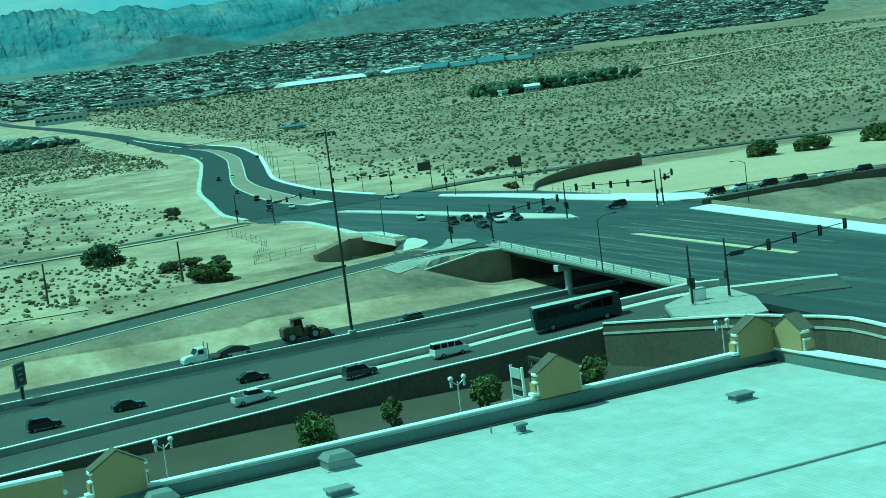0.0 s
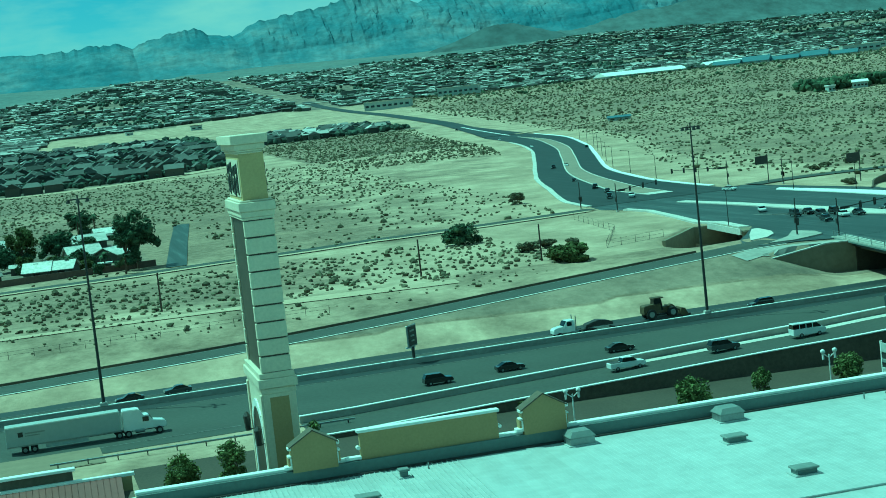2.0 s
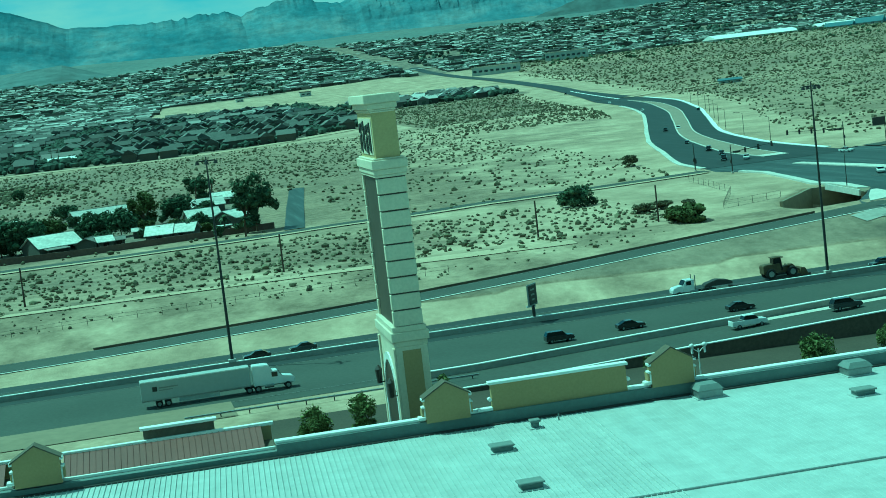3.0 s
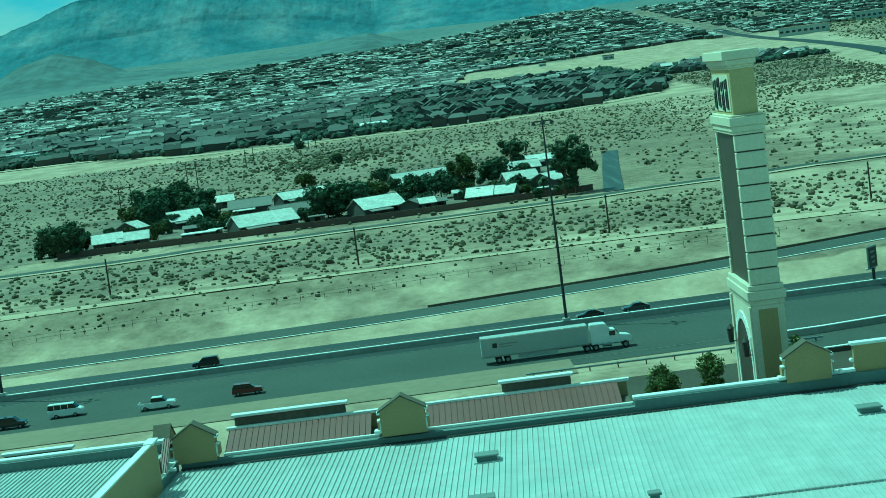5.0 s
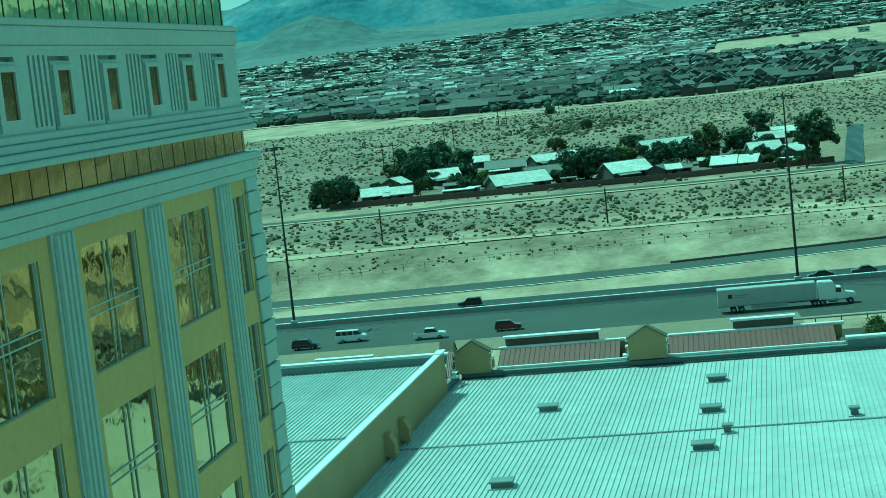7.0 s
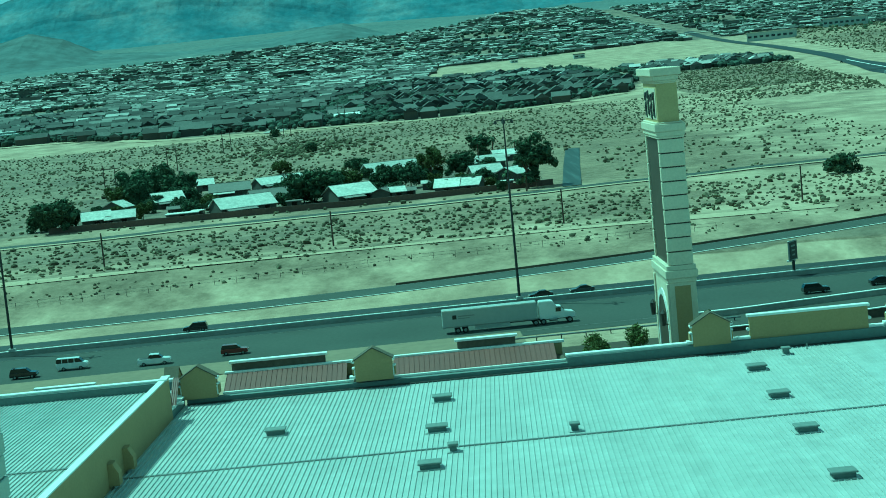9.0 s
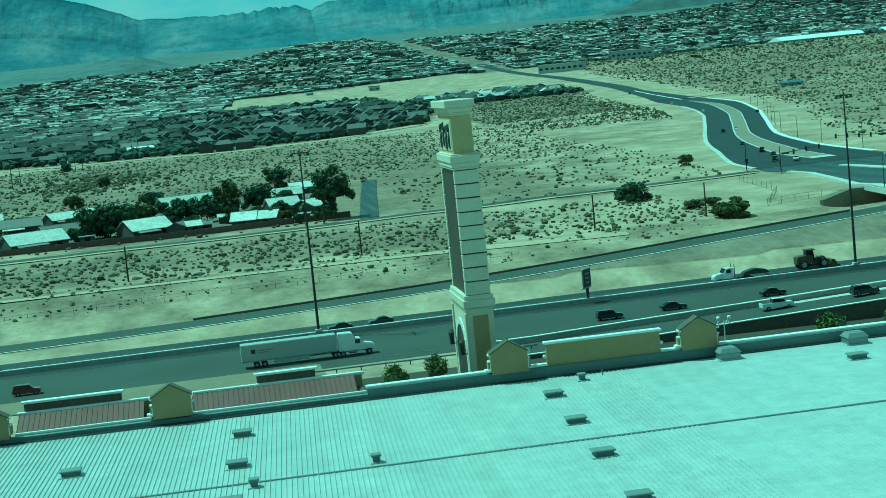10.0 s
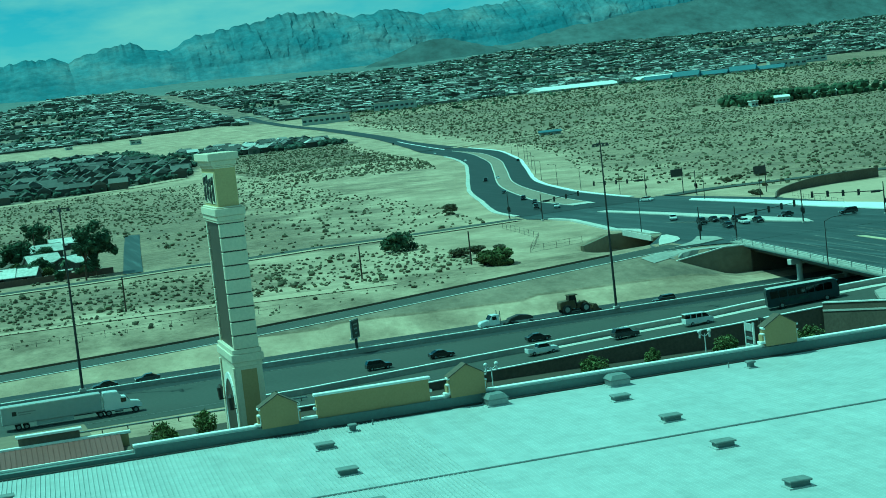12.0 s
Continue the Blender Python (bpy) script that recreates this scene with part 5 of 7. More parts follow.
def signal(x, y, arm=0.0, length=0.0, heads=3, z=DECK):
    s = thing("traffic_signal", (x, y, z), arm, "dark traffic signal mast with hanging signal heads", "traffic signal", "traffic signals")
    part("pole", tube(bmesh.new(), (0, 0, 0), (0, 0, 8.2), 0.19, 0.12, 10), "dark", s)
    part("footing", tube(bmesh.new(), (0, 0, -0.1), (0, 0, 0.35), 0.4, 0.4, 12), "concrete", s)
    if length:
        part("arm", tube(bmesh.new(), (0, 0, 5.9), (length, 0, 7.0), 0.13, 0.06, 8), "dark", s)
        part("name_board", boxes((0.8, 3.2, -0.05, 0.03, 5.6, 6.2)), "dark", s)
    for k in range(heads):
        px = length * (0.35 + 0.65 * k / max(1, heads - 1)) if length else 0.3
        pz = 5.9 + 1.1 * px / length if length else 3.2
        hd = part("signal_head", boxes((px - 0.2, px + 0.2, -0.3, 0.1, pz - 0.8, pz + 0.45), bevel=0.03), "dark", s)
        part("backplate", boxes((px - 0.33, px + 0.33, -0.02, 0.02, pz - 0.95, pz + 0.6)), "letter", hd)
    part("side_head", boxes((-0.45, -0.15, -0.25, 0.2, 2.8, 3.9), bevel=0.03), "dark", s)


signal(150.1, 236.3, 5, 22, 4)
signal(168.3, 343.8, 8, 17, 4)
signal(197.2, 364.8, 0, 0, 1)
signal(217.1, 359.1, 165, 18, 4)
signal(219.5, 360.5, 20, 4, 2)
signal(222.4, 522.2, 180, 19, 4)
signal(165, 502, 0, 0, 1)
signal(168, 478, 12, 14, 3)
signal(231.8, 501.4, 0, 0, 2)
signal(164.4, 355.3, 0, 0, 1)
signal(143.9, 235.9, 0, 0, 1)

cobra = thing("street_lamp", label="slender grey street lamp with a curved arm", category="street lamp", group="street lamps")
part("pole", tube(bmesh.new(), (0, 0, 0), (0, 0, 8.6), 0.12, 0.07, 8), "dark", cobra)
part("arm", tube(tube(bmesh.new(), (0, 0, 8.5), (-1.5, 0, 9.1), 0.06, 0.05, 6), (-1.5, 0, 9.1), (-3.0, 0, 9.2), 0.05, 0.04, 6), "dark", cobra)
part("head", boxes((-3.7, -2.9, -0.15, 0.15, 9.1, 9.28), bevel=0.04), "dark", cobra)
LAMPS = [(221.9, 474, 0), (229.4, 450, 0), (225, 336, 0), (156, 280, 180), (166, 395, 180)] + [(lane_x(y) + HI(y) + 3.4, y, 0) for y in range(545, 960, 46)]
for k, (x, y, r) in enumerate(LAMPS):
    m = pose(x, y, street_z(x, y) + 0.1, 0, 0, r)
    if k == 0:
        cobra.matrix_world = m
    else:
        copy_thing(cobra, m)

for x, y in ((230, 512), (243, 476)):
    z = top_z(x, y)
    b = thing("road_sign", (x, y, z), label="dark-backed overhead road sign on steel posts", category="road sign", group="overhead road signs")
    part("panel", boxes((-2.2, 2.2, -0.08, 0.08, 6.2, 8.8), bevel=0.03), "dark", b)
    part("post", tube(bmesh.new(), (2.0, 0.2, -0.3), (2.0, 0.2, 9.3), 0.16, 0.12, 8), "dark", b)
    part("brace", boxes((-2.2, 2.2, 0.08, 0.16, 7.3, 7.5)), "steel", b)

sign = thing("freeway_sign", (65.5, 297.5 + skew(65.5), 0.98), label="freeway sign on the median seen from its edge", category="road sign")
part("post", tube(bmesh.new(), (0, 0, -0.05), (0, 0, 2.0), 0.28, 0.28, 10), "dark", sign)
part("beam", boxes((-1.2, 0.4, -0.15, 0.15, 1.7, 2.0)), "cap", sign)
bm = boxes((-0.14, 0.14, -1.7, 1.7, 2.0, 5.7), bevel=0.04)
p_ = part("panel", bm, "steel", sign, "framed sign panel")
p_.rotation_euler = (0, 0, radians(-38))
part("face", boxes((0.14, 0.19, -1.45, 1.45, 2.25, 5.45)), "letter", p_)
for k in range(3):
    part("face_bar", boxes((0.19, 0.21, -1.0 + 0.2 * k, 0.7 - 0.1 * k, 4.6 - 0.85 * k, 4.9 - 0.85 * k)), "steel", p_)

# twin-globe lamps beside the podium
twin = thing("twin_lamp", label="white post lamp with clustered globes", category="lamp post", group="post lamps beyond the parapet")
part("pole", tube(bmesh.new(), (0, 0, 0), (0, 0, 10.0), 0.10, 0.07, 10), "cap", twin)
for dx in (-0.75, 0.75):
    part("arm", tube(bmesh.new(), (0, 0, 9.6), (dx, 0, 10.2), 0.05, 0.05, 6), "cap", twin)
    bm = bmesh.new()
    bmesh.ops.create_uvsphere(bm, u_segments=12, v_segments=8, radius=0.28, matrix=pose(dx, 0, 10.4))
    part("globe", bm, "globe", twin)
    part("hanger", boxes((dx - 0.1, dx + 0.1, -0.1, 0.1, 9.5, 10.2)), "cap", twin)
for k, x in enumerate((62.3, 93.4, 126.1)):
    if k == 0:
        twin.matrix_world = pose(x, 203, 0)
    else:
        copy_thing(twin, pose(x, 203, top_z(x, 203)))

# wire fences
def fence(x0, y0, x1, y1, n, h=1.8, rails=(0.1, 0.95, 1.75)):
    f = thing("wire_fence", label="chain-link fence with thin steel posts", category="fence", kind="structure")
    pts = [(x0 + (x1 - x0) * k / n, y0 + (y1 - y0) * k / n) for k in range(n + 1)]
    for x, y in pts:
        part("post", tube(bmesh.new(), (x, y, top_z(x, y) - 0.2), (x, y, top_z(x, y) + h), 0.045, 0.045, 6), "dark", f)
    for (xa, ya), (xb, yb) in zip(pts, pts[1:]):
        for r in rails:
            part("wire", tube(bmesh.new(), (xa, ya, top_z(xa, ya) + r), (xb, yb, top_z(xb, yb) + r), 0.022, 0.022, 4), "dark", f)


fence(-130, 343, 60, 349, 40, 1.5, (0.8, 1.45))
fence(152, 470, 146, 420, 8)
fence(146, 420, 131, 384, 7)
fence(131, 384, 148, 392, 4)
fence(228, 398, 235, 440, 9)


# ---- vehicles ----
def wheel_mesh(r, w):
    bm = bmesh.new()
    bmesh.ops.create_cone(bm, cap_ends=True, segments=14, radius1=r, radius2=r, depth=w, matrix=Matrix.Rotation(radians(90), 4, "X"))
    bmesh.ops.bevel(bm, geom=[e for e in bm.edges if abs(e.verts[0].co.y - e.verts[1].co.y) < 1e-4], offset=r * 0.12, segments=1, affect="EDGES")
    me = bpy.data.meshes.new("wheel")
    bm.to_mesh(me)
    bm.free()
    me.materials.append(M["rubber"])
    bm = bmesh.new()
    bmesh.ops.create_cone(bm, cap_ends=True, segments=12, radius1=r * 0.55, radius2=r * 0.55, depth=w + 0.04, matrix=Matrix.Rotation(radians(90), 4, "X"))
    rim = bpy.data.meshes.new("rim")
    bm.to_mesh(rim)
    bm.free()
    rim.materials.append(M["steel"])
    return me, rim


WHEEL, TRUCKWHEEL, BIGWHEEL = wheel_mesh(0.34, 0.22), wheel_mesh(0.52, 0.5), wheel_mesh(0.95, 0.7)


def add_wheels(v, spots, meshes, r):
    for x, y in spots:
        w = new("wheel", meshes[0])
        w.parent = v
        w.matrix_basis = pose(x, y, r)
        m = new("rim", meshes[1])
        m.parent = w


def solid(name, prof, y0, y1, mat, parent, bevel=0.05, label=""):
    bm = prism(bmesh.new(), prof, y0, y1)
    if bevel:
        bmesh.ops.bevel(bm, geom=bm.edges[:], offset=bevel, segments=2, affect="EDGES")
    return part(name, bm, mat, parent, label)


def car(kind, colour, label):
    v = thing(kind, label=label, category="car", group="")
    if kind == "sedan":
        body = [(-2.3, 0.3), (2.25, 0.3), (2.35, 0.6), (2.2, 0.8), (1.0, 0.95), (-1.7, 1.0), (-2.35, 0.92)]
        cab = [(1.05, 0.93), (0.3, 1.40), (-1.0, 1.43), (-1.9, 0.97)]
        top = [(0.32, 1.37), (0.25, 1.45), (-0.95, 1.48), (-1.05, 1.40)]
    elif kind == "suv":
        body = [(-2.35, 0.35), (2.25, 0.35), (2.35, 0.7), (2.2, 0.98), (1.15, 1.1), (-2.3, 1.12)]
        cab = [(1.15, 1.08), (0.5, 1.68), (-2.0, 1.7), (-2.32, 1.1)]
        top = [(0.52, 1.65), (0.45, 1.75), (-2.0, 1.78), (-2.08, 1.68)]
    elif kind == "pickup":
        body = [(-2.8, 0.4), (2.7, 0.4), (2.8, 0.8), (2.65, 1.08), (1.5, 1.18), (-2.8, 1.18)]
        cab = [(1.5, 1.16), (0.85, 1.75), (-0.75, 1.78), (-0.95, 1.16)]
        top = [(0.87, 1.72), (0.8, 1.83), (-0.72, 1.86), (-0.8, 1.75)]
    else:  # van
        body = [(-2.7, 0.35), (2.5, 0.35), (2.65, 0.8), (2.5, 1.15), (1.9, 1.3), (-2.7, 1.3)]
        cab = [(1.9, 1.28), (1.2, 1.98), (-2.6, 2.0), (-2.68, 1.28)]
        top = [(1.25, 1.94), (1.1, 2.06), (-2.6, 2.1), (-2.66, 1.96)]
    solid("body", body, -0.92, 0.92, colour, v, 0.07)
    solid("glasshouse", cab, -0.78, 0.78, "carglass", v, 0.06, "dark tinted windows")
    solid("roof", top, -0.74, 0.74, colour, v, 0.03)
    L = body[1][0]
    for yy in (-0.7, 0.7):
        part("headlight", boxes((L - 0.12, L + 0.06, yy - 0.17, yy + 0.17, body[2][1] - 0.02, body[2][1] + 0.13), bevel=0.03), "globe", v)
    if kind == "pickup":
        part("bed_floor", boxes((-2.6, -1.05, -0.75, 0.75, 1.1, 1.2)), "dark", v)
    if kind == "van":
        for k in range(3):
            part("pillar", boxes((0.4 - 1.05 * k, 0.5 - 1.05 * k, -0.82, 0.82, 1.25, 1.95)), colour, v)
    a = 1.45 if kind != "pickup" else 1.75
    add_wheels(v, [(x, y) for x in (-a, a) for y in (-0.82, 0.82)], WHEEL, 0.34)
    return v


CARS = {
    ("sedan", "carblack"): "black sedan on the asphalt", ("sedan", "cargrey"): "dark grey sedan on the asphalt", ("sedan", "carwhite"): "white sedan on the asphalt",
    ("suv", "carblack"): "black sport utility car on the asphalt", ("suv", "carred"): "dark red sport utility car on the asphalt", ("suv", "cargrey"): "dark grey sport utility car on the asphalt",
    ("pickup", "carwhite"): "white pickup truck with an empty bed", ("van", "carwhite"): "white passenger van with dark windows",
}
first = {}
FREEWAY_CARS = [
    ("suv", "carblack", -71.6, 268, 0, 2), ("van", "carwhite", -64.3, 272.2, 0, 2), ("pickup", "carwhite", -49.8, 269, 0, 2), ("suv", "carred", -36.5, 271.6, 0, 2),
    ("suv", "carblack", -47.6, 302.5, 0, 182), ("sedan", "carwhite", 11.8, 277.6, 0, 2), ("sedan", "carblack", 18, 302.6, 0, 182), ("sedan", "cargrey", 26, 304.4, 0, 182),
    ("suv", "cargrey", 112, 305, 0, 182), ("suv", "carblack", 64.1, 277, 0, 2), ("sedan", "carblack", 76.5, 279.5, 0, 2),
    ("pickup", "carwhite", 88, 257, near_ramp_z(88) + 0.1, 3), ("suv", "cargrey", 103, 256.0, near_ramp_z(103) + 0.1, 3), ("van", "carwhite", 116, 254.5, near_ramp_z(116) + 0.1, 0),
    ("sedan", "carblack", 96, 282, 0, 2), ("suv", "carblack", 132, 305.5, 0, 182),
    ("sedan", "carwhite", 186, 419, DECK + 0.07, 250), ("suv", "carblack", 184, 396, DECK + 0.07, 262), ("sedan", "carblack", 188.5, 398, DECK + 0.07, 262), ("suv", "cargrey", 187, 388, DECK + 0.07, 262),
]
JUNCTION_CARS = [
    ("sedan", "carblack", 182.5, 377, DECK + 0.07, 262), ("suv", "carblack", 191.5, 390, DECK + 0.07, 262), ("sedan", "carwhite", 189.5, 382, DECK + 0.07, 262), ("sedan", "carblack", 193, 381, DECK + 0.07, 262),
    ("sedan", "carblack", 203, 385, DECK + 0.07, 200), ("suv", "carblack", 213, 370, DECK + 0.07, 170), ("sedan", "carwhite", 213, 500, DECK + 0.07, 300),
    ("suv", "carblack", 184, 529, DECK + 0.25, 250), ("sedan", "carwhite", 189, 522, DECK + 0.25, 250), ("sedan", "carblack", 193, 556, DECK + 0.2, 250), ("suv", "carblack", 197, 580, DECK + 0.4, 248),
]
STREET_CARS = [
    ("sedan", "carblack", 206, 630, 7.0, 248), ("suv", "carblack", 228, 724, 8.2, 250), ("sedan", "carwhite", 236, 730, 8.3, 250), ("suv", "carblack", 293, 866, 9.9, 70),
    ("sedan", "carwhite", 283, 935, 10.9, 250), ("sedan", "carwhite", 302, 1068, 13.6, 255), ("suv", "carblack", 330, 1290, 18.6, 260),
    ("suv", "carblack", 233, 360, 6.6, 175), ("pickup", "carwhite", 240, 359.5, 6.6, 175), ("suv", "carblack", 246.5, 358.5, 6.6, 175), ("suv", "cargrey", 254, 357.5, 6.6, 172), ("sedan", "carwhite", 262, 356.5, 6.6, 168), ("suv", "carblack", 270, 354, 6.6, 165),
]
for kind, colour, x, y, z, r in FREEWAY_CARS + JUNCTION_CARS + STREET_CARS:
    m = pose(x, y, z + 0.05, 0, 0, r)
    if (kind, colour) in first:
        copy_thing(first[kind, colour], m)
    else:
        v = car(kind, colour, CARS[kind, colour])
        v.matrix_world = m
        first[kind, colour] = v


def tractor(v, x0):
    """Cab of a road tractor whose nose is at x0."""
    solid("hood", [(x0 - 2.3, 0.9), (x0, 0.8), (x0, 1.5), (x0 - 0.4, 1.85), (x0 - 2.3, 2.15)], -0.95, 0.95, "carwhite", v, 0.08)
    solid("cab", [(x0 - 4.0, 0.9), (x0 - 1.9, 0.9), (x0 - 1.9, 2.1), (x0 - 2.5, 2.95), (x0 - 4.0, 3.0)], -1.15, 1.15, "carwhite", v, 0.08)
    solid("windscreen", [(x0 - 2.45, 2.9), (x0 - 1.95, 2.15), (x0 - 1.85, 2.15), (x0 - 2.38, 2.95)], -1.0, 1.0, "carglass", v, 0)
    for yy in (-1.17, 1.13):
        part("side_window", boxes((x0 - 3.4, x0 - 2.5, yy, yy + 0.04, 2.05, 2.75)), "carglass", v)
    part("chassis", boxes((x0 - 7.6, x0 - 0.4, -0.5, 0.5, 0.7, 1.0)), "dark", v)
    for yy in (-1.0, 1.0):
        part("flue", tube(bmesh.new(), (x0 - 4.2, yy, 1.2), (x0 - 4.2, yy, 3.7), 0.09, 0.09, 8), "steel", v)
        part("tank", tube(bmesh.new(), (x0 - 4.6, yy, 0.8), (x0 - 3.2, yy, 0.8), 0.32, 0.32, 10), "steel", v)
    add_wheels(v, [(x0 - 1.1, -1.0), (x0 - 1.1, 1.0), (x0 - 5.6, -0.95), (x0 - 5.6, 0.95), (x0 - 6.9, -0.95), (x0 - 6.9, 0.95)], TRUCKWHEEL, 0.52)


semi = thing("semi_truck", (1.0, 271.6, 0.05), 2, "white tractor with a long white box trailer", "truck")
tractor(semi, 20.8)
solid("sleeper", [(14.6, 0.9), (16.9, 0.9), (17.6, 3.0), (17.0, 3.95), (14.6, 4.0)], -1.2, 1.2, "carwhite", semi, 0.12)
part("trailer_box", boxes((-1.9, 14.2, -1.3, 1.3, 1.15, 4.05), bevel=0.05), "trailer", semi)
part("top_rail", boxes((-1.92, 14.22, -1.33, -1.27, 3.92, 4.08)), "cap", semi)
part("under_rail", boxes((-1.9, 14.2, -1.32, -1.22, 1.1, 1.3)), "steel", semi)
part("skirt", boxes((3.5, 9.5, -1.22, -1.17, 0.45, 1.15)), "fabric", semi)
part("side_mark", boxes((-0.2, 0.5, -1.33, -1.3, 2.5, 3.2)), "letter", semi)
part("side_bar", boxes((0.8, 3.6, -1.33, -1.3, 2.85, 3.05)), "steel", semi)
part("side_bar", boxes((0.8, 2.8, -1.33, -1.3, 2.5, 2.65)), "steel", semi)
add_wheels(semi, [(x, y) for x in (0.6, 1.9) for y in (-0.95, 0.95)], TRUCKWHEEL, 0.52)

low = thing("lowboy_truck", (112, 304.95, 0.05), 182.4, "white tractor pulling a dark lowboy trailer", "truck")
tractor(low, 20.5)
solid("gooseneck", [(9.2, 1.2), (14.5, 1.25), (14.2, 1.75), (12.0, 2.3), (10.0, 2.0), (9.2, 1.6)], -0.9, 0.9, "dark", low, 0.08)
part("deck", boxes((-3.0, 9.3, -1.3, 1.3, 0.45, 0.85), bevel=0.04), "dark", low)
part("rear_bogie", boxes((-5.6, -2.8, -1.25, 1.25, 0.75, 1.2), bevel=0.04), "dark", low)
add_wheels(low, [(x, y) for x in (-3.4, -4.5) for y in (-0.95, 0.95)] + [(12.9, -1.0), (12.9, 1.0)], TRUCKWHEEL, 0.52)
loader = thing("wheel_loader", (112, 304.95, 0.92), 182.4, "dusty yellow wheel loader chained on a lowboy trailer", "loader")
solid("engine_hood", [(-0.2, 1.0), (3.2, 1.0), (3.2, 2.4), (2.9, 2.6), (0.0, 2.7)], -1.0, 1.0, "machine", loader, 0.08)
solid("cab", [(-0.6, 1.4), (-0.3, 3.6), (1.1, 3.65), (1.2, 2.5), (0.9, 1.4)], -0.8, 0.8, "carglass", loader, 0.06)
part("cab_roof", boxes((-0.75, 1.3, -0.9, 0.9, 3.6, 3.8), bevel=0.05), "machine", loader)
solid("front_frame", [(-3.0, 0.9), (-0.4, 0.9), (-0.4, 1.8), (-2.4, 2.3), (-3.0, 1.8)], -0.6, 0.6, "machine", loader, 0.06)
for yy in (-0.75, 0.75):
    part("boom", tube(bmesh.new(), (-1.6, yy, 2.1), (-4.0, yy, 0.9), 0.2, 0.16, 8), "machine", loader)
solid("bucket", [(-3.7, 0.05), (-5.2, 0.05), (-4.6, 1.3), (-3.9, 1.5), (-3.6, 0.8)], -1.35, 1.35, "machine", loader, 0.05)
add_wheels(loader, [(x, y) for x in (-2.2, 1.9) for y in (-1.0, 1.0)], BIGWHEEL, 0.95)

bus = thing("coach_bus", (134, 250.2, near_ramp_z(134) + 0.1), -17, "long dark coach with tinted windows", "bus")
bus.rotation_euler[1] = radians(-4)
solid("body", [(-6.2, 0.4), (6.2, 0.4), (6.3, 1.6), (6.0, 3.4), (5.6, 3.55), (-6.1, 3.55), (-6.25, 3.2)], -1.3, 1.3, "coach", bus, 0.12)
part("roof_panel", boxes((-6.0, 5.5, -1.1, 1.1, 3.5, 3.62), bevel=0.04), "fabric", bus, "pale roof")
for k in range(7):
    part("window", boxes((-5.6 + k * 1.55, -4.2 + k * 1.55, -1.33, -1.28, 1.9, 3.1)), "carglass", bus)
part("side_stripe", boxes((-4.0, 1.0, -1.325, -1.29, 1.0, 1.5)), "coachmark", bus)
part("windscreen", boxes((6.0, 6.3, -1.1, 1.1, 1.7, 3.2), bevel=0.05), "carglass", bus)
add_wheels(bus, [(x, y) for x in (-3.8, 4.0) for y in (-1.1, 1.1)], TRUCKWHEEL, 0.52)
cab_box = thing("utility_cabinet", (146.5, 238.5, DECK), label="pale metal utility cabinet on the pavement", category="cabinet")
part("body", boxes((-1.0, 1.0, -0.5, 0.5, 0, 1.9), bevel=0.04), "fabric", cab_box)
part("door", boxes((-0.8, 0.8, -0.55, -0.5, 0.2, 1.7)), "cap", cab_box)

# ---- foliage ----
_ico = bmesh.new()
bmesh.ops.create_icosphere(_ico, subdivisions=1, radius=1.0)
ICO_V = np.array([v.co[:] for v in _ico.verts])
ICO_F = np.array([[v.index for v in f.verts] for f in _ico.faces])
_ico.free()


def clumps(name, centres, radii, rng, flat=0.8, jitter=0.35, mat="leaf", parent=None):
    """Many small ragged clumps in one mesh."""
    n = len(centres)
    v = ICO_V[None] * (1 + jitter * rng.uniform(-1, 1, (n, len(ICO_V), 1)))
    a = rng.uniform(0, 6.28, n)
    c, s = np.cos(a)[:, None], np.sin(a)[:, None]
    v = np.stack([v[..., 0] * c - v[..., 1] * s, v[..., 0] * s + v[..., 1] * c, v[..., 2] * flat], -1)
    v = v * np.asarray(radii)[:, None, None] + np.asarray(centres)[:, None]
    f = ICO_F[None] + (np.arange(n) * len(ICO_V))[:, None, None]
    me = bpy.data.meshes.new(name)
    me.from_pydata(v.reshape(-1, 3).tolist(), [], f.reshape(-1, 3).tolist())
    me.materials.append(M[mat])
    ob = new(name, me)
    if parent:
        ob.parent = parent
    return ob


def leaves(name, centres, size, rng, mat, parent):
    """A crown of many small separate leaf blades, bent along the middle."""
    n = len(centres)
    d = rng.normal(size=(n, 3))
    d /= np.linalg.norm(d, axis=1)[:, None]
    e = np.cross(d, rng.normal(size=(n, 3)))
    e /= np.linalg.norm(e, axis=1)[:, None]
    u = np.cross(d, e)
    s = (size * rng.uniform(0.6, 1.4, n))[:, None]
    v = np.stack([centres - e * s, centres + u * s * 0.45 + d * s * 0.15, centres + e * s, centres - u * s * 0.45 + d * s * 0.15], 1)
    f = np.arange(n * 4).reshape(n, 4)
    me = bpy.data.meshes.new(name)
    me.from_pydata(v.reshape(-1, 3).tolist(), [], f.tolist())
    me.materials.append(M[mat])
    ob = new(name, me)
    ob.parent = parent
    return ob


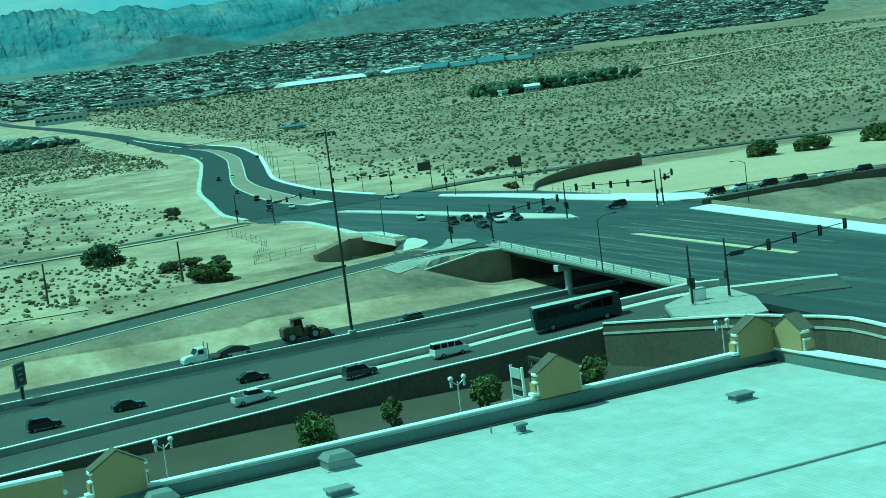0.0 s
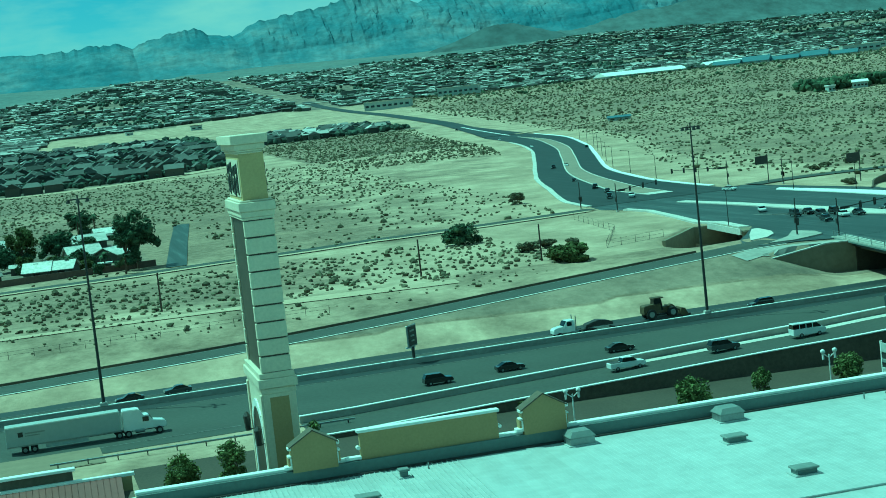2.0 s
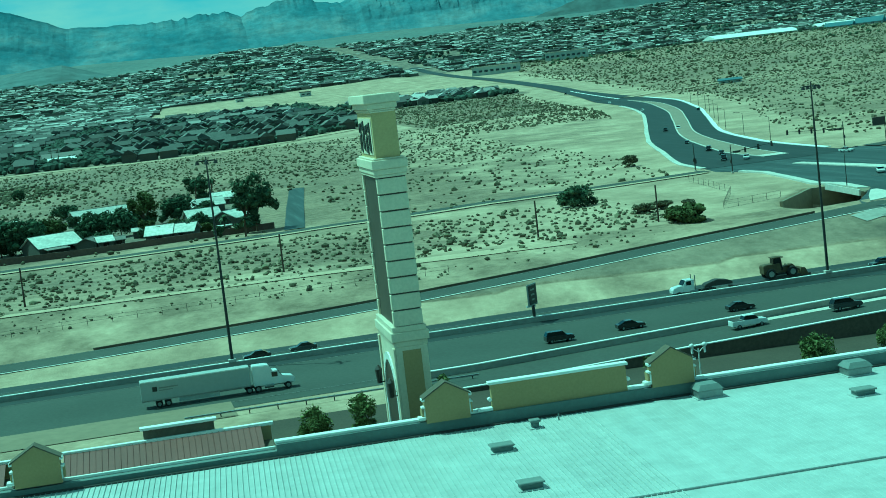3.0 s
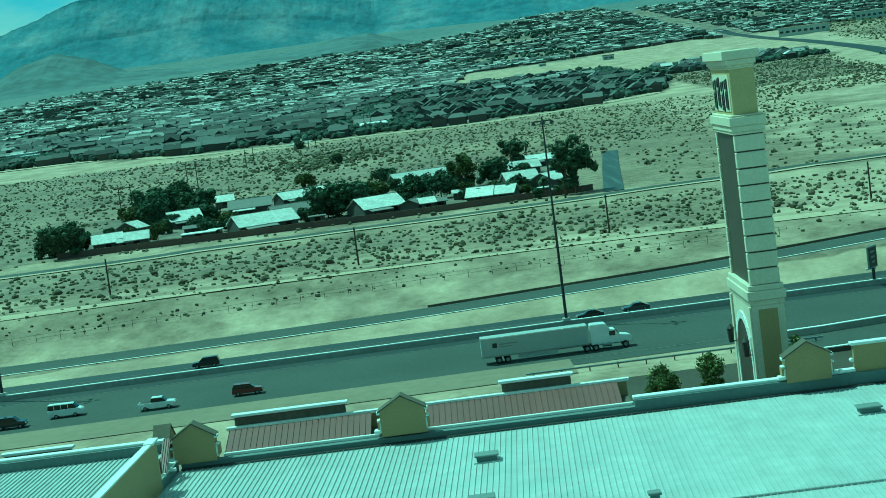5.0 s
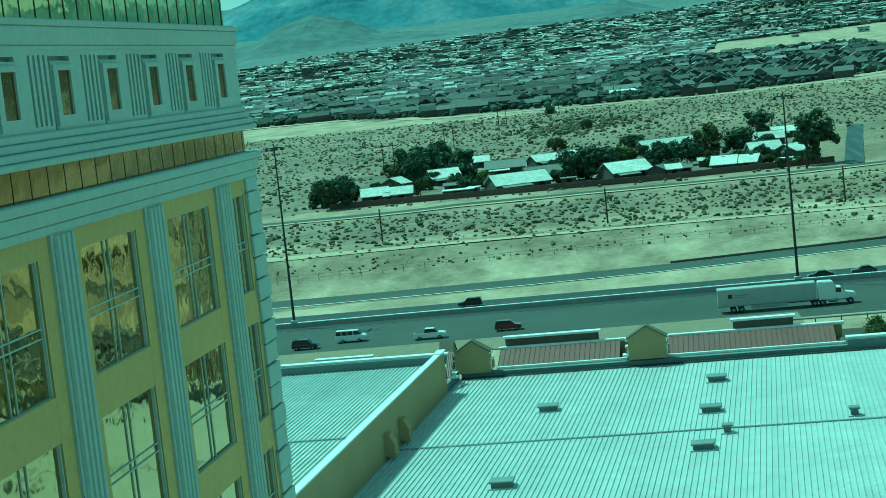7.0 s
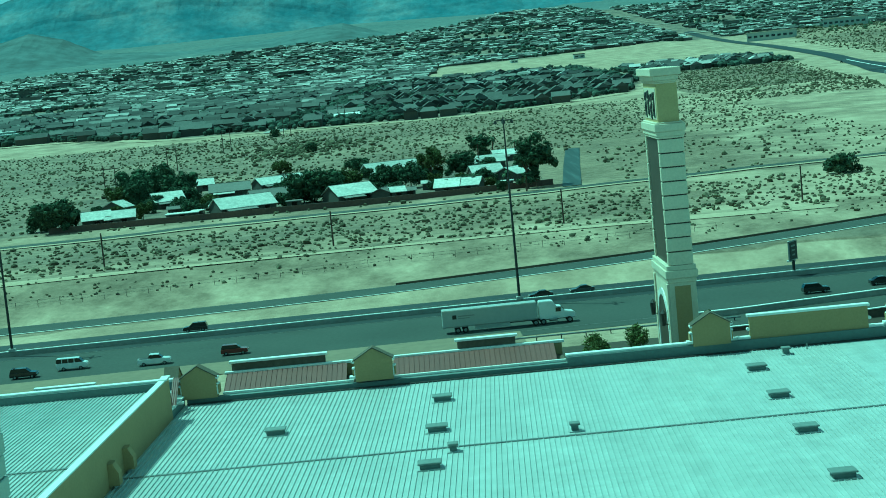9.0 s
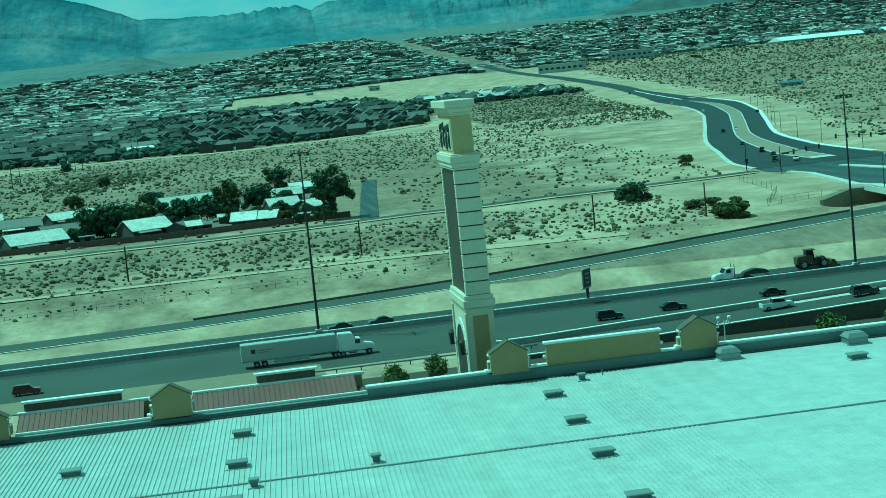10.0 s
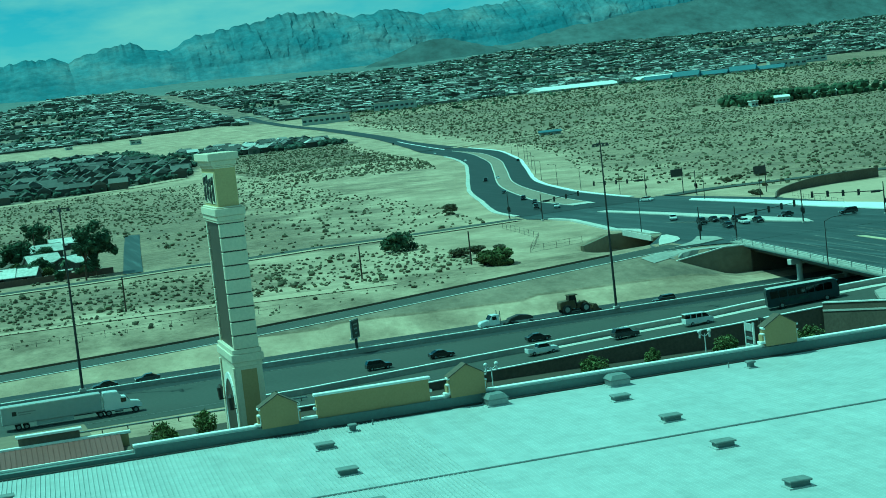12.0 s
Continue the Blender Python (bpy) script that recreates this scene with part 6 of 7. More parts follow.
def tree(x, y, h, r, seed, label, mat="leaf", z=None, tall=0.75, group=""):
    rng = np.random.default_rng(seed)
    t = thing("tree", (x, y, top_z(x, y) - 0.15 if z is None else z), label=label, category="tree", group=group)
    bm = bmesh.new()
    tube(bm, (0, 0, 0), (0.1, 0, h * 0.45), 0.05 * h ** 0.9 * 0.6, 0.03 * h * 0.5, 8)
    tips = []
    for k in range(6):
        a = k * 1.05 + rng.uniform(0, 0.6)
        tip = (math.cos(a) * r * 0.6, math.sin(a) * r * 0.6, h * rng.uniform(0.55, 0.85))
        tips.append(tip)
        tube(bm, (0.05, 0, h * (0.25 + 0.03 * k)), tip, 0.018 * h, 0.006 * h, 6)
    part("trunk", bm, "bark", t)
    cen, lf = [], []
    lobes = [(*tip, r * rng.uniform(0.26, 0.46)) for tip in tips] + [(rng.normal() * r * 0.2, rng.normal() * r * 0.2, h * 0.9, r * 0.32), (0, 0, h * 0.6, r * 0.55)]
    for _ in range(11):
        a, q = rng.uniform(0, 6.28), rng.uniform(0.35, 0.95)
        zz = h * rng.uniform(0.14, 0.9)
        lobes.append((math.cos(a) * r * q, math.sin(a) * r * q * 0.9, zz, r * rng.uniform(0.16, 0.36)))
    for lx, ly, lz, lr in lobes:
        m = 16
        d = rng.normal(size=(m, 3))
        d /= np.linalg.norm(d, axis=1)[:, None]
        p = np.array([lx, ly, lz]) + d * lr * rng.uniform(0.45, 1.05, (m, 1)) * np.array([1, 1, tall])
        cen.append(p)
        m2 = 190
        d = rng.normal(size=(m2, 3))
        d /= np.linalg.norm(d, axis=1)[:, None]
        lf.append(np.array([lx, ly, lz]) + d * lr * rng.uniform(0.7, 1.3, (m2, 1)) * np.array([1, 1, tall]))
    cen, lf = np.concatenate(cen), np.concatenate(lf)
    clumps("crown", cen, rng.uniform(0.07, 0.16, len(cen)) * r, rng, 0.8, 0.45, mat, t)
    leaves("foliage", lf, 0.05 * r + 0.08, rng, mat, t)
    return t


def palm(x, y, h, seed):
    rng = np.random.default_rng(seed)
    t = thing("palm_tree", (x, y, top_z(x, y) - 0.1), label="tall fan palm with a dark crown", category="tree", group="palms between the houses")
    part("trunk", tube(bmesh.new(), (0, 0, 0), (0.2, 0, h), 0.3, 0.2, 8), "bark", t)
    bm = bmesh.new()
    for k in range(26):
        a, up = rng.uniform(0, 6.28), rng.uniform(-0.7, 0.9)
        q = [Vector((0.2, 0, h))]
        for j in range(1, 4):
            q.append(Vector((0.2 + math.cos(a) * 0.75 * j, math.sin(a) * 0.75 * j, h + up * j * 0.6 - 0.12 * j * j)))
        side = Vector((-math.sin(a), math.cos(a), 0))
        prev = None
        for j, p in enumerate(q):
            w = (0.1, 0.35, 0.4, 0.05)[j]
            pair = (bm.verts.new(p - side * w), bm.verts.new(p + side * w))
            if prev:
                bm.faces.new((prev[0], prev[1], pair[1], pair[0]))
            prev = pair
    part("fronds", bm, "leaf", t)


# trees between the podium and the ramp
for k, (x, y, h, r) in enumerate([(84, 222, 5.6, 2.5), (93.4, 222, 6.0, 1.3), (105.6, 222, 5.8, 2.0), (119.5, 222, 5.3, 2.0), (20.2, 222, 5.8, 2.0), (26.1, 222, 6.9, 1.7), (35.0, 214, 9.3, 1.7), (61, 214, 7.8, 1.6)]):
    tree(x, y, h, r, 40 + k, "young green tree in the mulch beside the building", "leafc", 0.0, 1.3, "young trees by the podium")

# desert shrubs large enough to stand alone
tree(110.7, 438, 5.2, 4.6, 5, "large dark green desert bush", "leaf", None, 0.6)
tree(117.7, 370, 3.6, 4.6, 6, "broad olive-green desert bush", "leafb", None, 0.5)
tree(160, 553, 4.0, 2.6, 7, "dark dry desert bush", "scrub", None, 0.6)
for k, (x, y, h, r) in enumerate([(116, 398, 2.2, 2.4), (122, 402, 2.0, 2.2), (128, 400, 1.8, 1.8)]):
    tree(x, y, h, r, 60 + k, "reddish brown dry desert shrub", "scrub", None, 0.5)
for k, (x, y, h, r) in enumerate([(305, 440, 4.5, 5), (318, 434, 4.0, 5), (340, 430, 4.6, 6), (262, 540, 1.6, 1.8), (270, 548, 1.5, 2.0), (282, 552, 1.6, 2.2), (238, 470, 1.8, 2.2)]):
    tree(x, y, h, r, 70 + k, "brownish desert bush at the edge of graded sand", "leafb" if r > 4 else "scrub", None, 0.55)

# ---- houses beside the frontage road ----
def house(x, y, w, d, rz=0.0, roof="houseroof", flat=False, units=0, label="low house with a pale roof among trees", h=2.5):
    t = thing("house", (x, y, top_z(x, y) - 0.1), rz, label, "house", "houses by the frontage road")
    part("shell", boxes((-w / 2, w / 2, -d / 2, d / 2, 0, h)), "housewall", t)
    if flat:
        part("roof", boxes((-w / 2 - 0.4, w / 2 + 0.4, -d / 2 - 0.4, d / 2 + 0.4, h, h + 0.25), bevel=0.03), roof, t)
    else:
        rise = d * 0.23
        for s in (-1, 1):
            bm = bmesh.new()
            vs = [(-w / 2 - 0.5, s * (d / 2 + 0.6), h - 0.15), (w / 2 + 0.5, s * (d / 2 + 0.6), h - 0.15), (w / 2 + 0.5, 0, h + rise), (-w / 2 - 0.5, 0, h + rise)]
            lo = [bm.verts.new(p) for p in vs]
            hi = [bm.verts.new((p[0], p[1], p[2] + 0.18)) for p in vs]
            bm.faces.new(lo)
            bm.faces.new(hi)
            for i in range(4):
                bm.faces.new((lo[i], lo[(i + 1) % 4], hi[(i + 1) % 4], hi[i]))
            bmesh.ops.recalc_face_normals(bm, faces=bm.faces[:])
            part("roof_slope", bm, roof, t)
        for s in (-1, 1):
            bm = bmesh.new()
            a = [bm.verts.new(p) for p in ((s * w / 2, -d / 2, h), (s * w / 2, d / 2, h), (s * w / 2, 0, h + rise))]
            b = [bm.verts.new((v.co.x - s * 0.2, v.co.y, v.co.z)) for v in a]
            bm.faces.new(a)
            bm.faces.new(b[::-1])
            for i in range(3):
                bm.faces.new((a[i], a[(i + 1) % 3], b[(i + 1) % 3], b[i]))
            bmesh.ops.recalc_face_normals(bm, faces=bm.faces[:])
            part("gable_end", bm, "housewall", t)
        part("ridge_cap", boxes((-w / 2 - 0.5, w / 2 + 0.5, -0.14, 0.14, h + rise + 0.12, h + rise + 0.24), bevel=0.03), "greyroof", t)
    for k in range(max(1, int(w / 5))):
        xx = -w / 2 + (k + 0.5) * w / max(1, int(w / 5))
        part("window", boxes((xx - 0.8, xx + 0.8, -d / 2 - 0.06, -d / 2 + 0.02, 1.0, 2.1)), "carglass", t)
    if w >= 9 and not flat:
        # a lean-to porch on two posts
        bm = bmesh.new()
        f, g = -d / 2 - 0.62, -d / 2 - 3.2
        prism(bm, [(f, h - 0.2), (g, h - 0.55), (g, h - 0.68), (f, h - 0.33)], -w * 0.42, w * 0.12)
        bmesh.ops.transform(bm, matrix=Matrix(((0, 1, 0, 0), (1, 0, 0, 0), (0, 0, 1, 0), (0, 0, 0, 1))), verts=bm.verts[:])
        bmesh.ops.recalc_face_normals(bm, faces=bm.faces[:])
        part("porch_roof", bm, "greyroof" if roof == "houseroof" else "houseroof", t)
        for xx in (-w * 0.4, w * 0.1):
            part("porch_post", boxes((xx - 0.08, xx + 0.08, g + 0.1, g + 0.26, 0, h - 0.62)), "housewall", t)
    for k in range(units):
        part("roof_cooler", boxes((-w * 0.15 + 5 * k, -w * 0.15 + 5 * k + 1.3, -1.2, 0.1, h + 0.6, h + 2.1), bevel=0.04), "dark", t, "dark rooftop cooler")
    return t


HOUSES_WEST = [
    (-106, 502, 8.5, 10, "houseroof", 0, 14),
    (-97, 501, 6.5, 9, "houseroof", 0, 8),
    (-107, 543, 5.0, 9, "houseroof", 0, 60),
    (-78, 495, 9.5, 5, "houseroof", 0, 3),
    (-60, 500, 17.5, 13, "houseroof", 2, 24),
    (-92, 553, 10, 12, "houseroof", 1, 20),
    (-88, 619, 6.5, 9, "houseroof", 0, 10),
    (-73, 576, 14, 11, "greyroof", 0, 6),
    (-60, 592, 11, 10, "houseroof", 0, 28),
    (-55, 530, 12, 10, "greyroof", 0, 18),
]
HOUSES_EAST = [
    (-49, 598, 10, 10, "houseroof", 0, 24),
    (-27, 507, 13, 13, "houseroof", 0, 26),
    (-16, 500, 5.5, 6, "greyroof", 0, 70),
    (-12, 499, 4.2, 6, "houseroof", 0, 12),
    (-16, 595, 19, 15, "houseroof", 0, 16),
    (4, 498, 7.2, 10, "houseroof", 1, -8),
    (11, 497, 6.4, 9, "houseroof", 0, -14),
    (17, 541, 10, 11, "houseroof", 0, 10),
    (25, 526, 6.2, 9, "houseroof", 0, 50),
    (20, 592, 11, 10, "houseroof", 0, 8),
    (28, 626, 9.6, 8, "houseroof", 0, 4),
]
hr = random.Random(12)
for x, y, w, d, cover, coolers, turn in HOUSES_WEST + HOUSES_EAST:
    house(x, y, w, d, turn, cover, d <= 5, coolers, "low house with a grey shingle roof" if cover == "greyroof" else "low house with a sunlit white roof", 2.2 if d <= 5 else 2.5)
for x, y in ((-100, 497), (-74, 498), (-44, 498), (-8, 499), (22, 498), (-84, 516), (-70, 512), (-44, 540), (-38, 556), (-22, 530), (-2, 520), (8, 524), (30, 540)):
    house(x, y + hr.uniform(0, 3), hr.uniform(3, 4.5), hr.uniform(3, 4), hr.choice((0, 6, 84)), "houseroof" if hr.random() < 0.6 else "greyroof", hr.random() < 0.5, 0, "small shed with a pale roof behind the garden wall", 2.2)
tagged(wall_strip("garden_wall", [(-118, 489), (-80, 488), (-39, 487), (0, 489), (36, 494)], 0.3, 2.0, "blockwall", dz=-0.2), "long brown block garden wall before the houses", "wall", kind="structure")
TREES = [(31, 492, 16.7, 4.8), (28, 489, 14.5, 2.7), (20, 650, 9.5, 4.3), (-1, 554, 11.8, 4.3), (10, 568, 7.9, 5.0), (-15, 538, 7.9, 4.5), (-8, 534, 7.8, 4.8), (-42, 514, 9.4, 4.9), (-35, 514, 10.1, 5.4), (-29, 529, 7.8, 4.4), (-30, 648, 4.3, 3.6), (-110, 589, 11.3, 5.0), (-105, 595, 11.2, 5.3), (-106, 632, 10.7, 4.5), (-91, 579, 9.6, 5.3), (-110, 564, 7.6, 4.0), (-102, 556, 9.3, 4.7), (-85, 561, 5.9, 2.8), (-116, 489, 9.1, 5.3), (-123, 500, 6.8, 3.6), (-114, 502, 7.0, 2.9), (-63, 672, 5.2, 3.3), (20, 488, 3.4, 1.4), (-60, 808, 4.6, 2.4), (-96, 1005, 4.5, 2.6)]
for k, (x, y, h, r) in enumerate(TREES):
    tree(x, y, h, r * 1.22, 100 + k, "dense dark green shade tree between the houses", "leaf" if k % 3 else "leafb" if k % 2 else "leaf", None, 0.9, "shade trees between the houses")
for k in range(52):
    x, y = hr.uniform(-114, 34), hr.choice((506, 514, 524, 535, 548, 566, 585))
    tree(x, y + hr.uniform(-4, 4), hr.uniform(2.6, 5.4), hr.uniform(1.8, 3.6), 300 + k, "small dark green garden tree", "leaf" if k % 4 else "leafb", None, 0.85, "garden trees between the houses")
for k, (x, y, h) in enumerate([(18, 642, 8.7), (24, 644, 8.6), (32, 630, 7.0), (22, 496, 5.0), (12, 498, 4.9), (27, 480, 5.0)]):
    palm(x, y, h, 200 + k)

# ---- scrub ----
rng = np.random.default_rng(3)


def on_road(x, y):
    if abs(x - street_x(y)) < 36 and y > 330:
        return True
    if y < 345 + 26 and x < 160:
        return y < ramp_y(min(x, 156)) + 14
    if abs(y - (458 + 0.17 * x if x > 0 else 458 + 0.05 * x)) < 9 and y < 500:
        return True
    if -128 < x < 38 and 486 < y < 640:
        return True
    if 38 < x < 58 and 470 < y < 645:
        return True
    return False


def scatter(n, x0, x1, y0, y1, dens):
    out = []
    while len(out) < n:
        m = n * 2
        xs, ys = rng.uniform(x0, x1, m), rng.uniform(y0, y1, m)
        for x, y in zip(xs, ys):
            if not on_road(x, y) and noise.noise((x * 0.005, y * 0.022, 5)) * (0.9 if y > 460 else 0.4) + noise.noise((x * 0.05, y * 0.05, 9)) * 0.3 > rng.uniform(-0.8, 0.6) - dens(x, y):
                out.append((x, y))
                if len(out) >= n:
                    break
    return out


def scrub(name, n, x0, x1, y0, y1, rmin, rmax, dens=lambda x, y: 0.2):
    pts = scatter(n, x0, x1, y0, y1, dens)
    rad = rng.uniform(rmin, rmax, n) * np.where(rng.uniform(0, 1, n) < 0.08, 1.8, 1.0)
    cen = [(x, y, top_z(x, y) + 0.35 * r) for (x, y), r in zip(pts, rad)]
    ob = clumps(name, cen, rad, rng, 0.75, 0.4, "scrub")
    tagged(ob, "sparse dark olive desert scrub on pale sand", "scrub", kind="stuff")


scrub("desert_scrub", 2300, -150, 120, 368, 452, 0.24, 0.6)
scrub("desert_scrub", 450, -150, 110, 346, 372, 0.15, 0.45, lambda x, y: -0.2)
scrub("desert_scrub", 10000, -420, 170, 478, 1040, 0.3, 0.72)
scrub("desert_scrub", 16000, 250, 1100, 500, 1240, 0.32, 0.85, lambda x, y: 0.3)
scrub("desert_scrub", 7500, 370, 1500, 1240, 1950, 0.6, 1.3, lambda x, y: 0.3)
scrub("desert_scrub", 4500, 470, 1700, 1950, 2420, 0.8, 1.6, lambda x, y: 0.3)
scrub("desert_scrub", 2600, 172, 330, 900, 1420, 0.4, 0.9)
scrub("desert_scrub", 1600, -420, -150, 380, 480, 0.25, 0.6)

thick = [(-66 + rng.normal() * 20, 842 + rng.normal() * 38) for _ in range(330)]
tagged(clumps("scrub_thicket", [(x, y, top_z(x, y) + 0.5) for x, y in thick], rng.uniform(0.5, 1.7, 330), rng, 0.75, 0.4, "scrub"), "dense brownish scrub thicket behind the houses", "scrub", kind="stuff")

# ---- suburb ----
def suburb_mesh(w, d, h, hip):
    bm = bmesh.new()
    box(bm, -w / 2, w / 2, -d / 2, d / 2, 0, h)
    me = bpy.data.meshes.new("walls")
    bm.to_mesh(me)
    bm.free()
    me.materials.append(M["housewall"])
    bm = bmesh.new()
    e, rise = 0.5, d * 0.34
    b = [bm.verts.new(p) for p in ((-w / 2 - e, -d / 2 - e, h), (w / 2 + e, -d / 2 - e, h), (w / 2 + e, d / 2 + e, h), (-w / 2 - e, d / 2 + e, h))]
    cut = hip * d * 0.42
    r0, r1 = bm.verts.new((-w / 2 - e + cut, 0, h + rise)), bm.verts.new((w / 2 + e - cut, 0, h + rise))
    for f in ((b[0], b[1], r1, r0), (b[2], b[3], r0, r1), (b[1], b[2], r1), (b[3], b[0], r0), (b[3], b[2], b[1], b[0])):
        bm.faces.new(f)
    ro = bpy.data.meshes.new("roof")
    bm.to_mesh(ro)
    bm.free()
    ro.materials.append(M["tileroof"])
    return me, ro


SUB = [suburb_mesh(11, 8, 3.2, 0.0), suburb_mesh(12, 9, 5.2, 0.0), suburb_mesh(11, 8, 4.8, 0.8), suburb_mesh(13, 8.5, 5.0, 0.0)]
lots = []
for row in range(23):
    yy = 1058 + row * 30 + (row // 2) * 9
    for k in range(-85, 20):
        xx = k * 12.0 + (row % 2) * 5
        if yy < suburb_front(xx) or xx > 175 - row * 2 or abs(xx - lerp_at(yy, [1050, 1309, 1670, 2032], [-104, -82, -55, -25])) < 12 or rng.uniform() < 0.05:
            continue
        if (-395 < xx < -290 and 1275 < yy < 1400) or (-75 < xx < -30 and yy < 1230):
            continue
        facing = [90, 90, 90, 0] if xx > -70 else [0, 0, 90, 180]
        lots.append((xx + rng.uniform(-1.5, 1.5), yy + rng.uniform(-2, 2), rng.integers(0, 4), rng.choice(facing) + rng.uniform(-6, 6)))
lots.sort(key=lambda q: (q[0] + 20) ** 2 + (q[1] - 950) ** 2)
for x, y, kind, r in lots[:290]:
    t = thing("suburb_house", (x, y, top_z(x, y) - 0.3), float(r), "tract house with a brown tile hip roof", "house", "tract houses of the suburb")
    for nm, me in zip(("shell", "roof"), SUB[kind]):
        ob = new(nm, me)
        ob.parent = t


def city_block(name, items, roof_mat="cityroof", label="", pitched=True):
    """Far buildings in one mesh: box walls and low roofs."""
    V, F, K = [], [], []
    for x, y, w, d, h, a in items:
        c, s = math.cos(a), math.sin(a)
        z = top_z(x, y) - 1.0
        P = [(-w / 2, -d / 2), (w / 2, -d / 2), (w / 2, d / 2), (-w / 2, d / 2)]
        b = len(V)
        for zz in (z, z + h + 1.0):
            V.extend((x + px * c - py * s, y + px * s + py * c, zz) for px, py in P)
        F.extend([(b, b + 1, b + 5, b + 4), (b + 1, b + 2, b + 6, b + 5), (b + 2, b + 3, b + 7, b + 6), (b + 3, b, b + 4, b + 7)])
        K.extend([1] * 4)
        b = len(V)
        e = 1.06
        V.extend((x + px * e * c - py * e * s, y + px * e * s + py * e * c, z + h + 1.0) for px, py in P)
        if pitched and h < 7:
            for px in (-w * 0.5, w * 0.5):
                V.append((x + px * c, y + px * s, z + h + 1.0 + d * 0.26))
            F.extend([(b, b + 1, b + 5, b + 4), (b + 2, b + 3, b + 4, b + 5), (b + 1, b + 2, b + 5), (b + 3, b, b + 4)])
            K.extend([0] * 4)
        else:
            F.append((b, b + 1, b + 2, b + 3))
            K.append(0)
    me = bpy.data.meshes.new(name)
    me.from_pydata(V, [], F)
    me.materials.append(M[roof_mat])
    me.materials.append(M["citywall"])
    me.polygons.foreach_set("material_index", K)
    return tagged(new(name, me), label, "houses", kind="stuff")


city_block("suburb_rows", [(x, y, 11 + (k % 2), 8.5, 3.2 if k == 0 else 5.0, math.radians(r)) for x, y, k, r in lots[290:]], "suburbroof", "rows of far tract houses with tile roofs")


def free_city(x, y):
    if any(abs(y - lerp_at(x, [p[0] for p in pts], [p[1] for p in pts])) < 13 for pts in AVENUES):
        return False
    if 1430 < y < 1630 and 185 < x < 322:
        return True
    if y < city_front(x) or abs(x - street_x(y)) < 26:
        return False
    return y < city_back(x) and x > -0.42 * y - 150 and x < 0.78 * y + 150


AVENUES = [[(-900, 2420), (-300, 2560), (300, 2640), (900, 2760), (1700, 2950)], [(-800, 2860), (0, 3000), (800, 3160), (1900, 3420)], [(-700, 3250), (0, 3420), (900, 3600), (2000, 3850)], [(-560, 2080), (-300, 2150), (-60, 2260)]]
for pts in AVENUES:
    tagged(ribbon("avenue", pts, 7, "barrier", 1.2, step=30), "pale concrete avenue between the far houses", "road", kind="structure")
items = [(rng.uniform(190, 318), 1440 + 28 * (k % 7) + rng.uniform(-3, 3), rng.uniform(9, 13), 10, 4.6, rng.choice([0, 1.57])) for k in range(60)]
while len(items) < 22000:
    y = 1860 + (4400 - 1860) * rng.uniform()
    x = rng.uniform(-0.42 * y, 0.78 * y)
    y = round(y / 34) * 34 + rng.uniform(-5, 5)
    if free_city(x, y) and noise.noise((x * 0.0035, y * 0.0035, 1)) > -0.42:
        if rng.uniform() < 0.012 and y > 2350:
            items.append((x, y, rng.uniform(16, 34), rng.uniform(12, 20), rng.uniform(7.1, 8.5), rng.choice([0, 0.05])))
        else:
            items.append((x, y, rng.uniform(8, 18), rng.uniform(5, 7), rng.choice([2.4, 2.8, 4.2]), rng.choice([0, 0.05, 0.12, 0.6])))
city_block("city_houses", items, "cityroof", "far city of low houses reaching to the foothills")
cen, rad = [], []
while len(cen) < 14000:
    y = 1050 + (4350 - 1050) * rng.uniform()
    x = rng.uniform(-0.42 * y, 0.78 * y)
    ok = free_city(x, y) or (1060 < y < 1860 and -0.42 * y < x < 170 and y > suburb_front(x))
    if ok and noise.noise((x * 0.006, y * 0.006, 4)) > rng.uniform(-0.6, 0.3):
        r = rng.uniform(1.4, 3.6) * (1 + (y - 1000) / 5000)
        cen.append((x, y, top_z(x, y) + r * 0.7))
        rad.append(r)
for k in range(900):
    cen.append((rng.uniform(186, 324), rng.uniform(1430, 1640), 0))
    cen[-1] = (cen[-1][0], cen[-1][1], top_z(*cen[-1][:2]) + 2)
    rad.append(rng.uniform(1.5, 3.2))
while len(cen) < 28000:
    x, y = rng.uniform(-620, 172), rng.uniform(1060, 1860)
    if y > suburb_front(x) and noise.noise((x * 0.02, y * 0.02, 4)) > rng.uniform(-0.6, 0.4):
        cen.append((x, y, top_z(x, y) + 2.0))
        rad.append(rng.uniform(1.2, 2.8))
tagged(clumps("city_trees", cen, rad, rng, 0.9, 0.3, "farleaf"), "dark green trees between the far houses", "trees", kind="stuff")


cen = [(rng.uniform(520, 1650), rng.uniform(1990, 2400)) for _ in range(420)]
cen = [p for p in cen if noise.noise((p[0] * 0.006, p[1] * 0.02, 2)) > 0.0]
tagged(clumps("edge_trees", [(x, y, top_z(x, y) + 1.6) for x, y in cen], rng.uniform(1.2, 3.4, len(cen)), rng, 0.8, 0.35, "leaf"), "scattered dark trees at the edge of the far town", "trees", kind="stuff")


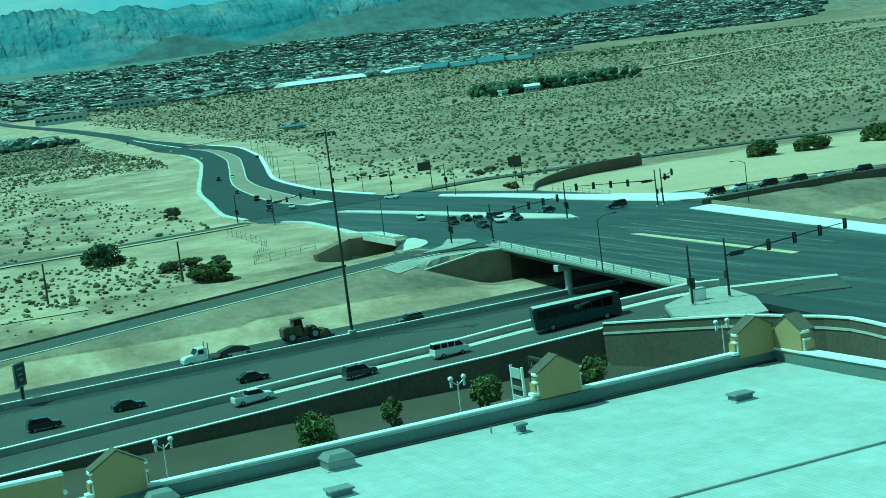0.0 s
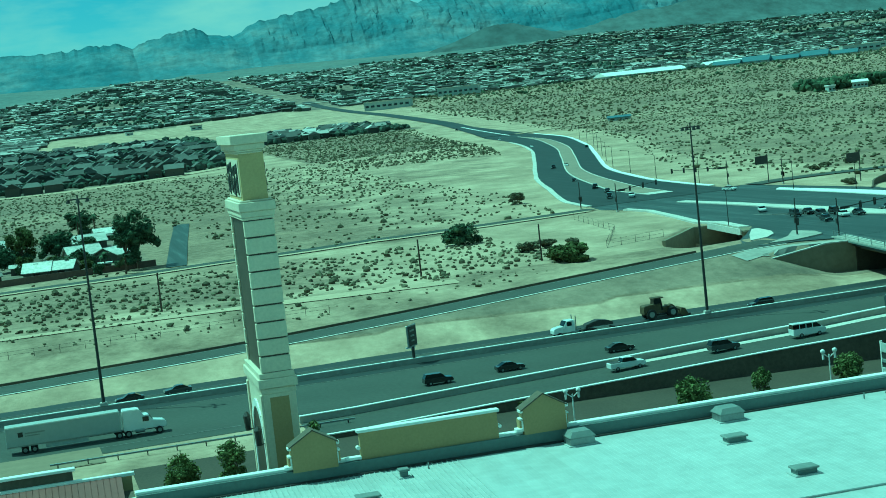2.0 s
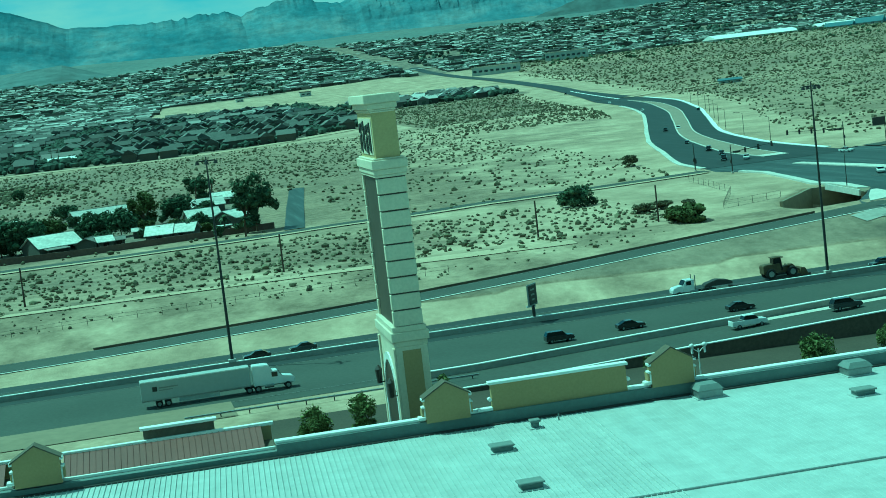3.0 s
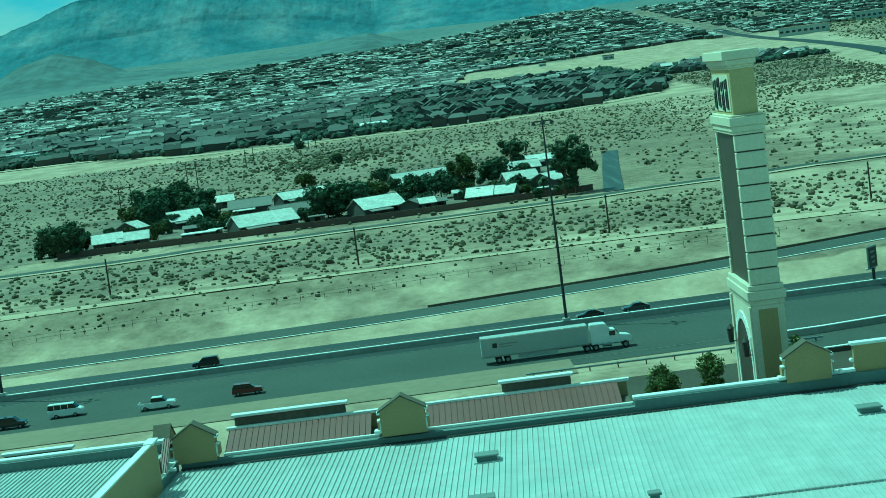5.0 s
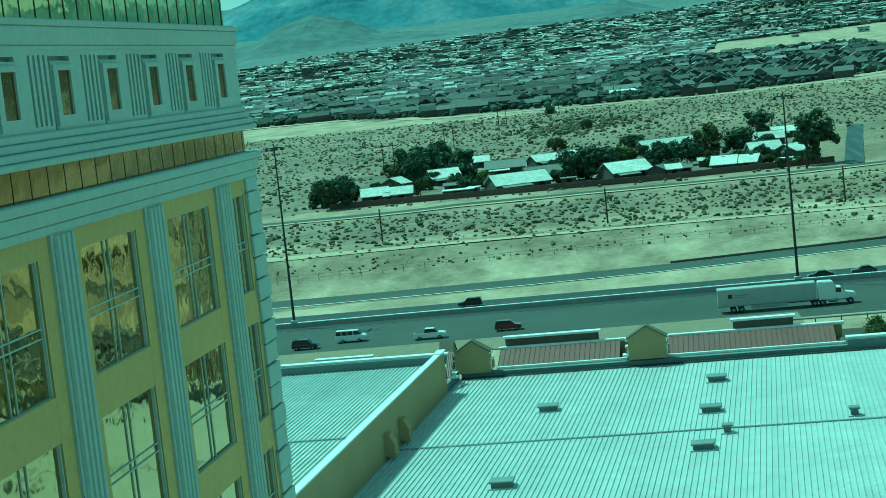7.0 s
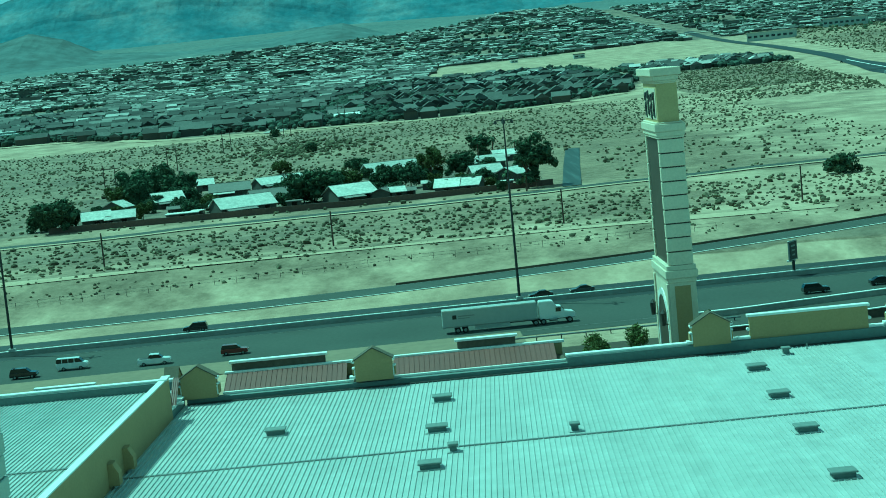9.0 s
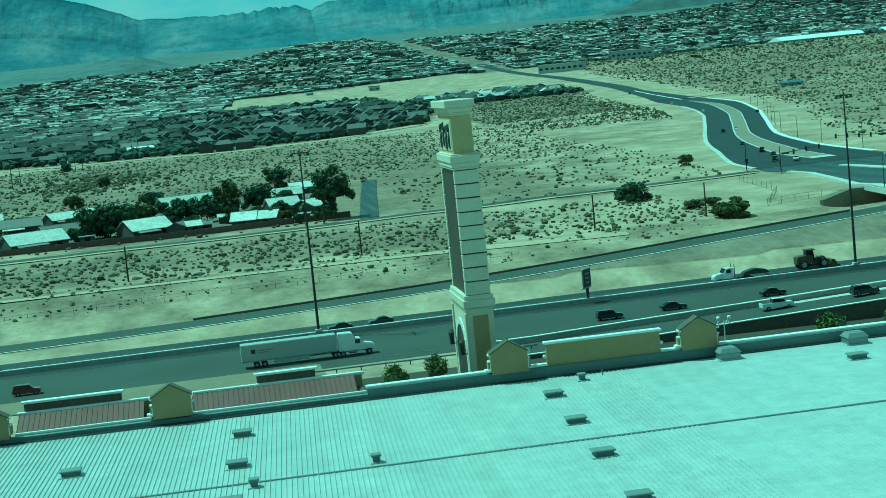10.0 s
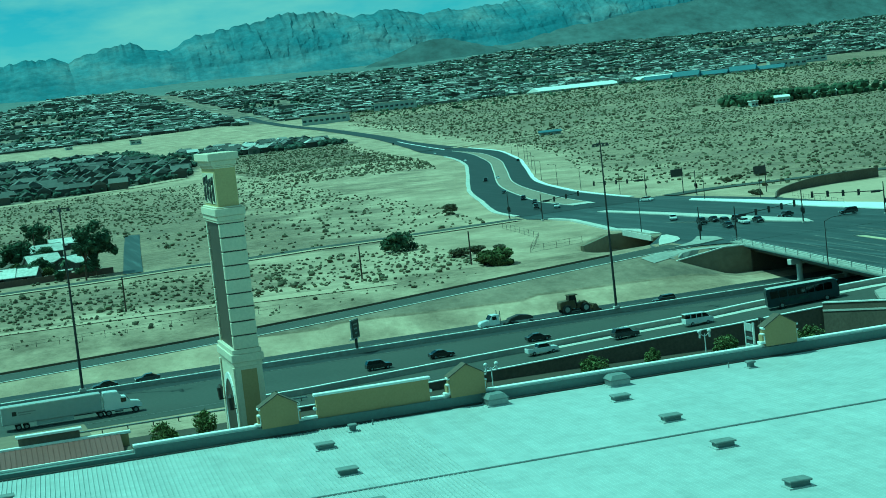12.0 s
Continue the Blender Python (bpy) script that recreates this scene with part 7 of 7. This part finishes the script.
# larger far buildings
def far_hall(x, y, w, d, h, roof, label, rz=0.0, bays=6, rise=0.0):
    t = thing("building", (x, y, top_z(x, y) - 0.6), rz, label, "building")
    part("shell", boxes((-w / 2, w / 2, -d / 2, d / 2, 0, h)), "stone", t)
    if rise:
        bm = bmesh.new()
        prism(bm, [(-d / 2 - 0.8, h - 0.3), (d / 2 + 0.8, h - 0.3), (d / 2 + 0.8, h + 0.2), (0, h + rise), (-d / 2 - 0.8, h + 0.2)], -w / 2 - 0.8, w / 2 + 0.8)
        bmesh.ops.rotate(bm, verts=bm.verts[:], cent=(0, 0, 0), matrix=Matrix.Rotation(radians(90), 3, "Z"))
    else:
        bm = boxes((-w / 2 - 0.6, w / 2 + 0.6, -d / 2 - 0.6, d / 2 + 0.6, h, h + 0.8), bevel=0.1)
    part("roof", bm, roof, t)
    for k in range(bays):
        xx = -w / 2 + (k + 0.5) * w / bays
        part("window", boxes((xx - w / bays * 0.3, xx + w / bays * 0.3, -d / 2 - 0.15, -d / 2 + 0.1, h * 0.4, h * 0.65)), "carglass", t)
    return t


far_hall(452, 2110, 60, 30, 11, "white", "pale two-storey office building at the desert edge", -20, 8)
far_hall(603, 2320, 60, 32, 12, "white", "pale two-storey office building at the desert edge", -20, 8)
far_hall(925, 2425, 150, 40, 2.6, "cap", "long low building with a white roof", 12, 10, 6)
far_hall(1075, 2450, 70, 30, 3, "cap", "low building with a white roof", 0, 6, 6)
for k in range(5):
    far_hall(1060 + 44 * k, 2400 - 12 * k, 42, 34, 2.5 + (k % 2), "blueroof", "low building with a pitched blue metal roof", -34, 4, 6 + 2 * (k % 2))
far_hall(1300, 2420, 60, 40, 12, "white", "white public building with tall windows", -20, 6)
far_hall(1400, 2530, 60, 30, 9, "cap", "low far building with a white roof", -20, 5)
for x, y, w, d, h in ((-366, 1388, 24, 14, 5.5), (-352, 1362, 14, 12, 4.5), (-382, 1340, 16, 10, 4), (-368, 1300, 12, 9, 3.5)):
    far_hall(x, y, w, d, h, "cap", "pale flat-roofed building among dark trees", 8, 3)
far_hall(-60, 1192, 26, 16, 3.2, "greyroof", "wide building with a low grey roof at the suburb's edge", 10, 4, 3.5)
far_hall(-58, 1160, 18, 9, 2.8, "cap", "low building with a pale roof at the suburb's edge", 10, 3, 2)
far_hall(420, 1160, 16, 8, 2.6, "blueroof", "small shed with a blue roof", -15, 3, 1.6)
far_hall(664, 1250, 12, 9, 5.4, "cap", "white house among dark trees", -20, 4, 2)
far_hall(715, 1272, 24, 10, 5.0, "cap", "white house among dark trees", -20, 4, 2)
far_hall(630, 1236, 6, 6, 5, "cap", "small white house beside a grove", 0, 2)
far_hall(200, 2104, 14, 9, 6, "dark", "small dark shed on the pale field", 0, 2)
far_hall(120, 2180, 9, 7, 4, "cap", "small white shed on the pale field", 10, 2)
g_r = np.random.default_rng(8)
cen = [(g_r.choice([640, 655, 672, 690, 712, 735, 760]) + g_r.normal() * 8, 1262 + g_r.uniform(-10, 44), 0) for _ in range(520)]
cen = [(x, y, top_z(x, y) + g_r.uniform(1.0, 8.5)) for x, y, _ in cen]
tagged(clumps("grove", cen, g_r.uniform(1.6, 3.8, 520), g_r, 0.9, 0.35, "leaf"), "dark grove round white desert houses", "trees", kind="stuff")

# ---- mountains ----
def ridge(name, y, xs, hs, depth, rough, base, mat="rock", label="", cliff=0.0):
    """A range: smooth fans below, broken cliffs with buttresses and gullies above."""
    n, rows = int((xs[-1] - xs[0]) / 9), 34
    V = []
    for i in range(n + 1):
        x = xs[0] + (xs[-1] - xs[0]) * i / n
        b = base(x)
        mean = lerp_at(x, xs, hs)
        crest = rough * noise.fractal((x * 0.006, 2.2, y * 0.01), 0.8, 2.0, 6) + rough * 0.35 * noise.fractal((x * 0.05, 5.2, 1.0), 0.9, 2.0, 4)
        calm = min(1.0, max(0.3, (x + 250) / 600))
        crest *= calm
        foot = 0.60 + 0.07 * noise.noise((x * 0.005, 9.1, 0)) if cliff else 0.6
        for k in range(rows + 1):
            t = k / rows
            s = min(1.0, t / 0.5)
            lift = foot * s ** 1.6 if t < 0.5 else foot + (1 - foot) * ((t - 0.5) / 0.5) ** (0.8 if cliff else 1.0)
            back = depth * 0.28 + depth * 1.44 * (0.5 - t) if t < 0.5 else depth * 0.28 * (1 - (t - 0.5) / 0.5) ** (1.3 if cliff else 1.0)
            z = b + (mean - b) * lift + crest * max(0.0, (t - 0.62) / 0.38) ** 1.5
            big = noise.ridged_multi_fractal((x * 0.0065 + 0.4 * t, t * 1.1, 7.7), 0.8, 2.1, 4, 0.9, 2.0)
            small = noise.fractal((x * 0.03, z * 0.016, 3.3), 0.7, 2.1, 5)
            k2 = math.sin(math.pi * min(1.0, max(0.0, (t - 0.36) / 0.67)))
            amp = 0.7 * min(1.0, max(0.4, (x - 150) / 650))
            V.append((x + amp * cliff * 8 * small * k2, y - back - amp * cliff * (24 * big + 7 * small) * k2, z + amp * 5 * cliff * small * k2))
    m = rows + 1
    F = [(i * m + k, (i + 1) * m + k, (i + 1) * m + k + 1, i * m + k + 1) for i in range(n) for k in range(rows)]
    me = bpy.data.meshes.new(name)
    me.from_pydata(V, [], F)
    me.materials.append(M[mat])
    if not cliff:
        me.shade_smooth()
    return tagged(new(name, me), label, "mountain", kind="structure")


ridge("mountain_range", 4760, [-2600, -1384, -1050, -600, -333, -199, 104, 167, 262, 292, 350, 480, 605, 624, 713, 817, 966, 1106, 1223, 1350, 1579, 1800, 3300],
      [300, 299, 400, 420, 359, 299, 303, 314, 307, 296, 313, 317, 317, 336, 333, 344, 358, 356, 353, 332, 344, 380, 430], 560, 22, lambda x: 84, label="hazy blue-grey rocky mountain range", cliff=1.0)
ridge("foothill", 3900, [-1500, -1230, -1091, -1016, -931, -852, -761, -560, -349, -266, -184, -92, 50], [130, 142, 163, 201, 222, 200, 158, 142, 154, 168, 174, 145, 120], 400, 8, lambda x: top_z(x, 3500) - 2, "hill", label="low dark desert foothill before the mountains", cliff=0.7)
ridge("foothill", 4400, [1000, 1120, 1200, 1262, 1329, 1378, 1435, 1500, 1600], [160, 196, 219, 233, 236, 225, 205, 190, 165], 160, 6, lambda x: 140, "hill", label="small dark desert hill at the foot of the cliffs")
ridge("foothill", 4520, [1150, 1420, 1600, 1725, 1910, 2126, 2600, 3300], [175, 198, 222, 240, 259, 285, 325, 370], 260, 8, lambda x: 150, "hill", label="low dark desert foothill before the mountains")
